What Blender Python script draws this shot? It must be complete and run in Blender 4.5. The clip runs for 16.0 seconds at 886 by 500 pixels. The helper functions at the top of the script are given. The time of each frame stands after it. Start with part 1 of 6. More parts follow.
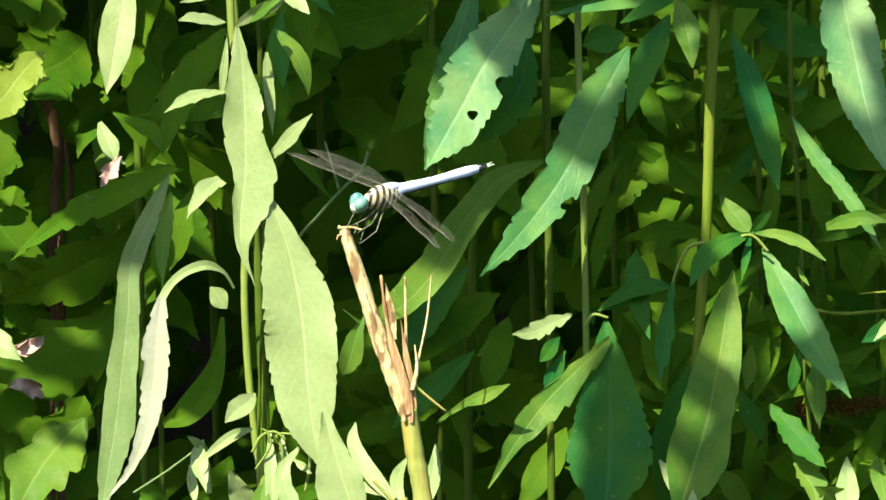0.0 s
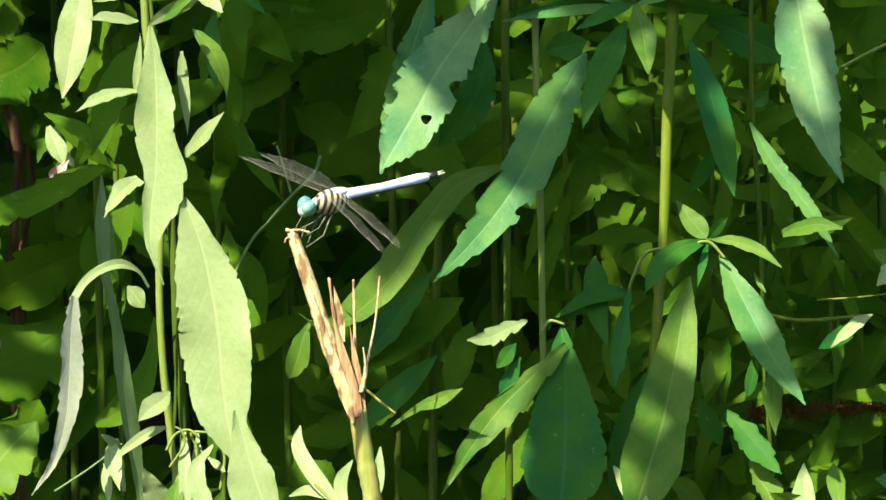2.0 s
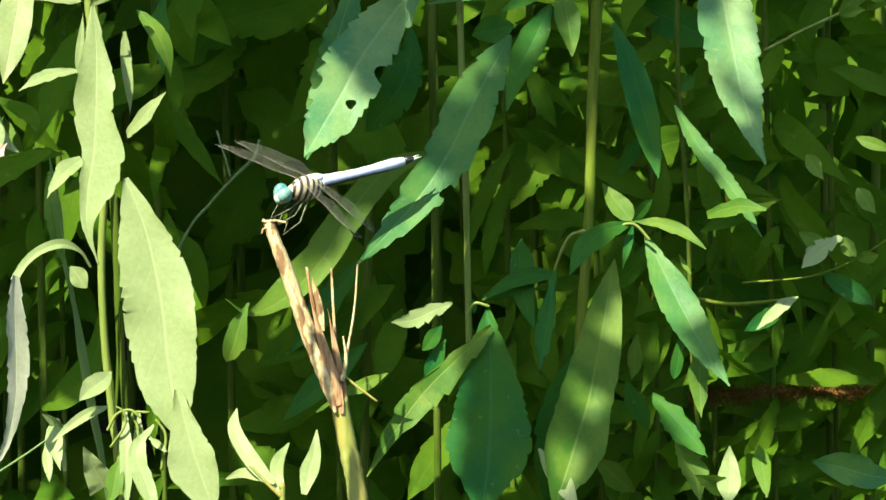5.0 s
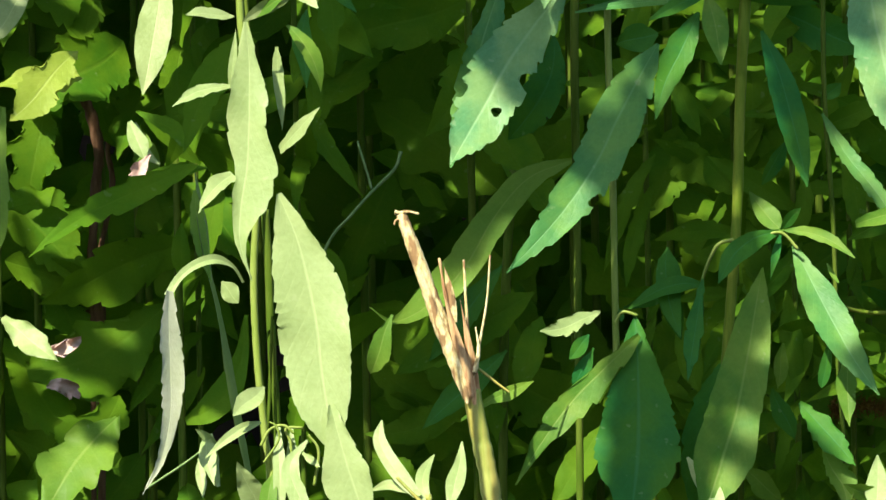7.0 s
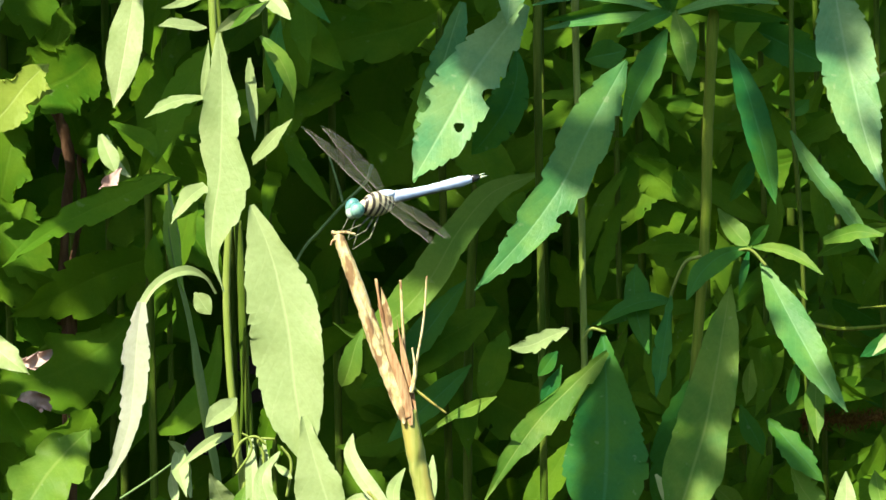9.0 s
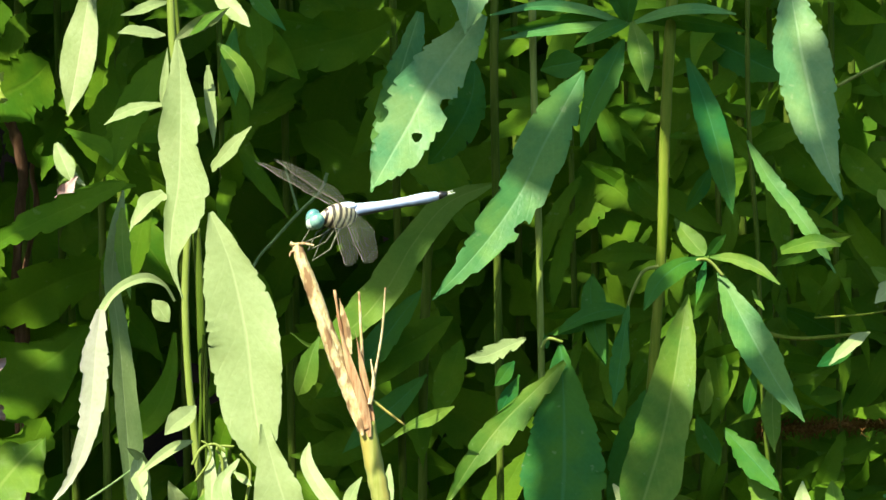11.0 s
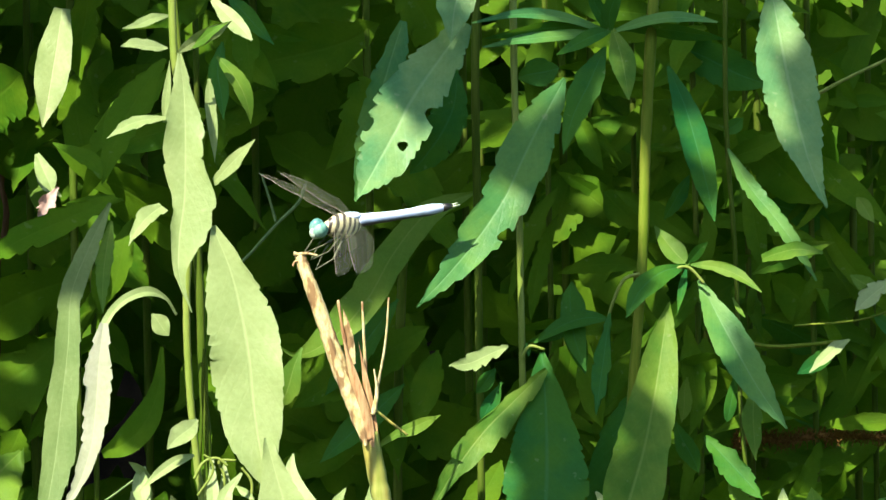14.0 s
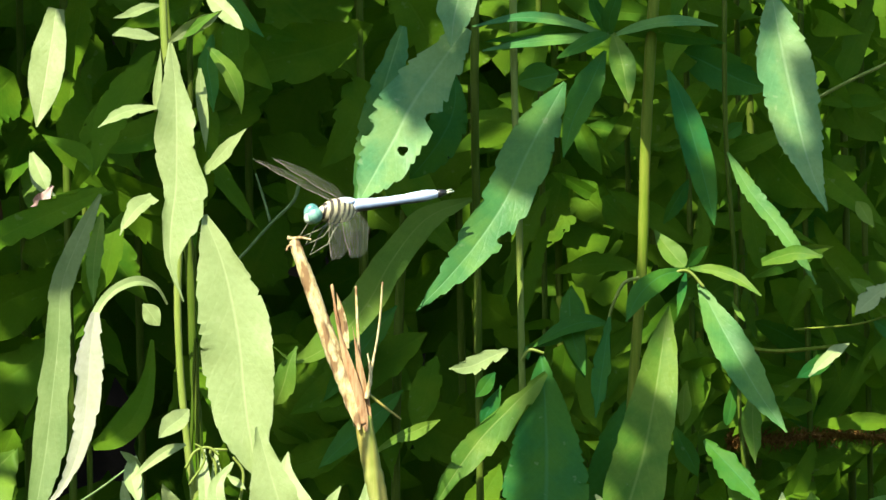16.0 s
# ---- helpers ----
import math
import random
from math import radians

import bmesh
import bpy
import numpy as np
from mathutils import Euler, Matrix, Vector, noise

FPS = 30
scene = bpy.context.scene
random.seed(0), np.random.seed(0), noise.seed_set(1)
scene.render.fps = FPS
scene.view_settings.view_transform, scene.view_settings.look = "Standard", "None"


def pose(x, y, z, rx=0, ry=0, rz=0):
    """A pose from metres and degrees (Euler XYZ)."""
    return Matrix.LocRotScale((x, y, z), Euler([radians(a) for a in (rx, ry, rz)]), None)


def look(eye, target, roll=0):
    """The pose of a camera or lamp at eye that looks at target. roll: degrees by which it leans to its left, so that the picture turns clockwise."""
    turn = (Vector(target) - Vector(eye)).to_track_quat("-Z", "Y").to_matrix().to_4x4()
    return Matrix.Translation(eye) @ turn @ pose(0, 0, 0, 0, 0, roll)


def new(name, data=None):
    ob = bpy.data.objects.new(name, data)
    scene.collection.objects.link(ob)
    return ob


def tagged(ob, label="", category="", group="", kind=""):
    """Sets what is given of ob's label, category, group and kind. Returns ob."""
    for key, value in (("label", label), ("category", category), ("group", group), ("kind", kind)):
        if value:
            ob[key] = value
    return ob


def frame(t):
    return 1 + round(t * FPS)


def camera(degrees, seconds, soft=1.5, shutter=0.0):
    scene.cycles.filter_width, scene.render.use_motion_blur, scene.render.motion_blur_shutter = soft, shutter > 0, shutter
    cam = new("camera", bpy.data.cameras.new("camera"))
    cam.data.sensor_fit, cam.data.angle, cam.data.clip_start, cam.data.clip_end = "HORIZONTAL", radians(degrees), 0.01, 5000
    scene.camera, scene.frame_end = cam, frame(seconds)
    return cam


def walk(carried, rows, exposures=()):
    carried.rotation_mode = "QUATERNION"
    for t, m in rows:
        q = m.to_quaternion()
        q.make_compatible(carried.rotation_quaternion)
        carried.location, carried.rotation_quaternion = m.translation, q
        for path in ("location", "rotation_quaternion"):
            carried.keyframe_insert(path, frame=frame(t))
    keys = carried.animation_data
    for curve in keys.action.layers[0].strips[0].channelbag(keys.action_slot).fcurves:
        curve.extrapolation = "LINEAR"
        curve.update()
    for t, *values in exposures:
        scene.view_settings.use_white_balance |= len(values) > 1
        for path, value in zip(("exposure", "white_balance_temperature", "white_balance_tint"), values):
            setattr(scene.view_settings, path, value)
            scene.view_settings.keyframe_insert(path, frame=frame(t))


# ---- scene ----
cam = camera(11.2, 16.0, soft=1.5)
walk(cam, [
    (0.0, pose(0.0000, -1.2, 1.0000, 90.000, 0, -0.000)),
    (0.5, pose(0.0194, -1.2, 0.9997, 90.047, 0, 0.804)),
    (1.0, pose(0.0003, -1.2, 1.0011, 90.060, 0, -0.020)),
    (1.5, pose(0.0075, -1.2, 0.9981, 90.156, 0, 0.209)),
    (2.0, pose(0.0393, -1.2, 0.9968, 90.190, 0, 1.122)),
    (2.5, pose(0.0398, -1.2, 0.9989, 89.995, 0, 0.661)),
    (3.0, pose(0.0277, -1.2, 1.0045, 89.575, 0, -0.231)),
    (3.2, pose(0.0343, -1.2, 1.0077, 89.390, 0, -0.160)),
    (5.3, pose(0.0557, -1.2, 0.9876, 90.445, 0, 1.429)),
    (5.5, pose(0.0558, -1.2, 0.9889, 90.479, 0, 1.612)),
    (6.0, pose(0.0430, -1.2, 0.9886, 90.761, 0, 1.574)),
    (6.5, pose(0.0352, -1.2, 0.9885, 90.976, 0, 1.512)),
    (7.0, pose(0.0330, -1.2, 0.9903, 90.422, 0, 1.865)),
    (7.5, pose(0.0449, -1.2, 0.9947, 90.233, 0, 2.681)),
    (8.0, pose(0.0453, -1.2, 0.9913, 90.354, 0, 2.622)),
    (8.5, pose(0.0498, -1.2, 0.9910, 90.479, 0, 2.369)),
    (9.0, pose(0.0345, -1.2, 0.9934, 90.450, 0, 1.565)),
    (9.5, pose(0.0564, -1.2, 0.9882, 90.732, 0, 2.289)),
    (10.0, pose(0.0412, -1.2, 0.9937, 90.534, 0, 1.472)),
    (12.5, pose(0.0225, -1.2, 0.9905, 90.770, 0, 0.418)),
    (13.0, pose(0.0118, -1.2, 0.9884, 90.890, 0, -0.157)),
    (13.5, pose(-0.0240, -1.2, 0.9906, 90.929, 0, -1.933)),
    (14.0, pose(-0.0057, -1.2, 0.9912, 90.801, 0, -1.052)),
    (14.5, pose(-0.0044, -1.2, 0.9913, 90.893, 0, -0.840)),
    (15.0, pose(-0.0140, -1.2, 0.9905, 90.887, 0, -1.416)),
    (15.5, pose(-0.0142, -1.2, 0.9882, 90.861, 0, -1.503)),
    (16.0, pose(-0.0094, -1.2, 0.9849, 91.073, 0, -1.289)),
])

# ---- light ----
SUN = Vector((-0.36, -0.60, 0.72)).normalized()          # towards the sun
scene.view_settings.exposure = 1.45
world = bpy.data.worlds.new("world")
scene.world = world
world.use_nodes = True
wt = world.node_tree
sky = wt.nodes.new("ShaderNodeTexSky")
sky.sky_type, sky.sun_disc = "NISHITA", False
sky.sun_elevation = math.asin(SUN.z)
sky.sun_rotation = math.atan2(SUN.x, SUN.y)
wt.links.new(sky.outputs[0], wt.nodes["Background"].inputs[0])
wt.nodes["Background"].inputs[1].default_value = 0.138
sun = new("sun", bpy.data.lights.new("sun", "SUN"))
sun.data.energy, sun.data.angle, sun.data.color = 4.8, radians(0.45), (1.0, 0.95, 0.81)
sun.matrix_world = look(Vector((0, 0, 1)) + SUN * 20, (0, 0, 1))

# ---- materials ----
M = {}


def nodes_of(name, rough=0.5):
    m = bpy.data.materials.new(name)
    m.use_nodes = True
    M[name] = m
    t = m.node_tree
    b = t.nodes["Principled BSDF"]
    b.inputs["Roughness"].default_value = rough
    return m, t, b


def node(t, kind, **values):
    n = t.nodes.new(kind)
    for k, v in values.items():
        n.inputs[k.replace("_", " ")].default_value = v
    return n


def mixed(t, a, b, fac, blend="MIX"):
    n = t.nodes.new("ShaderNodeMix")
    n.data_type, n.blend_type = "RGBA", blend
    for sock, v in ((n.inputs[0], fac), (n.inputs[6], a), (n.inputs[7], b)):
        if isinstance(v, bpy.types.NodeSocket):
            t.links.new(v, sock)
        elif isinstance(v, float):
            sock.default_value = v
        else:
            sock.default_value = (*v, 1)
    return n.outputs[2]


def maths(t, op, a, b=0.0, c=0.0):
    n = t.nodes.new("ShaderNodeMath")
    n.operation = op
    for i, v in enumerate((a, b, c)):
        if isinstance(v, bpy.types.NodeSocket):
            t.links.new(v, n.inputs[i])
        else:
            n.inputs[i].default_value = v
    return n.outputs[0]


def ramp(t, fac, lo, hi):
    n = t.nodes.new("ShaderNodeMapRange")
    n.interpolation_type = "SMOOTHSTEP"
    t.links.new(fac, n.inputs[0])
    n.inputs[1].default_value, n.inputs[2].default_value = lo, hi
    return n.outputs[0]


def leaf_material(name, deep, fresh, glow, rough=0.42, thru=0.3, rib=(0.30, 0.42, 0.16), specks=0.22, spec=0.4):
    """A living leaf: mottled blade, pale midrib and side veins, worn specks, light through the blade."""
    m, t, b = nodes_of(name, rough)
    co = t.nodes.new("ShaderNodeTexCoord")
    uv = t.nodes.new("ShaderNodeSeparateXYZ")
    t.links.new(co.outputs["UV"], uv.inputs[0])
    info, geo = t.nodes.new("ShaderNodeObjectInfo"), t.nodes.new("ShaderNodeNewGeometry")
    rnd = maths(t, "FRACT", maths(t, "ADD", info.outputs["Random"], geo.outputs["Random Per Island"]))
    big = node(t, "ShaderNodeTexNoise", Scale=60.0, Detail=4.0, Roughness=0.6)
    fine = node(t, "ShaderNodeTexNoise", Scale=900.0, Detail=3.0, Roughness=0.6)
    spot = node(t, "ShaderNodeTexNoise", Scale=340.0, Detail=2.0)
    for n in (big, fine, spot):
        t.links.new(co.outputs["Object"], n.inputs["Vector"])
    col = mixed(t, deep, fresh, ramp(t, big.outputs[0], 0.36, 0.64))
    col = mixed(t, col, mixed(t, col, fresh, 0.6), rnd)
    col = mixed(t, col, mixed(t, col, (0.7, 0.7, 0.6), 1.0, "MULTIPLY"), fine.outputs[0])
    across = maths(t, "ABSOLUTE", maths(t, "SUBTRACT", uv.outputs[0], 0.5))
    mid = maths(t, "SUBTRACT", 1.0, ramp(t, across, 0.008, 0.035))
    saw = maths(t, "FRACT", maths(t, "SUBTRACT", maths(t, "MULTIPLY", uv.outputs[1], 11.0), maths(t, "MULTIPLY", across, 5.0)))
    side = maths(t, "SUBTRACT", 1.0, ramp(t, maths(t, "ABSOLUTE", maths(t, "SUBTRACT", saw, 0.5)), 0.02, 0.12))
    col = mixed(t, col, rib, maths(t, "MULTIPLY", mid, 0.4))
    col = mixed(t, col, rib, maths(t, "MULTIPLY", side, 0.06))
    col = mixed(t, col, (0.36, 0.40, 0.20), maths(t, "MULTIPLY", ramp(t, spot.outputs[0], 0.68, 0.76), specks))
    t.links.new(col, b.inputs["Base Color"])
    b.inputs["Specular IOR Level"].default_value = spec
    rr = maths(t, "ADD", maths(t, "MULTIPLY", fine.outputs[0], 0.25), rough - 0.1)
    t.links.new(rr, b.inputs["Roughness"])
    bump = node(t, "ShaderNodeBump", Strength=0.22, Distance=0.0006)
    h = maths(t, "ADD", maths(t, "MULTIPLY", side, -0.15), maths(t, "ADD", maths(t, "MULTIPLY", mid, -1.0), fine.outputs[0]))
    h = maths(t, "MULTIPLY_ADD", spot.outputs[0], 0.7, h)
    t.links.new(h, bump.inputs["Height"])
    t.links.new(bump.outputs[0], b.inputs["Normal"])
    tr = t.nodes.new("ShaderNodeBsdfTranslucent")
    t.links.new(mixed(t, col, glow, 0.65), tr.inputs[0])
    mx = t.nodes.new("ShaderNodeMixShader")
    mx.inputs[0].default_value = thru
    t.links.new(b.outputs[0], mx.inputs[1])
    t.links.new(tr.outputs[0], mx.inputs[2])
    t.links.new(mx.outputs[0], t.nodes["Material Output"].inputs[0])
    return m


# blue-green of shaded leaves is put into this colour
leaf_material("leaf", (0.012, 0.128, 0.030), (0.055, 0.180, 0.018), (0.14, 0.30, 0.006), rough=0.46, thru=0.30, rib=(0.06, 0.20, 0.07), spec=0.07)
leaf_material("leaf_mid", (0.018, 0.150, 0.048), (0.115, 0.262, 0.052), (0.18, 0.34, 0.02), rough=0.42, thru=0.24, rib=(0.16, 0.31, 0.12), spec=0.14)
leaf_material("leaf_sage", (0.028, 0.188, 0.082), (0.185, 0.322, 0.110), (0.18, 0.34, 0.03), rough=0.40, thru=0.20, rib=(0.24, 0.38, 0.17), spec=0.12)
leaf_material("leaf_olive", (0.045, 0.16, 0.016), (0.150, 0.26, 0.030), (0.22, 0.36, 0.01), rough=0.48, thru=0.34, rib=(0.24, 0.33, 0.07), spec=0.12)
# lit copy of the leaf: sunlight is put into its paler colour
leaf_material("leaf_pale_sunlit", (0.235, 0.325, 0.11), (0.30, 0.38, 0.145), (0.26, 0.37, 0.02), rough=0.5, thru=0.2, rib=(0.38, 0.45, 0.19), spec=0.3)
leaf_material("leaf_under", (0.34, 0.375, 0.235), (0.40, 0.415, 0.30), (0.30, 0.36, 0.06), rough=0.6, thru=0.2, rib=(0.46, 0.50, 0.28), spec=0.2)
# sunlight put into the colour of the broad weed's lit leaves
leaf_material("leaf_yellow_sunlit", (0.20, 0.29, 0.030), (0.29, 0.37, 0.055), (0.32, 0.38, 0.01), rough=0.5, thru=0.3, rib=(0.32, 0.38, 0.10), spec=0.12)
# weaker sun on one leaf, put into a darker colour
leaf_material("leaf_part_sunlit", (0.13, 0.21, 0.060), (0.18, 0.26, 0.085), (0.20, 0.30, 0.02), rough=0.5, thru=0.22, rib=(0.24, 0.32, 0.12), spec=0.15)
leaf_material("leaf_crown", (0.03, 0.12, 0.02), (0.06, 0.16, 0.02), (0.08, 0.2, 0.01), thru=0.14)
leaf_material("leaf_weed", (0.046, 0.148, 0.006), (0.102, 0.206, 0.008), (0.12, 0.245, 0.004), rough=0.65, thru=0.42, rib=(0.10, 0.19, 0.012), spec=0.08, specks=0.15)


def rough_material(name, low, high, rough=0.7, scale=300.0, stretch=(1, 1, 1), bump=0.4, dark=None):
    m, t, b = nodes_of(name, rough)
    b.inputs["Specular IOR Level"].default_value = 0.5 if rough < 0.5 else 0.2 if rough == 0.5 else 0.06
    co = t.nodes.new("ShaderNodeTexCoord")
    mp = t.nodes.new("ShaderNodeMapping")
    mp.inputs["Scale"].default_value = stretch
    t.links.new(co.outputs["Object"], mp.inputs[0])
    a = node(t, "ShaderNodeTexNoise", Scale=scale, Detail=5.0, Roughness=0.65)
    c = node(t, "ShaderNodeTexNoise", Scale=scale / 3, Detail=3.0)
    for n in (a, c):
        t.links.new(mp.outputs[0], n.inputs["Vector"])
    col = mixed(t, low, high, ramp(t, a.outputs[0], 0.35, 0.65))
    if dark:
        col = mixed(t, col, dark, ramp(t, c.outputs[0], 0.48, 0.6))
    t.links.new(col, b.inputs["Base Color"])
    bp = node(t, "ShaderNodeBump", Strength=bump, Distance=0.0005)
    t.links.new(a.outputs[0], bp.inputs["Height"])
    t.links.new(bp.outputs[0], b.inputs["Normal"])
    return m


rough_material("stem_green", (0.14, 0.20, 0.028), (0.20, 0.25, 0.05), 0.5, 500.0, (1, 1, 0.12))
rough_material("stem_olive", (0.10, 0.16, 0.012), (0.16, 0.20, 0.024), 0.55, 500.0, (1, 1, 0.12))
rough_material("stem_dark", (0.045, 0.088, 0.006), (0.08, 0.115, 0.014), 0.7, 500.0, (1, 1, 0.12))
rough_material("stem_yellow", (0.20, 0.24, 0.04), (0.29, 0.31, 0.08), 0.5, 500.0, (1, 1, 0.1), dark=(0.32, 0.28, 0.06))
rough_material("straw", (0.45, 0.34, 0.13), (0.65, 0.56, 0.30), 0.65, 1100.0, (1, 1, 0.4), 0.9, dark=(0.24, 0.145, 0.065))
rough_material("bract", (0.28, 0.14, 0.06), (0.46, 0.31, 0.15), 0.65, 700.0, (1, 1, 0.15), 0.7)
rough_material("dead_leaf", (0.30, 0.19, 0.15), (0.42, 0.31, 0.26), 0.7, 250.0)
rough_material("brown_stem", (0.06, 0.030, 0.016), (0.12, 0.065, 0.035), 0.8, 500.0, (1, 1, 0.15), 0.8)
rough_material("rust_twig", (0.11, 0.052, 0.012), (0.22, 0.115, 0.030), 0.85, 900.0, bump=1.0)
rough_material("dry_twig", (0.11, 0.19, 0.06), (0.17, 0.25, 0.09), 0.7, 500.0)
rough_material("bark", (0.05, 0.035, 0.02), (0.11, 0.08, 0.05), 0.9, 120.0, (1, 1, 0.3), 1.0)
rough_material("soil", (0.012, 0.009, 0.005), (0.026, 0.018, 0.010), 0.95, 40.0, bump=1.0)
rough_material("eye", (0.06, 0.24, 0.18), (0.26, 0.46, 0.35), 0.35, 350.0, bump=0.05, dark=(0.04, 0.16, 0.16))
rough_material("face", (0.34, 0.46, 0.36), (0.52, 0.60, 0.46), 0.4, 900.0, bump=0.1)
def frosted_shell():
    """Frosted pale blue above; the belly's shade is put into the colour as a dark underside."""
    m, t, b = nodes_of("frosted_shell", 0.5)
    co = t.nodes.new("ShaderNodeTexCoord")
    sp = t.nodes.new("ShaderNodeSeparateXYZ")
    t.links.new(co.outputs["Object"], sp.inputs[0])
    n = node(t, "ShaderNodeTexNoise", Scale=500.0, Detail=3.0)
    t.links.new(co.outputs["Object"], n.inputs["Vector"])
    top = mixed(t, (0.48, 0.60, 0.78), (0.66, 0.75, 0.86), n.outputs[0])
    h = maths(t, "ADD", sp.outputs[2], maths(t, "MULTIPLY", n.outputs[0], 0.0006))
    # shade on the underside, painted in by height
    t.links.new(mixed(t, (0.06, 0.04, 0.04), top, ramp(t, h, 0.0006, 0.0014)), b.inputs["Base Color"])


frosted_shell()
rough_material("pruinose", (0.50, 0.60, 0.74), (0.66, 0.74, 0.84), 0.5, 700.0, bump=0.15)
rough_material("black_shell", (0.012, 0.012, 0.012), (0.03, 0.03, 0.025), 0.3, 700.0, bump=0.1)
rough_material("leg", (0.035, 0.035, 0.02), (0.17, 0.18, 0.10), 0.5, 900.0, bump=0.1)
rough_material("wing_vein", (0.12, 0.10, 0.06), (0.28, 0.24, 0.16), 0.4, 900.0, bump=0.1)
rough_material("clasper", (0.42, 0.50, 0.30), (0.5, 0.56, 0.36), 0.4, 900.0, bump=0.1)


def striped_shell():
    m, t, b = nodes_of("striped_shell", 0.4)
    co = t.nodes.new("ShaderNodeTexCoord")
    mp = t.nodes.new("ShaderNodeMapping")
    mp.inputs["Rotation"].default_value = (0, radians(14), 0)
    t.links.new(co.outputs["Object"], mp.inputs[0])
    wv = node(t, "ShaderNodeTexWave", Scale=190.0, Distortion=2.2, Detail=1.5)
    wv.bands_direction = "X"
    t.links.new(mp.outputs[0], wv.inputs["Vector"])
    t.links.new(mixed(t, (0.05, 0.04, 0.03), (0.56, 0.50, 0.30), ramp(t, wv.outputs["Fac"], 0.38, 0.55)), b.inputs["Base Color"])


striped_shell()


def wing_glass():
    """Clear membrane: mostly see-through, with a silky sheen."""
    m, t, b = nodes_of("wing_glass", 0.3)
    b.inputs["Specular IOR Level"].default_value = 0.2
    b.inputs["Base Color"].default_value = (0.48, 0.58, 0.44, 1)
    tr = t.nodes.new("ShaderNodeBsdfTransparent")
    tr.inputs[0].default_value = (0.97, 0.98, 0.95, 1)
    co = t.nodes.new("ShaderNodeTexCoord")
    n = node(t, "ShaderNodeTexNoise", Scale=260.0, Detail=2.0)
    t.links.new(co.outputs["Object"], n.inputs["Vector"])
    mx = t.nodes.new("ShaderNodeMixShader")
    t.links.new(maths(t, "MULTIPLY_ADD", n.outputs[0], 0.035, 0.012), mx.inputs[0])
    t.links.new(tr.outputs[0], mx.inputs[1])
    t.links.new(b.outputs[0], mx.inputs[2])
    t.links.new(mx.outputs[0], t.nodes["Material Output"].inputs[0])


wing_glass()


# ---- building helpers ----
def part(name, bm, material, parent, label=""):
    me = bpy.data.meshes.new(name)
    bm.to_mesh(me)
    bm.free()
    me.materials.append(material)
    for p in me.polygons:
        p.use_smooth = True
    ob = new(name, me)
    ob.parent = parent
    return tagged(ob, label=label)


def thing(name, x, y, z, label, category, group="", kind=""):
    ob = new(name)
    ob.empty_display_size = 0.02
    ob.location = (x, y, z)
    return tagged(ob, label, category, group, kind)


def tube_into(bm, pts, radii, sides=8, flat=1.0):
    """A tapered round tube along the points, closed at its ends."""
    rings = []
    for i, p in enumerate(pts):
        a = (pts[min(i + 1, len(pts) - 1)] - pts[max(i - 1, 0)]).normalized()
        u = a.cross(Vector((0, 1, 0)) if abs(a.y) < 0.9 else Vector((1, 0, 0))).normalized()
        v = a.cross(u)
        rings.append([bm.verts.new(p + radii[i] * (math.cos(k * math.tau / sides) * u + flat * math.sin(k * math.tau / sides) * v)) for k in range(sides)])
    for r, q in zip(rings, rings[1:]):
        for k in range(sides):
            bm.faces.new((r[k], r[(k + 1) % sides], q[(k + 1) % sides], q[k]))
    bm.faces.new(rings[0][::-1])
    bm.faces.new(rings[-1])


def smooth_line(pts, n):
    """n points on a smooth curve through pts."""
    pts = [Vector(p) for p in pts]
    ext = [2 * pts[0] - pts[1], *pts, 2 * pts[-1] - pts[-2]]
    out = []
    for j in range(n):
        x = j / (n - 1) * (len(pts) - 1)
        i = min(int(x), len(pts) - 2)
        f = x - i
        a, b, c, d = ext[i:i + 4]
        out.append(0.5 * (2 * b + (c - a) * f + (2 * a - 5 * b + 4 * c - d) * f * f + (3 * b - a - 3 * c + d) * f ** 3))
    return out


def stalk(plant, name, pts, radius, material, thin=0.8, bumps=0.06, sides=10, label="", n=0):
    """A stem or twig through the points, tapering to thin, with slight knots."""
    o = plant.location
    n = n or 8 * len(pts)
    line = [p - o for p in smooth_line(pts, n)]
    rng = random.Random(len(pts) + int(1e5 * abs(pts[0][0])))
    radii = [radius * (1 + (thin - 1) * i / (n - 1)) * (1 + bumps * rng.uniform(-1, 1)) for i in range(n)]
    bm = bmesh.new()
    tube_into(bm, line, radii, sides)
    return part(name, bm, material, plant, label)


SEED = [1]


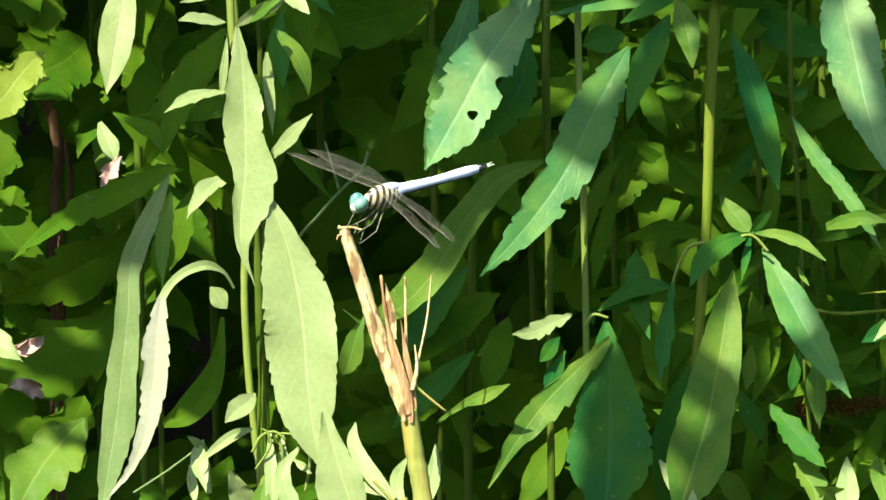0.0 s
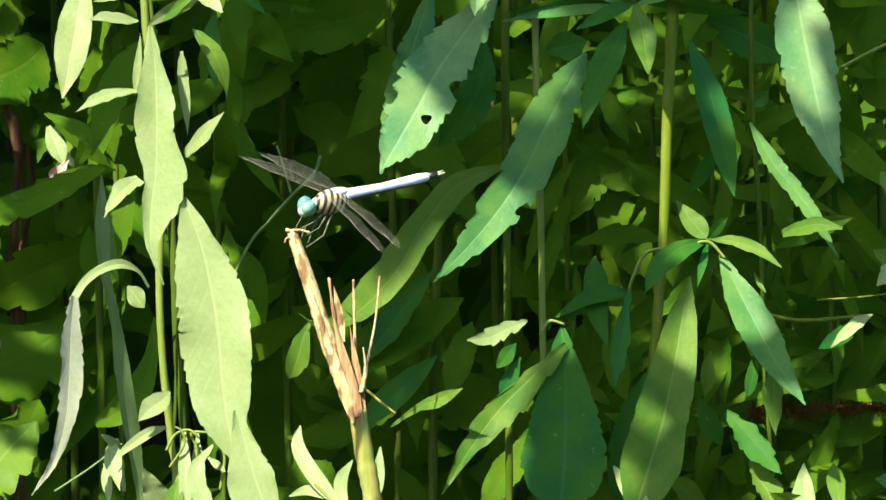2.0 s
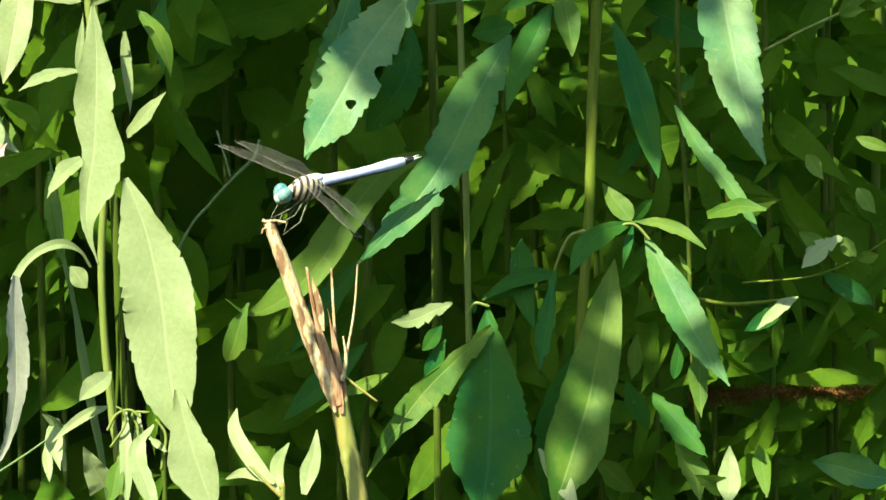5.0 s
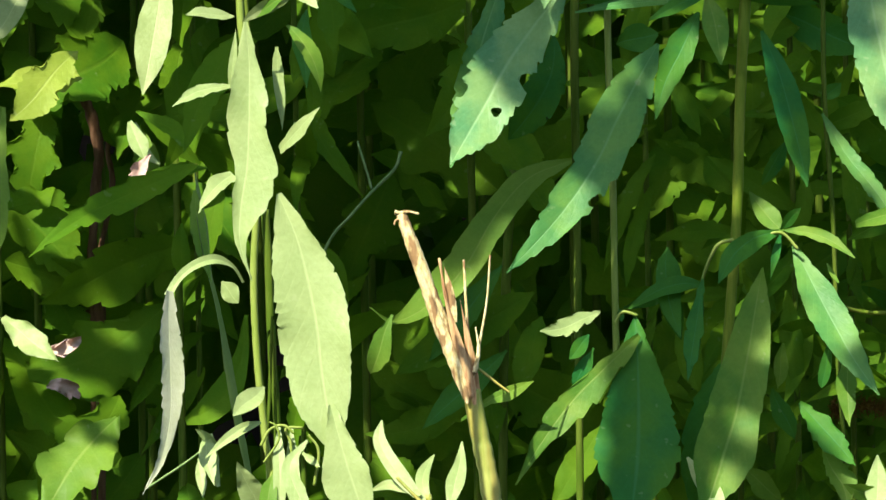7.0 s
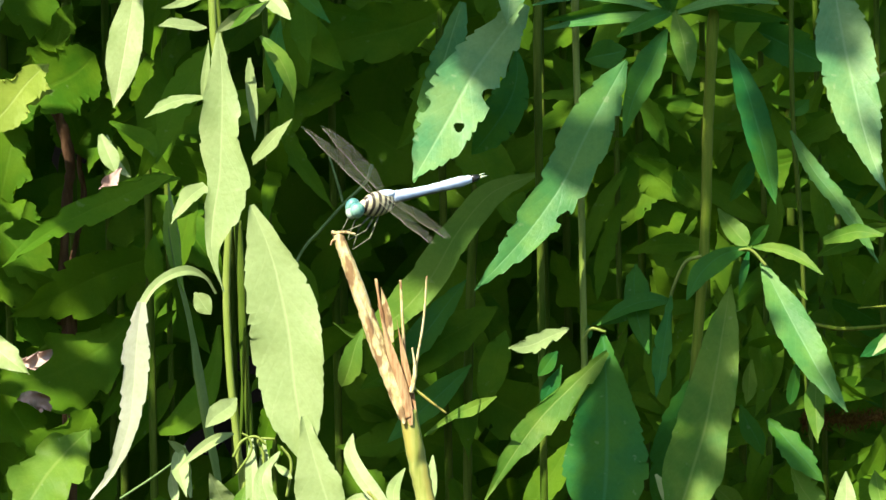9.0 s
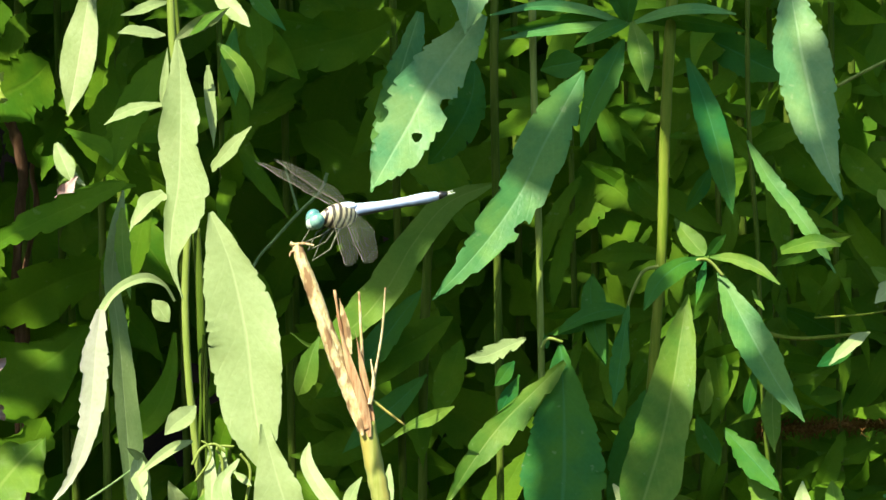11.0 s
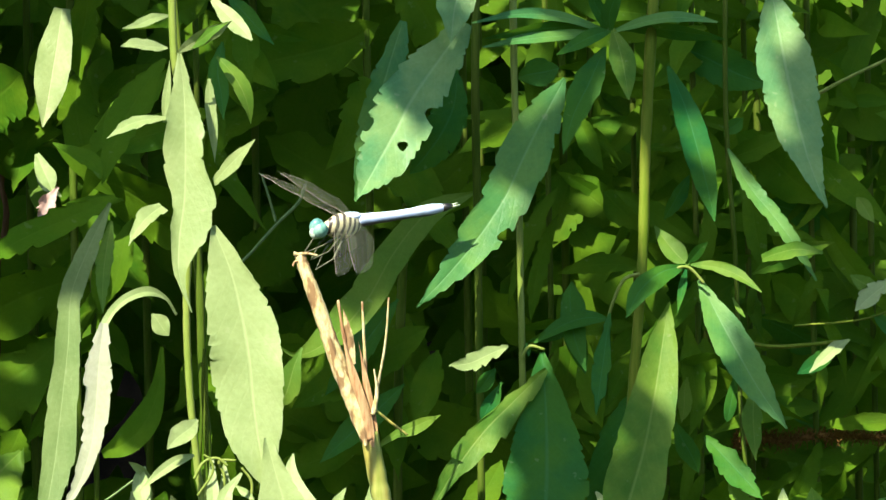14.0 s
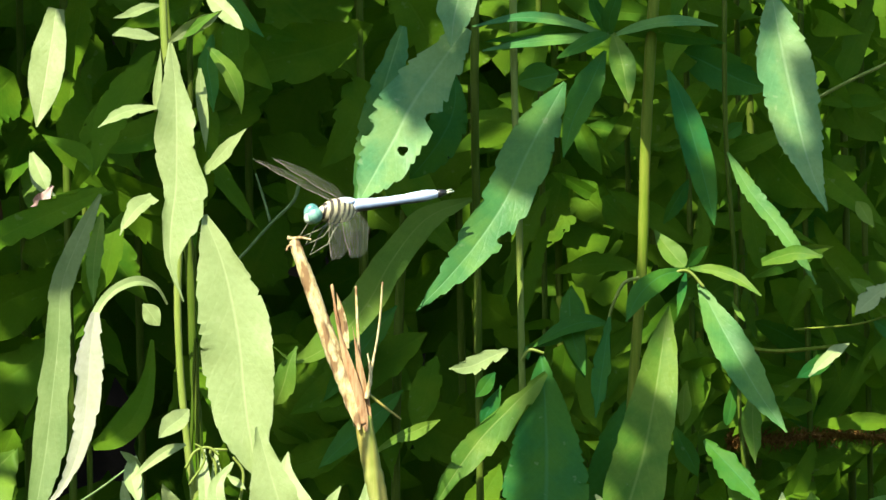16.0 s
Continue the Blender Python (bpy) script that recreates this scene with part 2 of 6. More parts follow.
def blade(plant, base, tip, width, bow=0.0, droop=0.0, roll=0.0, teeth=8, peak=0.5, fold=0.15, wave=0.05,
          mat=None, bites=(), lobes=0, segs=0, tooth=0.16, full=2.15, twist=None, name="leaf", label="", loose=False):
    """One leaf from base to tip: a curved, folded blade with toothed or lobed margins, and bites eaten out of it."""
    SEED[0] += 1
    rng = random.Random(SEED[0])
    base, tip = Vector(base) - plant.location, Vector(tip) - plant.location
    a = (tip - base)
    n = Vector((0, -1, 0))
    n = (n - a * (n.dot(a) / a.length_squared)).normalized()
    s = a.normalized().cross(n)
    mid = (base + tip) / 2 + s * bow * 2 + n * droop * 2
    turn = Matrix.Rotation(radians(roll), 3, a.normalized())
    cols = 28 if bites else 8
    rows = segs or max(24, teeth * 8, lobes * 12)
    if bites:
        rows = max(rows, 120)
    kk = full
    twist = rng.uniform(-26, 26) if twist is None else twist
    lean = (rng.uniform(0.86, 1.06), rng.uniform(0.86, 1.06))
    sway = rng.uniform(-0.05, 0.05) * width
    jag = [rng.uniform(0.4, 1.5) for _ in range(rows + 4)]
    ph, ph2 = rng.uniform(0, 6), rng.uniform(0, 6)
    bm = bmesh.new()
    uvs = {}
    grid = []
    for i in range(rows + 1):
        t = i / rows
        p = base * (1 - t) ** 2 + mid * 2 * t * (1 - t) + tip * t * t + s * sway * math.sin(t * math.tau)
        ax = ((mid - base) * (1 - t) + (tip - mid) * t).normalized()
        sd = ax.cross(Matrix.Rotation(radians(twist * (t - 0.45)), 3, ax) @ (turn @ n)).normalized()
        nn = sd.cross(ax)
        q = max(t, 1e-4)
        w = (q / peak) ** (kk * peak) * ((1 - t) / (1 - peak)) ** (kk * (1 - peak)) if t < 1 else 0.0
        hw = max(width / 2 * w, 0.0004 * (1 - t) + 0.00003)
        row = []
        for j in range(cols + 1):
            c = 2 * j / cols - 1
            edge = abs(c) ** 4
            f, push = 1.0, 0.0
            if teeth and 0.14 < t < 0.97:
                x = max(t * teeth + (0.37 if c > 0 else 0) + 0.3 * math.sin(t * teeth * 2.3 + (ph if c > 0 else ph2)), 0.0)
                g = x % 1.0
                size = tooth * jag[int(x)]
                f -= edge * size * (1 - g if g < 0.8 else 0.2 + (g - 0.8) * 4)
                push = edge * size * 0.9 * g * hw
            if lobes:
                x = t * lobes + (0.2 if c > 0 else 0)
                f *= 1 - abs(c) ** 2 * 0.42 * jag[int(x)] * (0.5 + 0.5 * math.cos(x * math.tau)) * (1 if 0.08 < t < 0.93 else 0)
                f *= 1 - edge * 0.08 * abs(math.sin(x * 19))
            ripple = wave * hw * (math.sin(t * 13 + ph + c) * c * c + 0.6 * math.sin(t * 7 + ph2) * c)
            v = bm.verts.new(p + sd * c * hw * f * lean[c > 0] + nn * (fold * abs(c) * hw + ripple) + ax * push)
            uvs[v] = ((c + 1) / 2, t)
            row.append(v)
        grid.append(row)
    layer = bm.loops.layers.uv.new("UVMap")
    for i in range(rows):
        for j in range(cols):
            f = bm.faces.new((grid[i][j], grid[i][j + 1], grid[i + 1][j + 1], grid[i + 1][j]))
            for lp in f.loops:
                lp[layer].uv = uvs[lp.vert]
    hubs = [(grid[round(bt * rows)][round((bc + 1) / 2 * cols)].co.copy(), br) for bt, bc, br in bites]
    for hub, br in hubs:
        gone = [f for f in bm.faces if (f.calc_center_median() - hub).length < br]
        rim = {v for f in gone for v in f.verts}
        bmesh.ops.delete(bm, geom=gone, context="FACES")
        for v in rim:
            if v.is_valid:
                d = v.co - hub
                v.co = hub + d * (br * (1.02 + 0.10 * math.sin(5 * math.atan2(d.z, d.x))) / max(d.length, 1e-6))
    if loose:
        bmesh.ops.translate(bm, verts=bm.verts, vec=-base)
    ob = part(name, bm, mat or M[plant["leafy"]], plant, label)
    if loose:
        ob.location = base
    return ob


def formed(plant, spine, halves, teeth=8, tooth=0.1, fold=0.15, wave=0.06, twist=None, up=0.3, mat=None, bites=(), name="leaf", label="", loose=False):
    """One leaf along its midrib: half widths in mm on either side from base to tip, forward-pointing teeth, bites."""
    SEED[0] += 1
    rng = random.Random(SEED[0])
    spine = [Vector(p) - plant.location for p in spine]
    rows = 130 if bites else max(30, teeth * 8)
    cols = 28 if bites else 10
    line = smooth_line(spine, rows + 1)
    prof = smooth_line([(a, b, 0) for a, b in halves], rows + 1)
    widest = max(a + b for a, b in halves) / 2000
    twist = rng.uniform(-14, 14) if twist is None else twist
    jag = [[rng.uniform(0.35, 1.5) for _ in range(rows + 4)] for _ in range(2)]
    ph, ph2, ph3 = (rng.uniform(0, 6) for _ in range(3))
    bm = bmesh.new()
    uvs, grid = {}, []
    for i, p in enumerate(line):
        t = i / rows
        ax = (line[min(i + 1, rows)] - line[max(i - 1, 0)]).normalized()
        n = Vector((0, -1, up))
        n = (n - ax * n.dot(ax)).normalized()
        sd = ax.cross(Matrix.Rotation(radians(twist * (t - 0.4)), 3, ax) @ n).normalized()
        nn = sd.cross(ax)
        row = []
        for j in range(cols + 1):
            c = 2 * j / cols - 1
            hw = max((prof[i].x if c > 0 else prof[i].y) / 1000, 0.00008)
            edge = abs(c) ** 5
            cut, push = 0.0, 0.0
            if teeth and 0.1 < t < 0.98:
                x = max(t * teeth + (0.4 if c > 0 else 0) + 0.35 * math.sin(t * teeth * 1.9 + (ph if c > 0 else ph2)), 0.0)
                g = x % 1.0
                size = 1.8 * tooth * jag[c > 0][int(x)] * (0.35 * widest + 0.65 * hw)
                cut = edge * size * (1 - g if g < 0.82 else 0.18 + (g - 0.82) * 4.5)
                push = edge * size * 0.4 * g
            w = hw - cut
            lift = fold * abs(c) * hw
            lift += wave * widest * (math.sin(t * 15 + ph + c) * c * c + 0.7 * math.sin(t * 8 + ph2) * c + 0.25 * math.sin(t * 31 + ph3 + 2 * c) * abs(c))
            v = bm.verts.new(p + sd * math.copysign(abs(c) * w, c) + nn * lift + ax * push)
            uvs[v] = ((c + 1) / 2, t)
            row.append(v)
        grid.append(row)
    layer = bm.loops.layers.uv.new("UVMap")
    for i in range(rows):
        for j in range(cols):
            f = bm.faces.new((grid[i][j], grid[i][j + 1], grid[i + 1][j + 1], grid[i + 1][j]))
            for lp in f.loops:
                lp[layer].uv = uvs[lp.vert]
    for bt, bc, br in bites:
        hub = grid[round(bt * rows)][round((bc + 1) / 2 * cols)].co.copy()
        gone = [f for f in bm.faces if (f.calc_center_median() - hub).length < br]
        rim = {v for f in gone for v in f.verts}
        bmesh.ops.delete(bm, geom=gone, context="FACES_ONLY")
        for v in rim:
            d = v.co - hub
            v.co = hub + d * (br * (1.02 + 0.14 * math.sin(3 * math.atan2(d.z, d.x) + ph)) / max(d.length, 1e-6))
    bmesh.ops.delete(bm, geom=[v for v in bm.verts if not v.link_faces], context="VERTS")
    root = spine[0]
    if loose:
        bmesh.ops.translate(bm, verts=bm.verts, vec=-root)
    ob = part(name, bm, mat or M[plant["leafy"]], plant, label)
    if loose:
        ob.location = root
    return ob


def thicket(name, spots, label, category, material, kind="stuff", seed=3):
    """Many small hanging leaves in one mesh; spots gives each leaf's base, direction, length, width and facing."""
    rng = random.Random(seed)
    co, faces, uv = [], [], []
    for base, way, length, width, face in spots:
        a = way.normalized()
        n = (face - a * face.dot(a)).normalized()
        s = a.cross(n)
        k0, rows = len(co), 7
        sag = rng.uniform(0.05, 0.3) * length
        fold = rng.uniform(0.0, 0.3)
        for i in range(rows + 1):
            t = i / rows
            hw = width / 2 * max(math.sin(math.pi * t ** 0.85) ** 0.9 if 0 < t < 1 else 0, 0.03) * (1 if i % 2 else 0.88)
            p = base + a * length * t - n * sag * (t * t - t) * 2 - Vector((0, 0, sag * t * t * 0.5))
            for c in (-1, 0, 1):
                co.append(p + s * c * hw + n * fold * abs(c) * hw)
                uv.append(((c + 1) / 2, t))
        for i in range(rows):
            for j in (0, 1):
                v = k0 + i * 3 + j
                faces.append((v, v + 1, v + 4, v + 3))
    me = bpy.data.meshes.new(name)
    me.from_pydata(co, [], faces)
    layer = me.uv_layers.new(name="UVMap")
    idx = np.zeros(len(me.loops), dtype=np.int32)
    me.loops.foreach_get("vertex_index", idx)
    layer.data.foreach_set("uv", np.array(uv, dtype=np.float32)[idx].ravel())
    me.materials.append(material)
    for p in me.polygons:
        p.use_smooth = True
    return tagged(new(name, me), label, category, kind=kind)


# ---- ground ----
def ground():
    xs = [-400, -80, -20, -6, *[-3 + 0.25 * i for i in range(25)], 6, 20, 80, 400]
    ys = [-400, -80, -20, -6, *[-3 + 0.2 * i for i in range(40)], 8, 20, 80, 400]
    bm = bmesh.new()
    grid = []
    for y in ys:
        rise = min(max((y - 0.75) / 1.6, 0), 1)
        rise = 2.1 * rise * rise * (3 - 2 * rise)
        grid.append([bm.verts.new((x, y, rise + (0.05 * noise.noise((x * 1.3, y * 1.3, 0)) if abs(x) < 6 and abs(y) < 8 else 0))) for x in xs])
    for r, q in zip(grid, grid[1:]):
        for i in range(len(xs) - 1):
            bm.faces.new((r[i], r[i + 1], q[i + 1], q[i]))
    ob = part("ground", bm, M["soil"], None)
    tagged(ob, "dark bare soil rising to a bank behind weeds", "ground", kind="structure")


ground()


def leafy_backdrop():
    """An uneven leafy sheet added out of view to close the place behind the camera, bent round both sides."""
    bm = bmesh.new()
    grid = []
    for j in range(15):
        h = j / 14
        row = []
        for i in range(49):
            a = radians(-80 + 160 * i / 48)
            lump = noise.noise((i * 0.55, j * 0.6, 3.1)) * 0.55 + noise.noise((i * 1.7, j * 1.9, 8.2)) * 0.25
            far = 5.2 + lump + 1.2 * h ** 3
            row.append(bm.verts.new((far * math.sin(a), -far * math.cos(a), -0.1 + (2.5 + 0.5 * noise.noise((i * 0.4, 0, 5))) * h)))
        grid.append(row)
    for r, q in zip(grid, grid[1:]):
        for i in range(48):
            bm.faces.new((r[i], q[i], q[i + 1], r[i + 1]))
    ob = part("backdrop", bm, M["leaf_crown"], None)
    tagged(ob, "uneven leafy sheet added out of view behind the camera", "wood edge", kind="structure")


leafy_backdrop()

# ---- the plants ----
def plant(name, x, y, label, leafy="leaf", category="plant"):
    ob = thing(name, x, y, 0, label, category, "leafy weeds")
    ob["leafy"] = leafy
    return ob


aster_a = plant("leafy_weed", -0.05, -0.10, "weed with long toothed leaves coloured pale for sunlight", "leaf_pale_sunlit")
stalk(aster_a, "stem", [(-0.0525, -0.0950, 1.0777), (-0.0517, -0.0950, 1.0542), (-0.0492, -0.0950, 1.0390), (-0.0475, -0.0950, 1.0196), (-0.0486, -0.0950, 0.9934), (-0.0478, -0.0950, 0.9726), (-0.0459, -0.0950, 0.9533), (-0.0445, -0.0950, 0.9367), (-0.0434, -0.0950, 0.8538), (-0.0434, -0.0950, -0.0307)], 0.0010, M["stem_green"])
stalk(aster_a, "stem", [(-0.0466, -0.0850, 1.0086), (-0.0457, -0.0850, 0.9947), (-0.0449, -0.0850, 0.9724), (-0.0435, -0.0850, 0.9501), (-0.0424, -0.0850, 0.8525), (-0.0424, -0.0850, -0.0400)], 0.0011, M["stem_dark"])
blade(aster_a, (-0.0508, -0.1000, 1.0542), (-0.0374, -0.1000, 1.0622), 0.0047, teeth=3, peak=0.5, droop=0.0014, roll=30)
blade(aster_a, (-0.0421, -0.0700, 1.0551), (-0.0336, -0.0700, 1.0382), 0.0057, mat=M["leaf_olive"], teeth=2, peak=0.45, bow=-0.002, droop=0.0017, roll=-30)
blade(aster_a, (-0.0539, -0.1000, 1.0374), (-0.0526, -0.1000, 1.0526), 0.0022, peak=0.4, teeth=0)
blade(aster_a, (-0.0433, -0.0900, 1.0486), (-0.0419, -0.0900, 1.0280), 0.0033, peak=0.4, teeth=2)
blade(aster_a, (-0.0577, -0.0800, 0.9908), (-0.0535, -0.0800, 0.9854), 0.0048, teeth=0, peak=0.5)
blade(aster_a, (-0.0457, -0.1000, 0.9651), (-0.0527, -0.1080, 0.9582), 0.0061, teeth=2, peak=0.5, droop=0.0008)
blade(aster_a, (-0.0594, -0.1000, 0.9535), (-0.0570, -0.1100, 0.9414), 0.0047, teeth=2, tooth=0.2, peak=0.45, droop=0.0011, bow=0.0008)
blade(aster_a, (-0.0616, -0.1000, 0.9477), (-0.0601, -0.1060, 0.9384), 0.0028, teeth=0, peak=0.5)
blade(aster_a, (-0.0567, -0.1000, 0.9507), (-0.0622, -0.1040, 0.9550), 0.0022, teeth=0, peak=0.5)
blade(aster_a, (-0.0421, -0.1000, 0.9560), (-0.0410, -0.1080, 0.9320), 0.0036, teeth=2, peak=0.5, droop=0.0008)
blade(aster_a, (-0.0392, -0.0960, 0.9554), (-0.0367, -0.1040, 0.9331), 0.0041, teeth=3, peak=0.55, droop=0.0008, bow=0.0008)
blade(aster_a, (-0.0363, -0.1000, 0.9491), (-0.0318, -0.1040, 0.9457), 0.0019, teeth=0, peak=0.5)
blade(aster_a, (-0.0430, -0.1040, 0.9441), (-0.0453, -0.1100, 0.9335), 0.0047, teeth=2, peak=0.5, mat=M["leaf_olive"])
stalk(aster_a, "tendril", [(-0.0464, -0.1020, 0.9508), (-0.0442, -0.1020, 0.9547), (-0.0409, -0.1020, 0.9558), (-0.0383, -0.1020, 0.9539)], 0.0004, M["stem_green"])
stalk(aster_a, "tendril", [(-0.0455, -0.1040, 0.9468), (-0.0419, -0.1040, 0.9523), (-0.0425, -0.1040, 0.9556), (-0.0441, -0.1040, 0.9567)], 0.0003, M["stem_green"])
stalk(aster_a, "tendril", [(-0.0402, -0.1000, 0.9425), (-0.0391, -0.1000, 0.9507), (-0.0404, -0.1000, 0.9549), (-0.0363, -0.1000, 0.9552)], 0.0004, M["stem_green"])
stalk(aster_a, "tendril", [(-0.0336, -0.0980, 0.9410), (-0.0325, -0.0980, 0.9493), (-0.0350, -0.0980, 0.9534)], 0.0004, M["stem_green"])
top_leaf = formed(aster_a, [(-0.0502, -0.1000, 1.0542), (-0.0489, -0.1009, 1.0450), (-0.0483, -0.1019, 1.0360), (-0.0480, -0.1028, 1.0270), (-0.0481, -0.1037, 1.0181), (-0.0490, -0.1046, 1.0092), (-0.0487, -0.1056, 1.0003), (-0.0454, -0.1065, 0.9912)], [(0.4, 0.5), (3.2, 2.3), (5.2, 4.7), (5.5, 4.9), (2.9, 8.2), (2.2, 7.1), (1.2, 1.8), (0.1, 0.1)], teeth=9, tooth=0.06, fold=0.2, wave=0.1, loose=True)
formed(aster_a, [(-0.0418, -0.1000, 1.0228), (-0.0390, -0.1033, 1.0257), (-0.0354, -0.1067, 1.0293), (-0.0315, -0.1100, 1.0329)], [(1.0, 1.0), (2.5, 1.9), (2.3, 1.6), (0.1, 0.1)], teeth=3, fold=0.1, up=0.5, twist=0)
formed(aster_a, [(-0.0528, -0.1000, 1.0385), (-0.0571, -0.1033, 1.0381), (-0.0621, -0.1067, 1.0366), (-0.0673, -0.1100, 1.0331)], [(0.4, 0.4), (1.5, 1.6), (1.8, 2.1), (0.1, 0.1)], teeth=3, fold=0.1, up=0.6, twist=0)
formed(aster_a, [(-0.0531, -0.1000, 1.0556), (-0.0568, -0.1033, 1.0557), (-0.0604, -0.1067, 1.0559), (-0.0639, -0.1100, 1.0554)], [(0.4, 0.4), (2.1, 1.8), (2.1, 1.6), (0.1, 0.1)], teeth=2, fold=0.1, up=0.6, twist=0)
broad_leaf = formed(aster_a, [(-0.0419, -0.1045, 1.0121), (-0.0378, -0.1058, 1.0012), (-0.0354, -0.1072, 0.9906), (-0.0337, -0.1085, 0.9799), (-0.0329, -0.1098, 0.9693), (-0.0316, -0.1112, 0.9587), (-0.0297, -0.1125, 0.9480)], [(0.5, 0.8), (6.4, 4.1), (8.9, 7.8), (9.8, 8.3), (8.9, 7.6), (6.7, 5.2), (0.4, 0.4)], teeth=15, tooth=0.05, fold=0.14, wave=0.07, loose=True)
formed(aster_a, [(-0.0288, -0.1125, 0.9611), (-0.0261, -0.1137, 0.9514), (-0.0231, -0.1148, 0.9419), (-0.0187, -0.1160, 0.9298)], [(0.5, 1.1), (4.6, 3.3), (7.1, 4.9), (0.3, 0.3)], teeth=6, tooth=0.05, fold=0.2)
formed(aster_a, [(-0.0348, -0.1060, 0.9524), (-0.0388, -0.1087, 0.9457), (-0.0359, -0.1113, 0.9376), (-0.0331, -0.1140, 0.9296)], [(0.3, 0.3), (2.2, 1.9), (2.5, 2.2), (0.3, 0.3)], teeth=3)
formed(aster_a, [(-0.0510, -0.0970, 0.9906), (-0.0534, -0.0994, 0.9945), (-0.0574, -0.1018, 0.9962), (-0.0620, -0.1042, 0.9949), (-0.0656, -0.1066, 0.9917), (-0.0682, -0.1090, 0.9872)], [(0.3, 0.3), (0.5, 0.4), (1.2, 1.2), (1.2, 1.2), (1.2, 0.8), (1.2, 0.8)], teeth=0, fold=0.3)
hanging_leaf = formed(aster_a, [(-0.0679, -0.1120, 0.9886), (-0.0689, -0.1136, 0.9785), (-0.0695, -0.1152, 0.9684), (-0.0707, -0.1168, 0.9583), (-0.0743, -0.1184, 0.9482), (-0.0806, -0.1200, 0.9400)], [(0.8, 1.1), (3.4, 3.4), (3.3, 3.7), (2.8, 2.4), (1.5, 1.1), (0.1, 0.1)], teeth=11, tooth=0.11, fold=0.2, mat=M["leaf_under"], loose=True)
formed(aster_a, [(-0.0557, -0.0700, 1.0178), (-0.0592, -0.0733, 1.0149), (-0.0617, -0.0767, 1.0115), (-0.0635, -0.0800, 1.0077)], [(1.1, 2.0), (2.7, 2.1), (1.5, 1.5), (0.1, 0.1)], teeth=2)
formed(aster_a, [(-0.0465, -0.1000, 0.9565), (-0.0506, -0.1033, 0.9553), (-0.0546, -0.1067, 0.9524), (-0.0592, -0.1100, 0.9482)], [(0.4, 0.4), (1.1, 1.6), (1.1, 1.2), (0.1, 0.1)], teeth=0, fold=0.3)
formed(aster_a, [(-0.0473, -0.1000, 0.9370), (-0.0500, -0.1025, 0.9423), (-0.0520, -0.1050, 0.9471)], [(3.6, 4.1), (2.3, 2.5), (0.1, 0.1)], teeth=0)
formed(aster_a, [(-0.0594, -0.1000, 0.9535), (-0.0579, -0.1025, 0.9481), (-0.0564, -0.1050, 0.9411)], [(1.1, 1.1), (1.8, 1.4), (0.5, 0.5)], teeth=2)
formed(aster_a, [(-0.0484, -0.1000, 1.0553), (-0.0452, -0.1017, 1.0573), (-0.0420, -0.1033, 1.0595), (-0.0382, -0.1050, 1.0614)], [(0.3, 0.3), (1.5, 1.4), (1.2, 1.2), (0.1, 0.1)], teeth=2, mat=M["leaf_olive"])
formed(aster_a, [(-0.0533, -0.0900, 1.0641), (-0.0573, -0.0933, 1.0631), (-0.0606, -0.0967, 1.0613), (-0.0641, -0.1000, 1.0603)], [(0.3, 0.3), (1.5, 1.5), (1.2, 1.2), (0.1, 0.1)], teeth=2)
formed(aster_a, [(-0.0423, -0.0950, 1.0677), (-0.0388, -0.0967, 1.0640), (-0.0353, -0.0983, 1.0606), (-0.0325, -0.1000, 1.0575)], [(0.7, 0.7), (2.5, 2.2), (2.5, 1.8), (0.3, 0.3)], teeth=2, tooth=0.15, up=0.5)

aster_b = plant("leafy_weed", -0.095, -0.02, "green weed with drooping toothed leaves in dappled sun", "leaf_weed")
stalk(aster_b, "stem", [(-0.0526, -0.0880, 1.0782), (-0.0492, -0.0880, 1.0392), (-0.0476, -0.0880, 1.0198), (-0.0487, -0.0880, 0.9933), (-0.0478, -0.0880, 0.9722), (-0.0459, -0.0880, 0.9533), (-0.0434, -0.0880, 0.8946), (-0.0431, -0.0880, -0.0300)], 0.0005, M["stem_dark"])
blade(aster_b, (-0.0749, 0.0000, 1.0063), (-0.0749, 0.0000, 0.9905), 0.0060, teeth=4, peak=0.5, droop=0.0009)
blade(aster_b, (-0.0821, 0.0300, 1.0218), (-0.0745, 0.0300, 1.0372), 0.0062, mat=M["leaf_weed"], teeth=3, peak=0.5, droop=0.0009, roll=20)
blade(aster_b, (-0.0741, 0.0500, 1.0234), (-0.0906, 0.0400, 1.0381), 0.0069, mat=M["leaf_weed"], teeth=4, peak=0.5, droop=0.0013, roll=30)
blade(aster_b, (-0.0706, 0.0300, 1.0218), (-0.0868, 0.0200, 1.0201), 0.0046, mat=M["leaf_weed"], teeth=4, peak=0.5, droop=0.0012, roll=30)
blade(aster_b, (-0.0721, 0.0700, 1.0527), (-0.0820, 0.0700, 1.0226), 0.0118, mat=M["leaf_weed"], teeth=5, peak=0.45, droop=0.0022, roll=30)
blade(aster_b, (-0.0703, 0.0800, 1.0179), (-0.0775, 0.0800, 0.9939), 0.0080, mat=M["leaf_weed"], teeth=5, peak=0.45, droop=0.0016, roll=20)
blade(aster_b, (-0.0444, 0.0500, 1.0628), (-0.0485, 0.0500, 1.0456), 0.0069, mat=M["leaf_weed"], teeth=4, peak=0.5, roll=30)
blade(aster_b, (-0.0424, 0.0600, 1.0697), (-0.0377, 0.0600, 1.0476), 0.0117, mat=M["leaf_weed"], teeth=4, peak=0.5, roll=30)
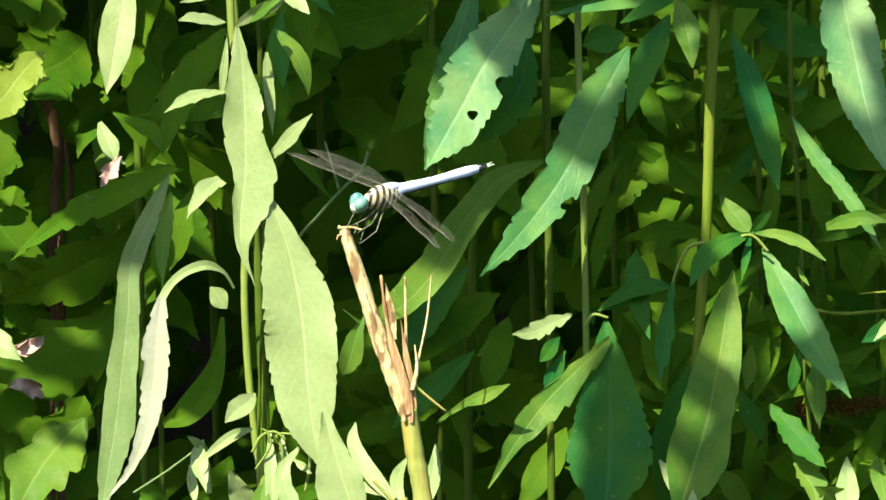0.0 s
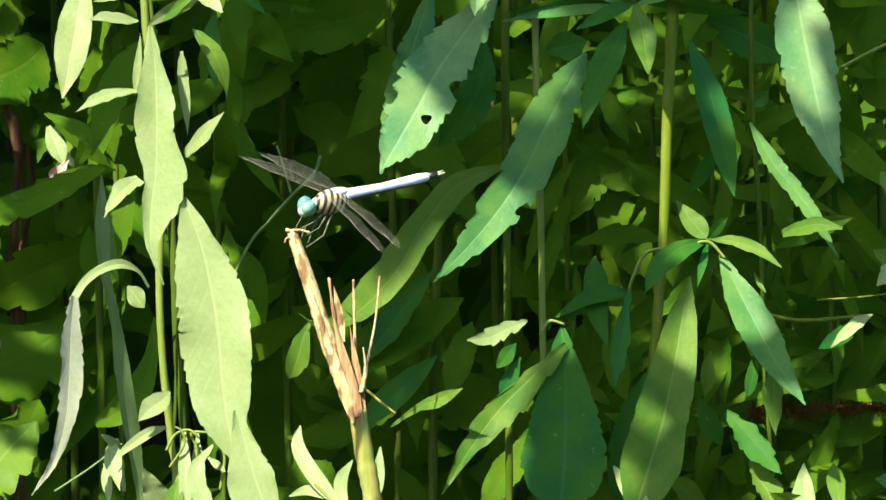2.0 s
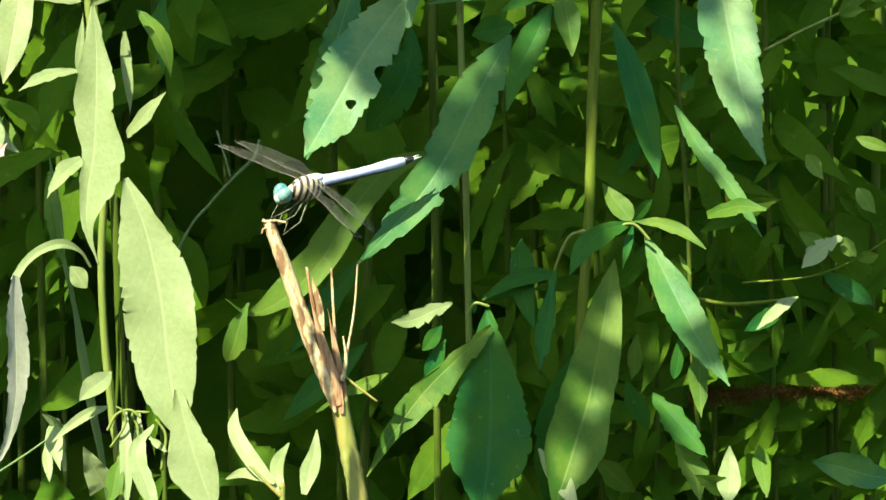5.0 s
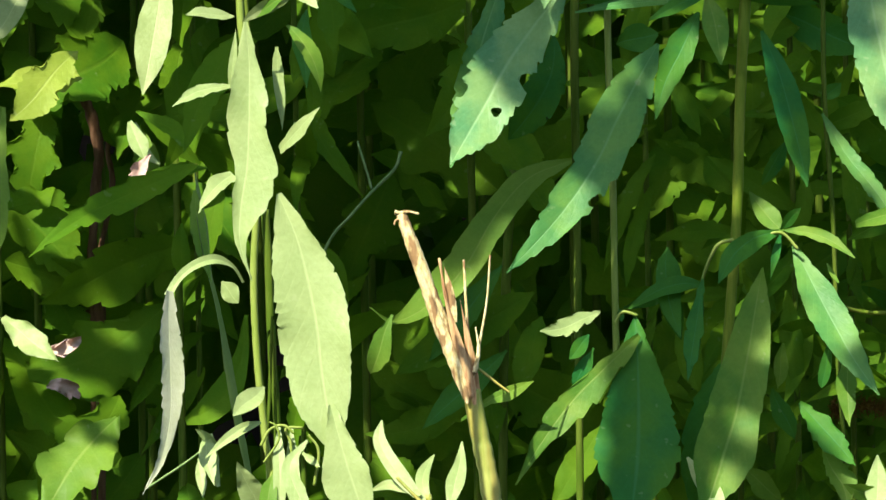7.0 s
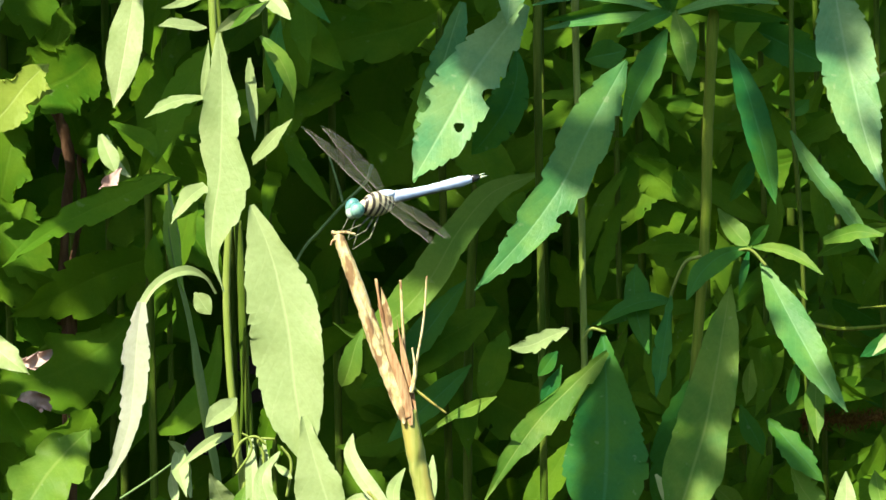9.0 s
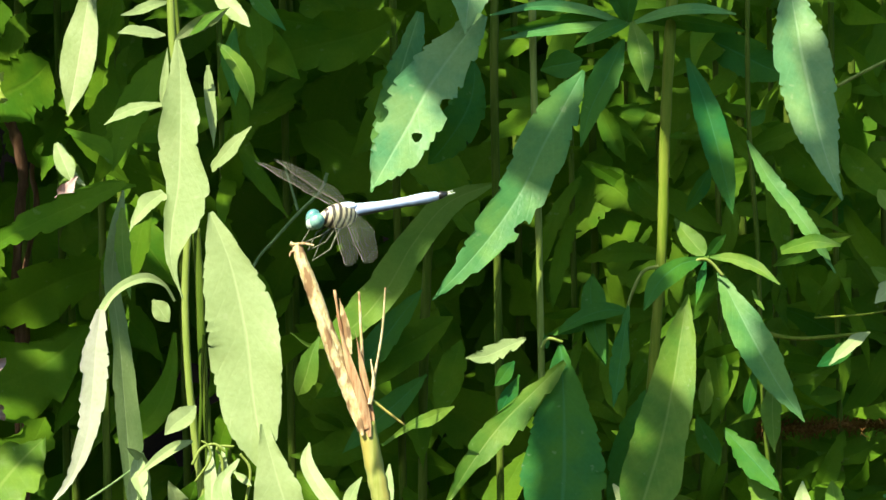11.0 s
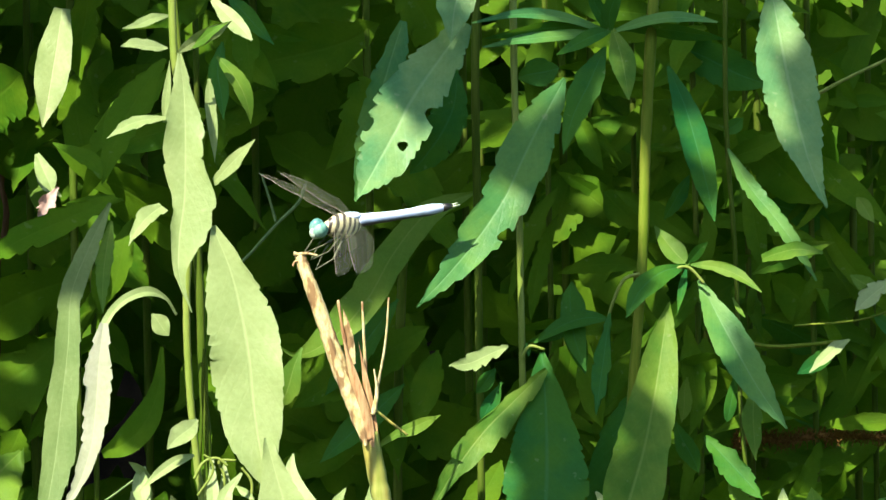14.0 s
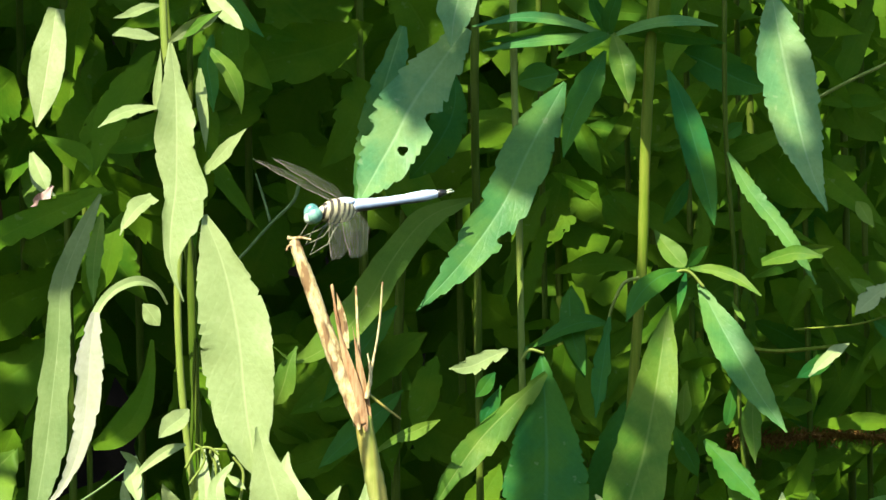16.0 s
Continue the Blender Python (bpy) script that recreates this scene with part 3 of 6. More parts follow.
stalk(aster_b, "tendril", [(-0.0781, -0.0600, 0.9387), (-0.0690, -0.0600, 0.9447), (-0.0610, -0.0600, 0.9507)], 0.0003, M["dry_twig"])
formed(aster_b, [(-0.0600, 0.0300, 0.9818), (-0.0608, 0.0275, 0.9711), (-0.0640, 0.0250, 0.9620), (-0.0694, 0.0225, 0.9560), (-0.0758, 0.0200, 0.9533)], [(0.5, 0.5), (2.1, 1.8), (4.1, 3.7), (3.7, 3.7), (0.6, 1.5)], teeth=0, fold=0.2, mat=M["leaf_weed"])
back_leaf = formed(aster_b, [(-0.0714, -0.0200, 1.0198), (-0.0769, -0.0229, 1.0077), (-0.0811, -0.0257, 0.9959), (-0.0818, -0.0286, 0.9827), (-0.0832, -0.0314, 0.9681), (-0.0847, -0.0343, 0.9536), (-0.0864, -0.0371, 0.9421), (-0.0882, -0.0400, 0.9299)], [(0.4, 0.4), (2.6, 2.9), (3.2, 3.2), (3.5, 3.5), (4.1, 4.4), (3.5, 5.3), (2.6, 3.2), (0.3, 0.3)], teeth=10, tooth=0.07, fold=0.12, mat=M["leaf_part_sunlit"], loose=True)
side_leaf = formed(aster_b, [(-0.0710, -0.0200, 1.0151), (-0.0723, -0.0233, 1.0069), (-0.0729, -0.0267, 0.9988), (-0.0726, -0.0300, 0.9908)], [(0.4, 0.4), (2.6, 2.4), (1.9, 1.9), (0.1, 0.1)], teeth=6, tooth=0.12, mat=M["leaf_olive"], loose=True)
formed(aster_b, [(-0.0711, 0.0000, 1.0219), (-0.0834, -0.0075, 1.0160), (-0.0947, -0.0150, 1.0104), (-0.1034, -0.0225, 1.0047), (-0.1120, -0.0300, 0.9972)], [(0.9, 0.9), (4.2, 4.4), (4.2, 4.7), (2.4, 2.7), (0.1, 0.1)], teeth=7, tooth=0.16, fold=0.2, mat=M["leaf_weed"])
formed(aster_b, [(-0.0594, 0.0300, 1.0603), (-0.0664, 0.0233, 1.0496), (-0.0718, 0.0167, 1.0383), (-0.0754, 0.0100, 1.0251)], [(0.6, 0.6), (4.9, 4.6), (4.3, 4.6), (0.2, 0.2)], teeth=6, mat=M["leaf_weed"])
formed(aster_b, [(-0.0588, 0.0500, 1.0582), (-0.0669, 0.0467, 1.0494), (-0.0725, 0.0433, 1.0423), (-0.0766, 0.0400, 1.0368)], [(0.6, 0.6), (4.4, 4.7), (3.4, 3.4), (0.2, 0.2)], teeth=5, mat=M["leaf_weed"])
formed(aster_b, [(-0.0891, 0.0200, 1.0369), (-0.0835, 0.0167, 1.0341), (-0.0783, 0.0133, 1.0314), (-0.0755, 0.0100, 1.0272)], [(0.2, 0.2), (1.5, 2.1), (2.1, 2.7), (0.6, 0.6)], teeth=3)
formed(aster_b, [(-0.0425, 0.0400, 1.0779), (-0.0385, 0.0367, 1.0738), (-0.0346, 0.0333, 1.0694), (-0.0298, 0.0300, 1.0642)], [(0.3, 0.3), (2.5, 2.8), (2.2, 2.2), (0.2, 0.2)], teeth=2, mat=M["leaf"])
formed(aster_b, [(-0.0440, 0.0400, 1.0655), (-0.0452, 0.0367, 1.0575), (-0.0441, 0.0333, 1.0504), (-0.0434, 0.0300, 1.0437)], [(0.3, 0.3), (3.1, 3.1), (2.0, 2.2), (0.2, 0.2)], teeth=2, mat=M["leaf"])
formed(aster_b, [(-0.0389, 0.0500, 1.0738), (-0.0373, 0.0467, 1.0658), (-0.0367, 0.0433, 1.0594), (-0.0363, 0.0400, 1.0534)], [(0.3, 0.3), (5.0, 3.4), (3.9, 1.9), (0.2, 0.2)], teeth=2, mat=M["leaf_weed"])

aster_c = plant("leafy_weed", 0.07, 0.05, "tall shaded weed with whorls of smooth leaves", "leaf")
stalk(aster_c, "stem", [(0.0769, 0.0500, 1.0879), (0.0754, 0.0500, 1.0691), (0.0738, 0.0500, 1.0378), (0.0729, 0.0500, 1.0066), (0.0700, 0.0500, 0.9675), (0.0674, 0.0500, 0.9284), (0.0650, 0.0500, 0.8190), (0.0650, 0.0500, 0.0060)], 0.0016, M["stem_olive"])
stalk(aster_c, "twig", [(0.0719, 0.0450, 1.0022), (0.0673, 0.0450, 1.0003), (0.0638, 0.0450, 0.9925), (0.0632, 0.0450, 0.9871)], 0.0005, M["stem_green"])
stalk(aster_c, "twig", [(0.0716, 0.0450, 1.0003), (0.0788, 0.0450, 1.0026), (0.0850, 0.0450, 1.0040), (0.0897, 0.0450, 0.9995)], 0.0005, M["stem_green"])
blade(aster_c, (0.0632, 0.0500, 1.0703), (0.0285, 0.0380, 1.0666), 0.0053, teeth=0, peak=0.5, bow=0.0013, droop=0.0013, roll=-35)
blade(aster_c, (0.0650, 0.0500, 1.0703), (0.0963, 0.0500, 1.0672), 0.0059, teeth=0, peak=0.5, bow=-0.0009, droop=0.0013, roll=45)
blade(aster_c, (0.0850, 0.0500, 1.0050), (0.0903, 0.0400, 1.0109), 0.0034, teeth=0, peak=0.5)
blade(aster_c, (0.0850, 0.0500, 1.0034), (0.0819, 0.0400, 0.9913), 0.0025, teeth=0, peak=0.4)
blade(aster_c, (0.0719, 0.0600, 0.9707), (0.0618, 0.0540, 0.9235), 0.0164, teeth=7, peak=0.5, bow=0.0016, droop=0.0025)
blade(aster_c, (0.0810, 0.0800, 1.0179), (0.0882, 0.0800, 1.0307), 0.0064, teeth=2, peak=0.5, roll=30)
blade(aster_c, (0.0657, 0.1100, 1.0265), (0.0754, 0.1000, 1.0146), 0.0105, mat=M["leaf_weed"], teeth=5, peak=0.48, droop=0.0016, roll=18, wave=0.1)
blade(aster_c, (0.0839, 0.1000, 0.9740), (0.1000, 0.0900, 0.9797), 0.0078, mat=M["leaf_weed"], teeth=5, peak=0.48, droop=0.0016, roll=18, wave=0.1)
blade(aster_c, (0.0888, 0.1000, 0.9880), (0.0916, 0.0900, 0.9577), 0.0085, mat=M["leaf_weed"], teeth=5, peak=0.48, droop=0.0016, roll=18, wave=0.1)
formed(aster_c, [(0.0623, 0.0450, 1.0648), (0.0579, 0.0413, 1.0550), (0.0531, 0.0377, 1.0452), (0.0502, 0.0340, 1.0347)], [(0.5, 0.5), (4.7, 4.0), (3.1, 3.4), (0.2, 0.2)], teeth=4, tooth=0.07)
formed(aster_c, [(0.0645, 0.0450, 1.0698), (0.0665, 0.0413, 1.0624), (0.0675, 0.0377, 1.0560), (0.0682, 0.0340, 1.0497)], [(0.5, 0.5), (3.4, 3.4), (2.6, 2.8), (0.2, 0.2)], teeth=0, mat=M["leaf_olive"])
formed(aster_c, [(0.0642, 0.0450, 1.0695), (0.0592, 0.0427, 1.0678), (0.0540, 0.0403, 1.0652), (0.0486, 0.0380, 1.0622)], [(0.5, 0.5), (2.2, 2.0), (1.7, 1.9), (0.2, 0.2)], teeth=0)
formed(aster_c, [(0.0797, 0.0450, 1.0595), (0.0841, 0.0422, 1.0485), (0.0871, 0.0395, 1.0375), (0.0897, 0.0368, 1.0266), (0.0917, 0.0340, 1.0164)], [(0.5, 0.5), (3.7, 3.1), (4.2, 4.0), (3.4, 3.1), (0.2, 0.2)], teeth=6, tooth=0.04, fold=0.16)
formed(aster_c, [(0.0846, 0.0460, 1.0044), (0.0774, 0.0420, 1.0025), (0.0715, 0.0380, 0.9975), (0.0674, 0.0340, 0.9900)], [(0.5, 0.5), (2.0, 3.7), (3.1, 3.4), (0.2, 0.2)], teeth=3, tooth=0.05)
formed(aster_c, [(0.0860, 0.0460, 1.0047), (0.0926, 0.0427, 1.0040), (0.0986, 0.0393, 1.0016), (0.1047, 0.0360, 0.9971)], [(0.3, 0.3), (1.7, 2.2), (1.7, 2.0), (0.2, 0.2)], teeth=3, mat=M["leaf_olive"])
formed(aster_c, [(0.0857, 0.0500, 1.0044), (0.0824, 0.0520, 1.0078), (0.0794, 0.0540, 1.0116), (0.0767, 0.0560, 1.0156)], [(0.5, 0.5), (3.1, 2.8), (2.2, 2.2), (0.2, 0.2)], teeth=0, mat=M["leaf_olive"])
formed(aster_c, [(0.0886, 0.0500, 1.0006), (0.0943, 0.0440, 0.9886), (0.0993, 0.0380, 0.9786), (0.1042, 0.0320, 0.9695), (0.1107, 0.0260, 0.9598)], [(0.5, 0.5), (5.0, 4.3), (5.6, 5.3), (3.7, 3.7), (0.2, 0.2)], teeth=9, tooth=0.06, fold=0.22, mat=M["leaf_mid"])
formed(aster_c, [(0.0798, 0.0440, 0.9944), (0.0775, 0.0392, 0.9817), (0.0750, 0.0344, 0.9679), (0.0720, 0.0296, 0.9542), (0.0676, 0.0248, 0.9406), (0.0629, 0.0200, 0.9263)], [(0.3, 0.3), (4.3, 4.6), (6.5, 6.5), (8.3, 7.1), (7.7, 8.3), (0.3, 0.3)], teeth=8, tooth=0.04, fold=0.24, mat=M["leaf_olive"])
formed(aster_c, [(0.0635, 0.0440, 0.9913), (0.0618, 0.0407, 0.9801), (0.0604, 0.0373, 0.9717), (0.0591, 0.0340, 0.9636)], [(0.3, 0.3), (3.1, 2.5), (2.6, 2.6), (0.2, 0.2)], teeth=2, tooth=0.2)
formed(aster_c, [(0.0632, 0.0450, 1.0684), (0.0522, 0.0427, 1.0678), (0.0405, 0.0403, 1.0666), (0.0283, 0.0380, 1.0643)], [(0.5, 0.5), (2.0, 2.0), (1.9, 1.9), (0.2, 0.2)], teeth=0, up=0.8, mat=M["leaf_mid"])
formed(aster_c, [(0.0632, 0.0450, 1.0688), (0.0507, 0.0427, 1.0727), (0.0382, 0.0403, 1.0735), (0.0254, 0.0380, 1.0709)], [(0.5, 0.5), (1.9, 1.9), (1.7, 1.7), (0.2, 0.2)], teeth=0, up=0.8, mat=M["leaf_mid"])
formed(aster_c, [(0.0642, 0.0450, 1.0688), (0.0740, 0.0427, 1.0718), (0.0835, 0.0403, 1.0726), (0.0929, 0.0380, 1.0712)], [(0.5, 0.5), (1.9, 2.0), (1.7, 1.9), (0.2, 0.2)], teeth=0, up=0.8, mat=M["leaf_mid"])
formed(aster_c, [(0.0638, 0.0450, 1.0688), (0.0634, 0.0427, 1.0734), (0.0648, 0.0403, 1.0779), (0.0666, 0.0380, 1.0832)], [(0.5, 0.5), (2.2, 2.2), (1.9, 1.9), (0.2, 0.2)], teeth=0)
formed(aster_c, [(0.0632, 0.0450, 1.0688), (0.0612, 0.0427, 1.0734), (0.0590, 0.0403, 1.0773), (0.0579, 0.0380, 1.0824)], [(0.5, 0.5), (2.0, 2.0), (1.6, 1.6), (0.2, 0.2)], teeth=0)
formed(aster_c, [(0.1052, 0.0400, 1.0062), (0.1092, 0.0367, 1.0077), (0.1143, 0.0333, 1.0088), (0.1209, 0.0300, 1.0077)], [(0.9, 1.2), (2.3, 2.0), (2.8, 2.2), (0.6, 0.6)], teeth=2, mat=M["leaf_olive"])
formed(aster_c, [(0.0979, 0.0500, 0.9956), (0.0992, 0.0475, 0.9925), (0.1009, 0.0450, 0.9902)], [(0.2, 0.2), (0.6, 0.8), (0.2, 0.2)], teeth=0, mat=M["leaf_olive"])

aster_d = plant("leafy_weed", 0.04, 0.05, "shaded weed with large toothed drooping leaves", "leaf")
stalk(aster_d, "stem", [(0.0369, 0.0500, 1.0879), (0.0375, 0.0500, 1.0535), (0.0388, 0.0500, 1.0159), (0.0397, 0.0500, 0.9722), (0.0410, 0.0500, 0.9284), (0.0416, 0.0500, 0.8190), (0.0416, 0.0500, 0.0060)], 0.0010, M["stem_green"])
stalk(aster_d, "twig", [(0.0392, 0.0450, 0.9793), (0.0414, 0.0450, 0.9822), (0.0455, 0.0450, 0.9813)], 0.0005, M["stem_green"])
blade(aster_d, (0.0322, 0.0500, 0.9759), (0.0267, 0.0500, 0.9690), 0.0047, teeth=0, peak=0.5)
blade(aster_d, (0.0334, 0.0380, 0.9724), (0.0280, 0.0380, 0.9616), 0.0046, teeth=0, peak=0.6)
blade(aster_d, (0.0419, 0.0700, 0.9832), (0.0602, 0.0800, 0.9907), 0.0070, teeth=3, peak=0.5, droop=0.001, roll=40)
blade(aster_d, (0.0518, 0.0700, 0.9971), (0.0581, 0.0700, 0.9741), 0.0070, teeth=3, peak=0.5, droop=0.001)
blade(aster_d, (0.0400, 0.1000, 1.0589), (0.0522, 0.1000, 1.0621), 0.0098, teeth=3, peak=0.5, droop=0.001)
blade(aster_d, (0.0408, 0.0500, 0.9831), (0.0411, 0.0460, 0.9793), 0.0019, teeth=0, peak=0.5)
blade(aster_d, (0.0563, 0.1000, 1.0491), (0.0642, 0.0900, 1.0319), 0.0072, mat=M["leaf_weed"], teeth=5, peak=0.48, droop=0.0016, roll=18, wave=0.1)
blade(aster_d, (0.0568, 0.1200, 1.0314), (0.0675, 0.1100, 1.0180), 0.0139, mat=M["leaf_weed"], teeth=5, peak=0.48, droop=0.0017, roll=18, wave=0.1)
blade(aster_d, (0.0354, 0.1000, 0.9489), (0.0216, 0.0900, 0.9255), 0.0107, mat=M["leaf_weed"], teeth=5, peak=0.48, droop=0.0016, roll=18, wave=0.1)
blade(aster_d, (0.0579, 0.1000, 0.9808), (0.0639, 0.0900, 0.9584), 0.0098, mat=M["leaf_weed"], teeth=5, peak=0.48, droop=0.0016, roll=18, wave=0.1)
formed(aster_d, [(0.0512, 0.0450, 1.0561), (0.0453, 0.0405, 1.0453), (0.0396, 0.0360, 1.0343), (0.0340, 0.0315, 1.0226), (0.0262, 0.0270, 1.0110), (0.0185, 0.0225, 1.0018), (0.0099, 0.0180, 0.9928)], [(0.5, 0.5), (5.9, 5.5), (7.1, 7.7), (6.5, 7.7), (5.9, 6.5), (3.4, 3.7), (0.2, 0.2)], teeth=10, tooth=0.10, fold=0.18, mat=M["leaf_mid"], bites=((0.61, -0.84, 0.0016), (0.60, -1.0, 0.0013)))
formed(aster_d, [(0.0449, 0.0460, 0.9807), (0.0456, 0.0410, 0.9677), (0.0458, 0.0360, 0.9539), (0.0453, 0.0310, 0.9403), (0.0432, 0.0260, 0.9244)], [(0.5, 0.5), (6.5, 5.6), (10.2, 10.2), (11.7, 11.4), (0.3, 0.3)], teeth=14, tooth=0.05, fold=0.14)
formed(aster_d, [(0.0460, 0.0420, 0.9758), (0.0365, 0.0380, 0.9669), (0.0279, 0.0340, 0.9583), (0.0202, 0.0300, 0.9480), (0.0123, 0.0260, 0.9353)], [(0.6, 0.6), (2.8, 5.6), (4.0, 6.2), (3.4, 2.8), (0.2, 0.2)], teeth=5, tooth=0.16, fold=0.18, mat=M["leaf_olive"])
formed(aster_d, [(0.0353, 0.0380, 0.9823), (0.0303, 0.0347, 0.9802), (0.0248, 0.0313, 0.9778), (0.0189, 0.0280, 0.9770)], [(0.3, 0.3), (2.6, 2.5), (2.8, 3.1), (0.2, 0.3)], teeth=4, tooth=0.2, mat=M["leaf_pale_sunlit"])
formed(aster_d, [(0.0542, 0.0700, 1.0003), (0.0536, 0.0667, 0.9940), (0.0547, 0.0633, 0.9845), (0.0577, 0.0600, 0.9751)], [(0.2, 0.2), (2.5, 4.1), (2.8, 3.2), (0.2, 0.2)], teeth=0)
formed(aster_d, [(0.0642, 0.0650, 0.9896), (0.0578, 0.0633, 0.9900), (0.0507, 0.0617, 0.9877), (0.0432, 0.0600, 0.9830)], [(0.5, 0.5), (2.5, 2.8), (2.2, 2.2), (0.2, 0.2)], teeth=0, up=0.6)

aster_e = plant("leafy_weed", 0.02, 0.06, "weed with insect-eaten toothed leaves in patchy sun", "leaf")
stalk(aster_e, "stem", [(0.0292, 0.0700, 1.0893), (0.0289, 0.0700, 1.0543), (0.0295, 0.0700, 1.0162), (0.0299, 0.0700, 0.9813), (0.0305, 0.0700, 0.9273), (0.0311, 0.0700, 0.8161), (0.0311, 0.0700, -0.0099)], 0.0012, M["stem_dark"])
stalk(aster_e, "stem", [(0.0104, 0.1400, 1.0238), (0.0090, 0.1400, 1.0037), (0.0077, 0.1400, 0.9668), (0.0074, 0.1400, 0.9232), (0.0070, 0.1400, 0.8059), (0.0070, 0.1400, 0.0686)], 0.0015, M["stem_dark"])
blade(aster_e, (0.0230, 0.0620, 1.0603), (0.0104, 0.0620, 1.0303), 0.0133, teeth=8, peak=0.55, bow=-0.0041, droop=0.0016)
blade(aster_e, (0.0076, 0.1200, 0.9954), (-0.0139, 0.1200, 0.9673), 0.0099, teeth=4, peak=0.5, droop=0.0017, roll=20)
blade(aster_e, (0.0092, 0.1100, 0.9708), (-0.0154, 0.1100, 0.9479), 0.0092, teeth=4, peak=0.5, droop=0.0016, roll=20)
blade(aster_e, (0.0166, 0.1300, 0.9874), (-0.0238, 0.1200, 0.9634), 0.0183, mat=M["leaf_weed"], teeth=5, peak=0.48, droop=0.0017, roll=18, wave=0.1)
blade(aster_e, (0.0191, 0.1200, 0.9805), (0.0125, 0.1100, 0.9577), 0.0099, mat=M["leaf_weed"], teeth=5, peak=0.48, droop=0.0017, roll=18, wave=0.1)
formed(aster_e, [(0.0256, 0.0350, 1.0707), (0.0182, 0.0304, 1.0606), (0.0110, 0.0258, 1.0500), (0.0052, 0.0212, 1.0391), (0.0002, 0.0166, 1.0300), (-0.0041, 0.0120, 1.0220)], [(1.2, 1.8), (7.0, 7.3), (9.2, 8.9), (8.6, 8.9), (5.5, 6.7), (0.2, 0.2)], teeth=13, tooth=0.10, fold=0.14, wave=0.08, mat=M["leaf_sage"], bites=((0.60, 0.97, 0.0021), (0.62, -0.42, 0.0014), (0.44, -0.98, 0.0030)))
formed(aster_e, [(0.0084, 0.0450, 1.0719), (0.0044, 0.0437, 1.0594), (0.0009, 0.0425, 1.0469), (-0.0022, 0.0413, 1.0345), (-0.0050, 0.0400, 1.0220)], [(0.9, 1.2), (3.7, 6.2), (4.4, 7.1), (3.4, 5.9), (0.2, 0.3)], teeth=10, tooth=0.1, mat=M["leaf_mid"])
formed(aster_e, [(0.0286, 0.0850, 1.0254), (0.0157, 0.0783, 1.0198), (0.0060, 0.0717, 1.0083), (-0.0013, 0.0650, 0.9956), (-0.0107, 0.0583, 0.9849), (-0.0210, 0.0517, 0.9796), (-0.0276, 0.0450, 0.9836)], [(0.5, 0.5), (3.8, 4.4), (4.7, 4.7), (6.0, 4.7), (6.0, 3.5), (1.4, 0.9), (0.2, 0.2)], teeth=7, tooth=0.07, fold=0.12, mat=M["leaf_olive"])
formed(aster_e, [(-0.0018, 0.0300, 0.9529), (0.0055, 0.0267, 0.9580), (0.0119, 0.0233, 0.9610), (0.0180, 0.0200, 0.9638)], [(0.3, 0.3), (1.2, 1.2), (2.6, 1.7), (0.2, 0.2)], teeth=2, mat=M["leaf_olive"])
formed(aster_e, [(0.0294, 0.0300, 1.0942), (0.0255, 0.0267, 1.0839), (0.0223, 0.0233, 1.0745), (0.0211, 0.0200, 1.0644)], [(0.8, 0.8), (5.2, 5.2), (5.5, 5.5), (0.2, 0.2)], teeth=6, tooth=0.08, mat=M["leaf_sage"])

aster_f = plant("leafy_weed", 0.12, 0.05, "shaded weed with narrow toothed leaves at the thicket's edge", "leaf")
stalk(aster_f, "stem", [(0.0983, 0.0800, 1.0900), (0.0986, 0.0800, 1.0451), (0.1012, 0.0800, 1.0067), (0.1025, 0.0800, 0.9667), (0.1050, 0.0800, 0.9267), (0.1066, 0.0800, 0.8146), (0.1066, 0.0800, -0.0178)], 0.0007, M["stem_dark"])
stalk(aster_f, "twig", [(0.1041, 0.1000, 0.9833), (0.1148, 0.1000, 0.9816), (0.1327, 0.1000, 0.9831)], 0.0007, M["stem_olive"])
blade(aster_f, (0.1043, 0.0600, 1.0022), (0.1263, 0.0500, 1.0109), 0.0069, mat=M["leaf_olive"], teeth=5, peak=0.5, bow=-0.0013, droop=0.0013, roll=25)
blade(aster_f, (0.1135, 0.0500, 0.9300), (0.1016, 0.0380, 0.9353), 0.0063, teeth=3, peak=0.5, droop=0.0013, mat=M["leaf_olive"])
blade(aster_f, (0.1286, 0.0600, 0.9814), (0.1157, 0.0500, 0.9744), 0.0054, teeth=3, peak=0.5)
blade(aster_f, (0.0854, 0.0500, 0.9300), (0.0741, 0.0400, 0.9398), 0.0069, teeth=2, peak=0.5, mat=M["leaf_olive"])
blade(aster_f, (0.0835, 0.0700, 0.9606), (0.0899, 0.0700, 0.9463), 0.0064, teeth=4, peak=0.5)
blade(aster_f, (0.0867, 0.0700, 0.9733), (0.0851, 0.0700, 0.9606), 0.0048, teeth=2, peak=0.5, mat=M["leaf_olive"])
blade(aster_f, (0.0994, 0.0500, 0.9769), (0.0963, 0.0500, 0.9612), 0.0034, teeth=0, peak=0.7)
blade(aster_f, (0.1124, 0.1100, 1.0233), (0.1312, 0.1100, 1.0183), 0.0147, teeth=4, peak=0.5, roll=25)
blade(aster_f, (0.1108, 0.1300, 0.9904), (0.1341, 0.1300, 0.9804), 0.0116, teeth=4, peak=0.5, roll=25)
blade(aster_f, (0.0978, 0.0800, 1.0419), (0.1034, 0.0800, 1.0467), 0.0048, teeth=2, peak=0.5)
blade(aster_f, (0.0911, 0.1100, 0.9741), (0.1108, 0.1100, 0.9766), 0.0098, teeth=4, peak=0.5, roll=25)
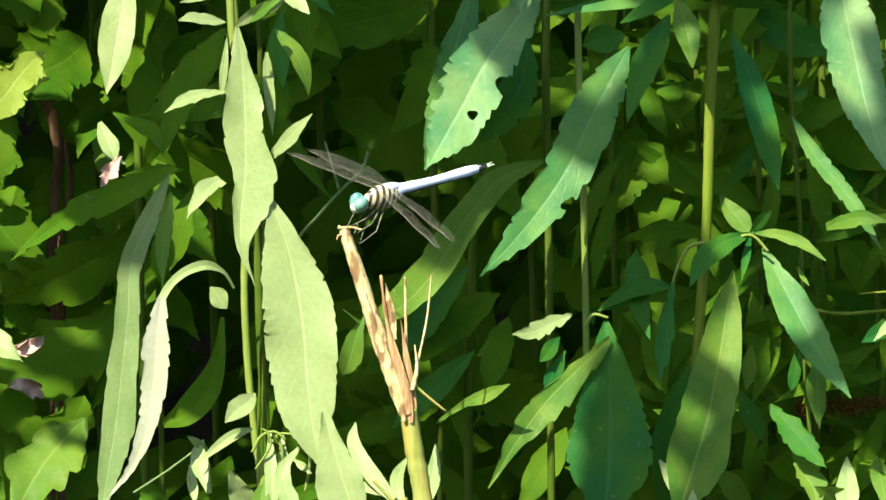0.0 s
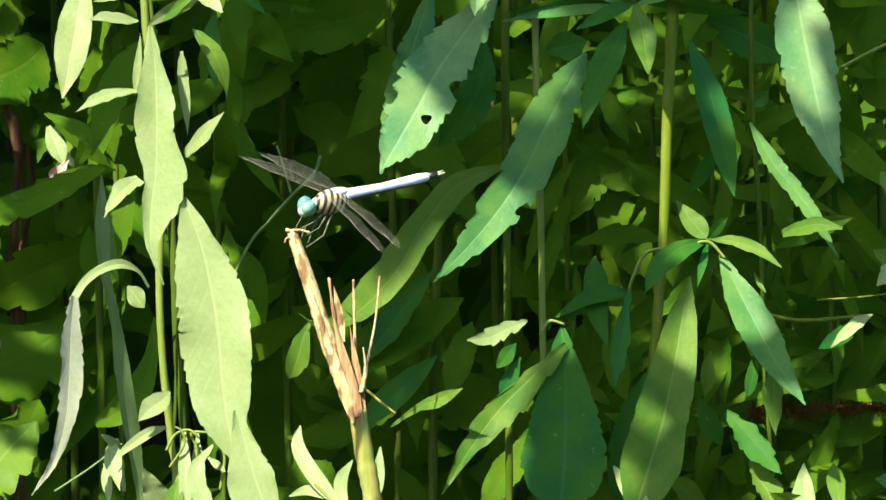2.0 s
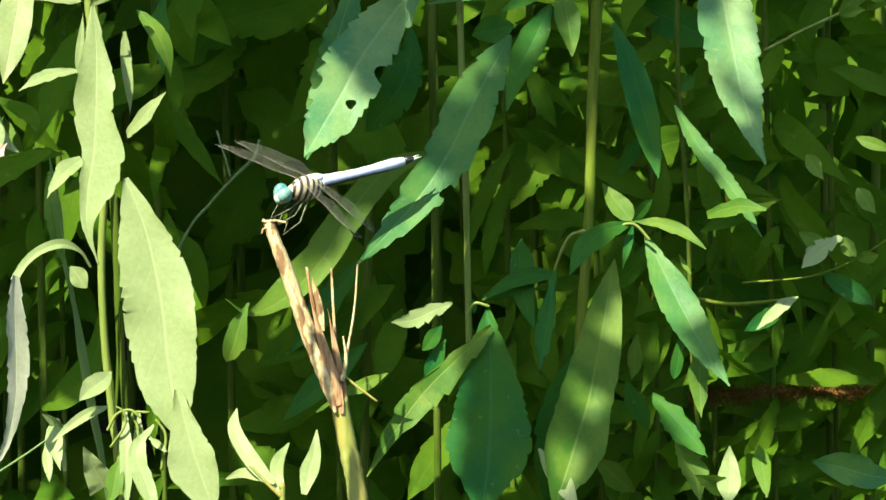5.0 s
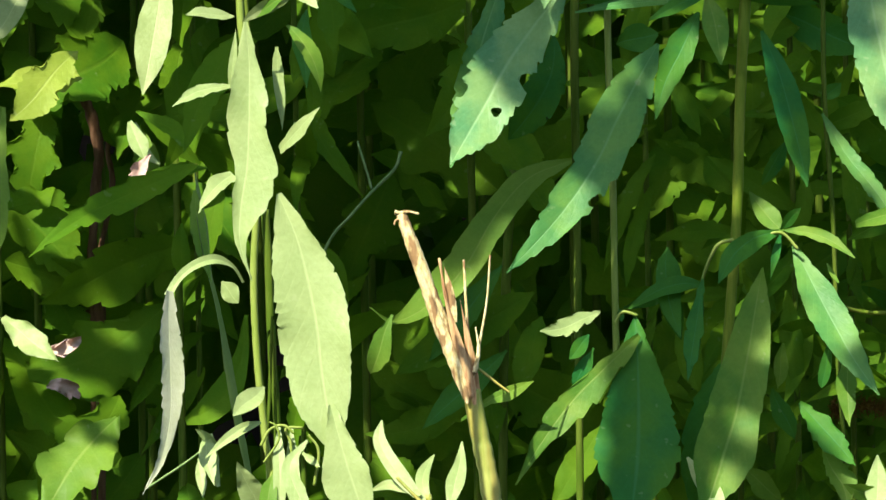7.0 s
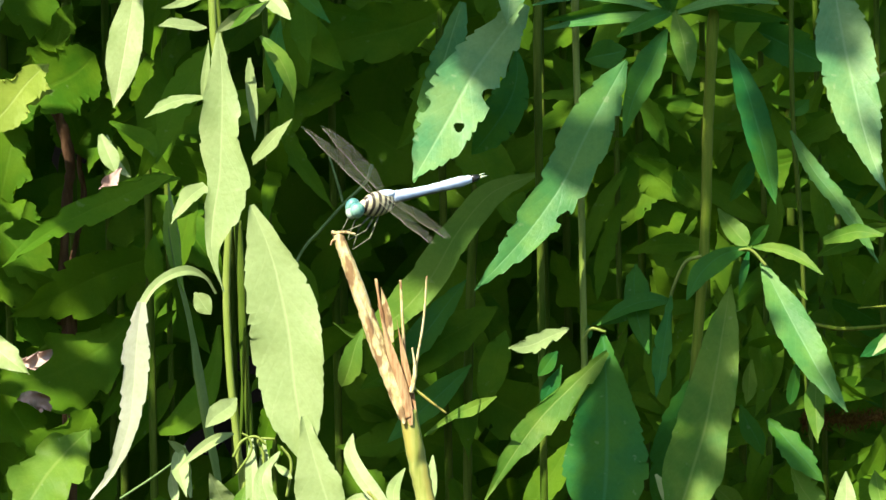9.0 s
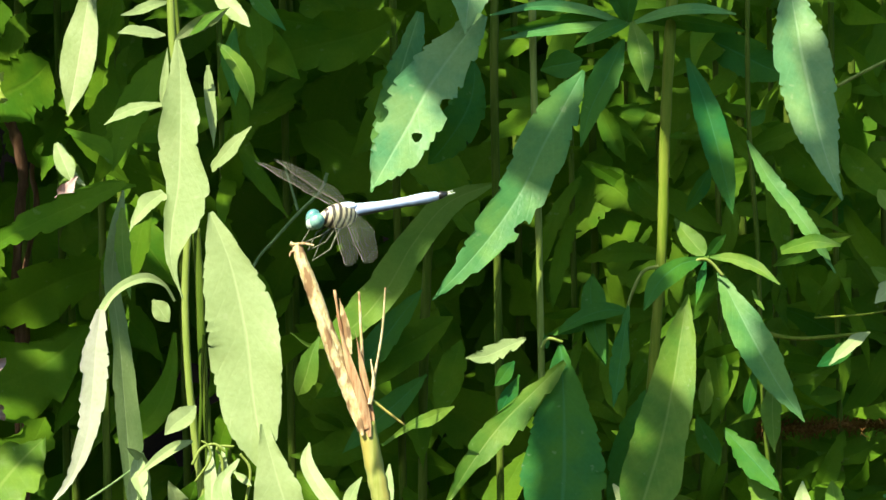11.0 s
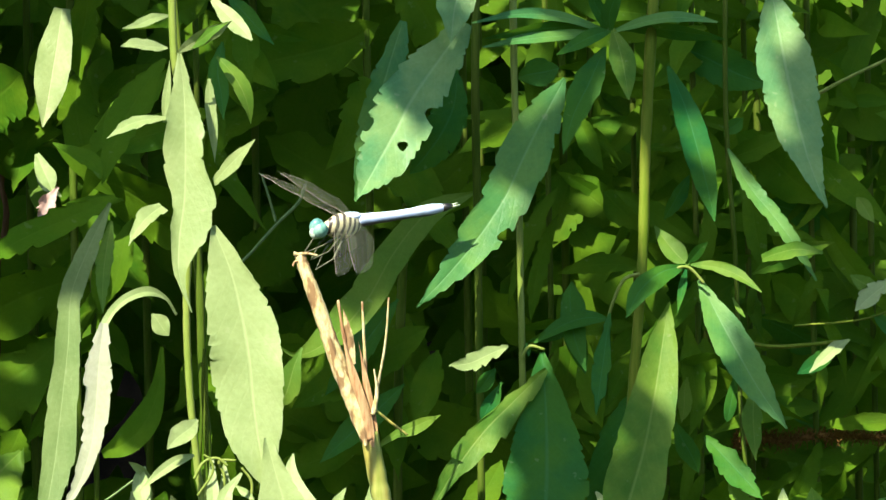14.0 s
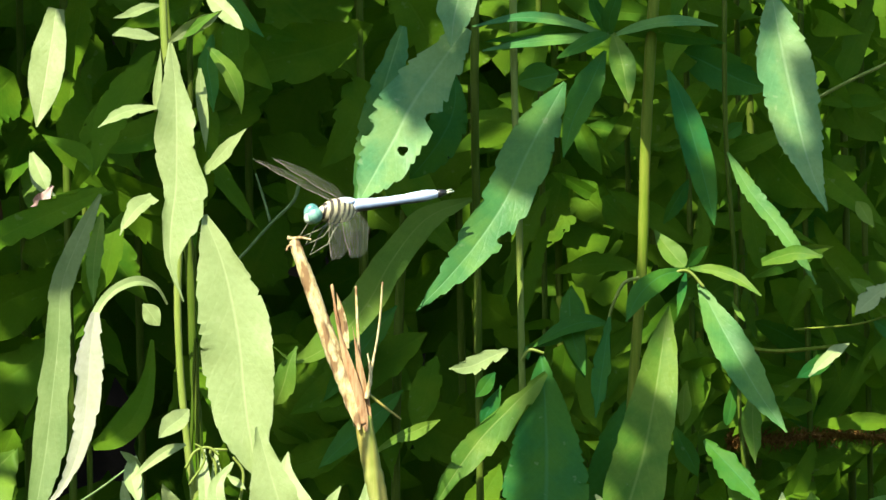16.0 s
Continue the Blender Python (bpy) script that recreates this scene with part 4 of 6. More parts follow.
blade(aster_f, (0.1108, 0.1500, 0.9666), (0.1378, 0.1500, 0.9531), 0.0186, teeth=6, peak=0.5, roll=15)
blade(aster_f, (0.0839, 0.1000, 1.0686), (0.1132, 0.1000, 1.0572), 0.0130, teeth=5, peak=0.5, roll=15)
blade(aster_f, (0.1214, 0.0380, 0.9291), (0.1199, 0.0520, 0.9430), 0.0062, twist=0, roll=-15, teeth=3, peak=0.5, droop=0.0012, mat=M["leaf_olive"])
blade(aster_f, (0.1050, 0.1000, 1.0315), (0.1110, 0.0900, 1.0016), 0.0088, mat=M["leaf_weed"], teeth=5, peak=0.48, droop=0.0016, roll=18, wave=0.1)
blade(aster_f, (0.1039, 0.1100, 1.0436), (0.1294, 0.1000, 1.0231), 0.0170, mat=M["leaf_weed"], teeth=5, peak=0.48, droop=0.0016, roll=18, wave=0.1)
blade(aster_f, (0.1149, 0.1200, 1.0020), (0.1321, 0.1100, 0.9872), 0.0149, mat=M["leaf_weed"], teeth=5, peak=0.48, droop=0.0017, roll=18, wave=0.1)
blade(aster_f, (0.0976, 0.1100, 1.0183), (0.0839, 0.1000, 1.0036), 0.0098, mat=M["leaf_weed"], teeth=5, peak=0.48, droop=0.0016, roll=18, wave=0.1)
blade(aster_f, (0.1215, 0.1200, 0.9739), (0.1075, 0.1100, 0.9545), 0.0132, mat=M["leaf_weed"], teeth=5, peak=0.48, droop=0.0017, roll=18, wave=0.1)
blade(aster_f, (0.1416, 0.0500, 1.0621), (0.1498, 0.0460, 1.0697), 0.0053, teeth=2, peak=0.5, mat=M["leaf_olive"])
blade(aster_f, (0.1416, 0.0500, 1.0621), (0.1490, 0.0460, 1.0630), 0.0031, teeth=0, peak=0.5, mat=M["leaf_olive"])
blade(aster_f, (0.1495, 0.0500, 1.0668), (0.1568, 0.0460, 1.0676), 0.0041, teeth=0, peak=0.5, mat=M["leaf_olive"])
blade(aster_f, (0.1336, 0.0600, 1.0236), (0.1382, 0.0560, 1.0163), 0.0047, teeth=0, peak=0.4, mat=M["leaf_olive"], tooth=0.3)
blade(aster_f, (0.1475, 0.0600, 1.0284), (0.1580, 0.0560, 1.0239), 0.0038, teeth=0, peak=0.4, mat=M["leaf_olive"])
blade(aster_f, (0.1478, 0.0600, 1.0142), (0.1527, 0.0560, 1.0069), 0.0054, teeth=2, peak=0.4, mat=M["leaf_olive"])
blade(aster_f, (0.1313, 0.0560, 1.0019), (0.1390, 0.0520, 0.9969), 0.0050, teeth=3, peak=0.5, mat=M["leaf_olive"])
blade(aster_f, (0.1423, 0.0560, 1.0003), (0.1469, 0.0520, 0.9950), 0.0047, teeth=3, peak=0.5, mat=M["leaf_olive"])
blade(aster_f, (0.1473, 0.0560, 0.9943), (0.1531, 0.0520, 0.9956), 0.0041, teeth=2, peak=0.5, mat=M["leaf_olive"])
blade(aster_f, (0.1380, 0.0600, 0.9909), (0.1518, 0.0540, 0.9815), 0.0072, teeth=2, peak=0.5, mat=M["leaf"])
stalk(aster_f, "twig", [(0.1213, 0.0500, 1.0519), (0.1307, 0.0500, 1.0569), (0.1416, 0.0500, 1.0621), (0.1526, 0.0500, 1.0683)], 0.0005, M["stem_green"])
stalk(aster_f, "twig", [(0.1155, 0.0550, 0.9878), (0.1344, 0.0550, 0.9896), (0.1469, 0.0550, 0.9943), (0.1563, 0.0550, 1.0003)], 0.0003, M["stem_olive"])
formed(aster_f, [(0.1067, 0.0260, 1.0788), (0.1086, 0.0212, 1.0648), (0.1108, 0.0164, 1.0520), (0.1131, 0.0116, 1.0397), (0.1159, 0.0068, 1.0290), (0.1192, 0.0020, 1.0194)], [(1.2, 1.2), (7.3, 7.3), (8.2, 7.6), (6.7, 6.4), (3.6, 3.0), (0.2, 0.2)], teeth=14, tooth=0.07, fold=0.16, mat=M["leaf_sage"])
formed(aster_f, [(0.0966, 0.0500, 1.0369), (0.1023, 0.0470, 1.0265), (0.1083, 0.0440, 1.0187), (0.1138, 0.0410, 1.0109), (0.1200, 0.0380, 1.0002)], [(0.3, 0.3), (2.5, 2.6), (2.6, 2.6), (2.3, 2.2), (0.2, 0.2)], teeth=10, tooth=0.12, fold=0.2, mat=M["leaf_mid"])
formed(aster_f, [(0.0902, 0.0500, 0.9572), (0.0957, 0.0460, 0.9511), (0.1004, 0.0420, 0.9459), (0.1051, 0.0380, 0.9402)], [(0.5, 0.5), (4.4, 4.0), (4.4, 3.1), (0.2, 0.2)], teeth=5, tooth=0.14)
formed(aster_f, [(0.1038, 0.0500, 0.9690), (0.1033, 0.0473, 0.9629), (0.1034, 0.0447, 0.9570), (0.1036, 0.0420, 0.9509)], [(1.2, 1.2), (3.7, 2.8), (2.5, 2.2), (0.2, 0.2)], teeth=2, mat=M["leaf_olive"])
formed(aster_f, [(0.0968, 0.0500, 0.9443), (0.0991, 0.0460, 0.9388), (0.1019, 0.0420, 0.9343), (0.1031, 0.0380, 0.9283)], [(0.3, 0.3), (2.5, 4.7), (2.8, 4.4), (0.3, 0.3)], teeth=4, tooth=0.14, mat=M["leaf_olive"])
# the pale leaves here have sunlight put into their colour
formed(aster_f, [(0.0589, 0.0300, 0.9428), (0.0623, 0.0260, 0.9374), (0.0659, 0.0220, 0.9323), (0.0695, 0.0180, 0.9264)], [(0.3, 0.3), (2.1, 2.8), (2.1, 2.8), (0.2, 0.2)], teeth=0, mat=M["leaf_pale_sunlit"])
formed(aster_f, [(0.1106, 0.0380, 0.9275), (0.1112, 0.0420, 0.9320), (0.1116, 0.0460, 0.9372), (0.1118, 0.0500, 0.9428)], [(0.6, 0.6), (3.1, 3.4), (2.3, 2.5), (0.2, 0.2)], teeth=0, twist=0, mat=M["leaf_pale_sunlit"])
formed(aster_f, [(0.1427, 0.0520, 1.0006), (0.1388, 0.0500, 0.9980), (0.1352, 0.0480, 0.9953), (0.1315, 0.0460, 0.9919)], [(0.8, 0.8), (3.1, 2.5), (3.4, 3.1), (0.3, 0.3)], teeth=3, tooth=0.2, up=0.6, mat=M["leaf_pale_sunlit"])
formed(aster_f, [(0.1309, 0.0550, 0.9840), (0.1271, 0.0533, 0.9818), (0.1234, 0.0517, 0.9787), (0.1191, 0.0500, 0.9748)], [(0.3, 0.3), (2.0, 1.9), (1.9, 1.7), (0.2, 0.2)], teeth=2, up=0.6, mat=M["leaf_pale_sunlit"])

shoot = plant("young_shoot", -0.01, 0.01, "small yellow-green shoots at the foot of a dry stem", "leaf_pale_sunlit")
stalk(shoot, "stem", [(-0.0103, 0.0060, 0.9302), (-0.0142, 0.0060, 0.9339), (-0.0187, 0.0060, 0.9385)], 0.0005, M["stem_yellow"])
stalk(shoot, "stem", [(-0.0103, 0.0100, 0.9337), (-0.0100, 0.0100, 0.9156), (-0.0097, 0.0100, 0.7642), (-0.0097, 0.0100, 0.0076)], 0.0008, M["stem_yellow"])
blade(shoot, (-0.0217, 0.0500, 0.9816), (-0.0278, 0.0500, 0.9653), 0.0072, mat=M["leaf_olive"], teeth=3, peak=0.6, droop=0.0009)
formed(shoot, [(-0.0110, 0.0220, 0.9300), (-0.0172, 0.0250, 0.9363), (-0.0221, 0.0280, 0.9427), (-0.0245, 0.0310, 0.9480), (-0.0239, 0.0340, 0.9529)], [(0.3, 0.3), (2.2, 1.8), (2.3, 2.0), (1.8, 1.7), (0.2, 0.2)], teeth=0, twist=0, fold=0.1)
formed(shoot, [(-0.0104, 0.0220, 0.9308), (-0.0124, 0.0260, 0.9356), (-0.0120, 0.0300, 0.9391), (-0.0096, 0.0340, 0.9435)], [(0.5, 0.5), (1.7, 1.8), (1.4, 1.8), (0.2, 0.2)], teeth=0, twist=0)
formed(shoot, [(-0.0049, 0.0220, 0.9300), (-0.0037, 0.0260, 0.9359), (-0.0025, 0.0300, 0.9411), (-0.0020, 0.0340, 0.9471)], [(0.8, 0.8), (2.5, 2.5), (1.8, 1.5), (0.2, 0.2)], teeth=0, twist=0)
formed(shoot, [(-0.0128, 0.0220, 0.9331), (-0.0175, 0.0260, 0.9347), (-0.0222, 0.0300, 0.9354), (-0.0269, 0.0340, 0.9336)], [(0.5, 0.5), (1.5, 1.4), (1.4, 1.4), (0.2, 0.2)], teeth=0, twist=0)

weed_broad = plant("broad_leaved_weed", -0.12, 0.18, "broad lobed leaves of a weed in deep shade", "leaf_weed")
stalk(weed_broad, "stem", [(-0.1215, 0.2000, 1.1037), (-0.1198, 0.2000, 1.0424), (-0.1180, 0.2000, 0.9898), (-0.1198, 0.2000, 0.9198), (-0.1198, 0.2000, 0.7972), (-0.1198, 0.2000, 0.0268)], 0.0016, M["stem_dark"])
weed_edge = plant("broad_leaved_weed", 0.15, 0.16, "broad soft leaves of a weed in the thicket's shade", "leaf_weed")
stalk(weed_edge, "stem", [(0.1620, 0.1600, 1.0900), (0.1600, 0.1600, 1.0100), (0.1580, 0.1600, 0.9200), (0.1550, 0.1600, 0.4500), (0.1500, 0.1600, -0.0200)], 0.0014, M["stem_dark"])
blade(weed_broad, (-0.1063, 0.1800, 1.0397), (-0.1011, 0.1750, 1.0193), 0.0086, mat=M["leaf_olive"], teeth=2, peak=0.55, bow=-0.001)
blade(weed_broad, (-0.1078, 0.1600, 1.0633), (-0.1347, 0.1400, 1.0406), 0.0289, lobes=3, peak=0.45, droop=0.0034)
blade(weed_broad, (-0.1259, 0.1900, 1.0664), (-0.1120, 0.1900, 1.0316), 0.0261, lobes=3, peak=0.45, droop=0.0035)
blade(weed_broad, (-0.1316, 0.1600, 1.0429), (-0.1368, 0.1600, 1.0139), 0.0221, lobes=3, peak=0.45, droop=0.0034)
blade(weed_broad, (-0.1388, 0.1800, 1.0193), (-0.1198, 0.1800, 0.9952), 0.0259, lobes=3, peak=0.5, droop=0.0017)
blade(weed_broad, (-0.1047, 0.1200, 0.9574), (-0.1249, 0.0900, 0.9237), 0.0281, lobes=3, peak=0.5, droop=0.005)
blade(weed_broad, (-0.0970, 0.2000, 0.9846), (-0.1338, 0.2000, 0.9653), 0.0333, lobes=4, peak=0.5, droop=0.0035, roll=-30)
blade(weed_broad, (-0.0959, 0.2100, 0.9475), (-0.1153, 0.2100, 0.9721), 0.0300, lobes=4, peak=0.5, droop=0.0035, roll=30)
blade(weed_broad, (-0.1319, 0.1800, 0.9934), (-0.1250, 0.1800, 0.9727), 0.0207, lobes=2, peak=0.5, droop=0.0021)
blade(weed_broad, (-0.1146, 0.1600, 1.0786), (-0.1231, 0.1600, 1.0565), 0.0153, lobes=2, peak=0.5, droop=0.002)
blade(weed_broad, (-0.0398, 0.2200, 1.0749), (-0.0114, 0.2200, 1.0501), 0.0320, lobes=3, peak=0.45, droop=0.0036, roll=20)
blade(weed_broad, (-0.0148, 0.2100, 1.0674), (-0.0324, 0.2100, 1.0321), 0.0300, lobes=3, peak=0.45, droop=0.0035, roll=-20)
blade(weed_broad, (-0.0287, 0.2000, 1.0249), (-0.0427, 0.2000, 0.9898), 0.0228, lobes=3, peak=0.45, droop=0.0035)
blade(weed_edge, (0.0641, 0.2000, 0.9653), (0.0606, 0.2000, 0.9898), 0.0228, lobes=2, peak=0.5, droop=0.0018)
blade(weed_edge, (0.0693, 0.2000, 1.0459), (0.0606, 0.2000, 1.0196), 0.0193, lobes=2, peak=0.5, droop=0.0018)
blade(weed_broad, (-0.1131, 0.0850, 1.0566), (-0.1314, 0.0750, 1.0362), 0.0161, lobes=2, peak=0.5, droop=0.0013, mat=M["leaf_yellow_sunlit"])
formed(weed_broad, [(-0.0957, 0.0600, 1.0356), (-0.0941, 0.0580, 1.0318), (-0.0924, 0.0560, 1.0283), (-0.0910, 0.0550, 1.0248)], [(0.6, 0.6), (2.2, 2.0), (2.4, 2.6), (0.4, 0.4)], teeth=0, fold=0.3, mat=M["leaf_pale_sunlit"])
blade(weed_broad, (-0.0895, 0.0550, 1.0261), (-0.0947, 0.0500, 1.0175), 0.0062, teeth=3, tooth=0.4, fold=0.5, wave=0.5, peak=0.6, mat=M["dead_leaf"], name="withered_leaf")
blade(weed_edge, (0.1334, 0.1200, 1.0578), (0.1491, 0.1160, 1.0415), 0.0158, teeth=0, peak=0.5, droop=0.0017)
blade(weed_edge, (0.1535, 0.1400, 1.0623), (0.1631, 0.1360, 1.0454), 0.0168, lobes=2, peak=0.5, droop=0.0017)
blade(weed_edge, (0.1357, 0.1300, 0.9704), (0.1619, 0.1260, 0.9572), 0.0183, lobes=3, peak=0.5, droop=0.0017)
blade(weed_edge, (0.1349, 0.0600, 0.9373), (0.1580, 0.0560, 0.9328), 0.0095, teeth=3, peak=0.5, droop=0.0016, mat=M["leaf_mid"])
formed(weed_broad, [(-0.0939, 0.1400, 1.0815), (-0.0955, 0.1367, 1.0692), (-0.0972, 0.1333, 1.0574), (-0.0990, 0.1300, 1.0459)], [(2.3, 2.3), (5.3, 5.0), (4.7, 4.7), (0.2, 0.2)], teeth=4, tooth=0.04, mat=M["leaf_pale_sunlit"])
formed(weed_broad, [(-0.1023, 0.0900, 0.9519), (-0.1082, 0.0833, 0.9457), (-0.1140, 0.0767, 0.9380), (-0.1198, 0.0700, 0.9272)], [(1.0, 1.0), (7.0, 9.3), (10.6, 11.5), (3.2, 3.2)], teeth=4, tooth=0.12, wave=0.18, up=0.7, mat=M["leaf_olive"])
formed(weed_broad, [(-0.1136, 0.0900, 1.0503), (-0.1197, 0.0867, 1.0486), (-0.1258, 0.0833, 1.0477), (-0.1351, 0.0800, 1.0467)], [(1.6, 2.9), (4.5, 5.5), (5.5, 5.8), (1.3, 1.3)], teeth=3, tooth=0.1, wave=0.14, up=0.6, mat=M["leaf_yellow_sunlit"])
formed(weed_broad, [(-0.1314, 0.0600, 1.0397), (-0.1330, 0.0567, 1.0223), (-0.1323, 0.0533, 1.0066), (-0.1359, 0.0500, 0.9878)], [(0.9, 0.9), (4.1, 3.8), (3.8, 3.5), (0.3, 0.3)], teeth=5, mat=M["leaf_olive"])
formed(weed_broad, [(-0.1275, 0.1000, 1.0800), (-0.1320, 0.0967, 1.0717), (-0.1365, 0.0933, 1.0634), (-0.1426, 0.0900, 1.0584)], [(1.0, 1.0), (4.9, 3.9), (4.2, 3.6), (0.3, 0.3)], teeth=3, up=0.5, mat=M["leaf_pale_sunlit"])
formed(weed_broad, [(-0.1001, 0.1200, 1.0375), (-0.0988, 0.1167, 1.0333), (-0.0966, 0.1133, 1.0286), (-0.0921, 0.1100, 1.0249)], [(0.3, 0.3), (1.5, 1.3), (2.0, 1.5), (0.2, 0.2)], teeth=0, mat=M["leaf_pale_sunlit"])
formed(weed_broad, [(-0.1273, 0.1500, 1.0189), (-0.1321, 0.1467, 1.0155), (-0.1368, 0.1433, 1.0138), (-0.1431, 0.1400, 1.0121)], [(1.0, 1.0), (5.0, 4.7), (6.1, 5.4), (1.3, 1.3)], teeth=3, wave=0.2, up=0.8)
formed(weed_broad, [(-0.1404, 0.1300, 0.9804), (-0.1351, 0.1267, 0.9763), (-0.1298, 0.1233, 0.9722), (-0.1228, 0.1200, 0.9673)], [(1.0, 1.0), (4.0, 4.0), (5.0, 4.3), (0.3, 0.3)], teeth=3, wave=0.2, up=0.5, mat=M["leaf_pale_sunlit"])
formed(weed_broad, [(-0.0954, 0.1650, 0.9833), (-0.1080, 0.1617, 0.9731), (-0.1205, 0.1583, 0.9664), (-0.1363, 0.1550, 0.9639)], [(2.0, 2.0), (10.5, 12.6), (13.3, 14.3), (3.4, 3.4)], teeth=4, tooth=0.22, wave=0.12, fold=0.05)

dry = plant("dry_twig", -0.02, 0.1, "thin grey-green forked twig among leaves", category="twig")
stalk(dry, "twig", [(-0.0215, 0.1000, 1.0283), (-0.0234, 0.1000, 1.0231), (-0.0299, 0.1000, 1.0166), (-0.0364, 0.1000, 1.0093), (-0.0419, 0.1000, 1.0028), (-0.0494, 0.1000, 0.9873)], 0.0005, M["dry_twig"])
stalk(dry, "twig", [(-0.0299, 0.1000, 1.0174), (-0.0315, 0.1000, 1.0231), (-0.0340, 0.1000, 1.0312)], 0.0004, M["dry_twig"])

rust = plant("rusty_twig", 0.1, 0.12, "fuzzy rust-brown dead frond lying across stems", category="twig")
frond = [(0.1039, 0.1100, 0.9532), (0.1058, 0.1100, 0.9551), (0.1173, 0.1100, 0.9544), (0.1304, 0.1100, 0.9558), (0.1468, 0.1100, 0.9551), (0.1628, 0.1100, 0.9556)]
stalk(rust, "twig", frond, 0.0009, M["rust_twig"], bumps=0.3, n=60)


def fuzz(frond):
    """Short crooked bristles standing off all round the dead frond, in tufts."""
    rng = random.Random(17)
    line = smooth_line(frond, 90)
    bm = bmesh.new()
    for k in range(1300):
        i = rng.randrange(2, 88)
        p = line[i] - rust.location + Vector((rng.gauss(0, 0.0006), rng.gauss(0, 0.0005), rng.gauss(0, 0.0005)))
        a = rng.uniform(0, math.tau)
        ln = rng.uniform(0.0012, 0.0040) * (0.7 + 0.5 * math.sin(i * 0.7) ** 2)
        out = Vector((rng.uniform(-0.6, 0.9), math.cos(a), math.sin(a))) * ln
        bend = Vector((rng.gauss(0, 0.4), rng.gauss(0, 0.3), rng.gauss(0, 0.4))) * ln * 0.5
        tube_into(bm, [p, p + out * 0.55 + bend, p + out], [0.00018, 0.00015, 0.00006], 3)
    part("fuzz", bm, M["rust_twig"], rust, "rust-brown fuzz")


fuzz(frond)

dry_weed = plant("dead_weed", -0.12, 0.19, "bent brown dead weed stems in deep shade", category="weed")
stalk(dry_weed, "stem", [(-0.1231, 0.1780, 1.0503), (-0.1193, 0.1780, 1.0408), (-0.1172, 0.1780, 1.0296), (-0.1182, 0.1780, 1.0193), (-0.1193, 0.1780, 0.9935), (-0.1179, 0.1780, 0.9659), (-0.1162, 0.1780, 0.9038), (-0.1200, 0.1900, -0.0200)], 0.0017, M["brown_stem"], bumps=0.2, n=40)
stalk(dry_weed, "stem", [(-0.1130, 0.1900, 1.0438), (-0.1158, 0.1900, 1.0316), (-0.1144, 0.1900, 1.0195), (-0.1196, 0.1900, 0.9934), (-0.1217, 0.1900, 0.9795), (-0.1200, 0.1900, 0.9204), (-0.1180, 0.1900, -0.0200)], 0.0010, M["brown_stem"], bumps=0.2, n=30)
litter = plant("dead_leaf", -0.12, 0.11, "curled pinkish dead leaf caught in the weeds", "leaf_weed", "dead leaf")
blade(litter, (-0.1300, 0.1400, 0.9712), (-0.1183, 0.1400, 0.9745), 0.0070, mat=M["dead_leaf"], teeth=3, tooth=0.5, fold=0.7, wave=0.9, bow=0.002)
litter = plant("dead_leaf", -0.12, 0.11, "curled pinkish dead leaf caught in the weeds", "leaf_weed", "dead leaf")
blade(litter, (-0.1287, 0.1400, 0.9594), (-0.1187, 0.1400, 0.9558), 0.0075, mat=M["dead_leaf"], teeth=3, tooth=0.5, fold=0.7, wave=0.9, bow=-0.002)


# ---- the dry stem ----
dead = thing("dead_stalk", -0.0108, 0, 0, "broken straw-coloured dry stem with papery bracts", "stem")
stalk(dead, "green_foot", [(-0.0093, 0.0000, 0.9580), (-0.0075, 0.0000, 0.9463), (-0.0051, 0.0000, 0.9313), (-0.0029, 0.0000, 0.9012), (-0.0021, 0.0000, 0.7662), (-0.0021, 0.0000, 0.0758)], 0.0024, M["stem_yellow"], thin=1.2)
stalk(dead, "dry_top", [(-0.0264, 0.0000, 1.0057), (-0.0246, 0.0000, 1.0003), (-0.0216, 0.0000, 0.9913), (-0.0183, 0.0000, 0.9808), (-0.0141, 0.0000, 0.9688), (-0.0093, 0.0000, 0.9565)], 0.0015, M["straw"], thin=1.7, bumps=0.09, sides=12, n=40)
blade(dead, (-0.0084, -0.0030, 0.9542), (-0.0162, -0.0030, 0.9868), 0.0033, teeth=0, peak=0.3, fold=-0.5, wave=0.25, mat=M["bract"], name="sheath")
blade(dead, (-0.0102, -0.0035, 0.9547), (-0.0221, -0.0035, 0.9928), 0.0030, teeth=0, peak=0.3, fold=-0.6, wave=0.25, mat=M["straw"], name="sheath")
blade(dead, (-0.0075, -0.0010, 0.9546), (-0.0114, -0.0010, 0.9823), 0.0027, teeth=0, peak=0.3, fold=-0.5, wave=0.3, mat=M["bract"], name="sheath")
blade(dead, (-0.0126, -0.0020, 0.9763), (-0.0153, -0.0020, 0.9913), 0.0024, teeth=0, peak=0.4, fold=-0.4, wave=0.3, mat=M["straw"], name="sheath")
stalk(dead, "bract", [(-0.0090, -0.0020, 0.9561), (-0.0108, -0.0020, 0.9628), (-0.0123, -0.0020, 0.9703), (-0.0150, -0.0020, 0.9823), (-0.0165, -0.0020, 0.9934)], 0.0010, M["bract"], thin=0.35, bumps=0.25)
stalk(dead, "bract", [(-0.0081, -0.0020, 0.9628), (-0.0069, -0.0020, 0.9688), (-0.0075, -0.0020, 0.9748)], 0.0007, M["straw"], thin=0.3, bumps=0.2)
stalk(dead, "bristle", [(-0.0087, -0.0010, 0.9613), (-0.0063, -0.0010, 0.9718), (-0.0042, -0.0010, 0.9823), (-0.0030, -0.0010, 0.9937)], 0.0004, M["straw"], thin=0.6)
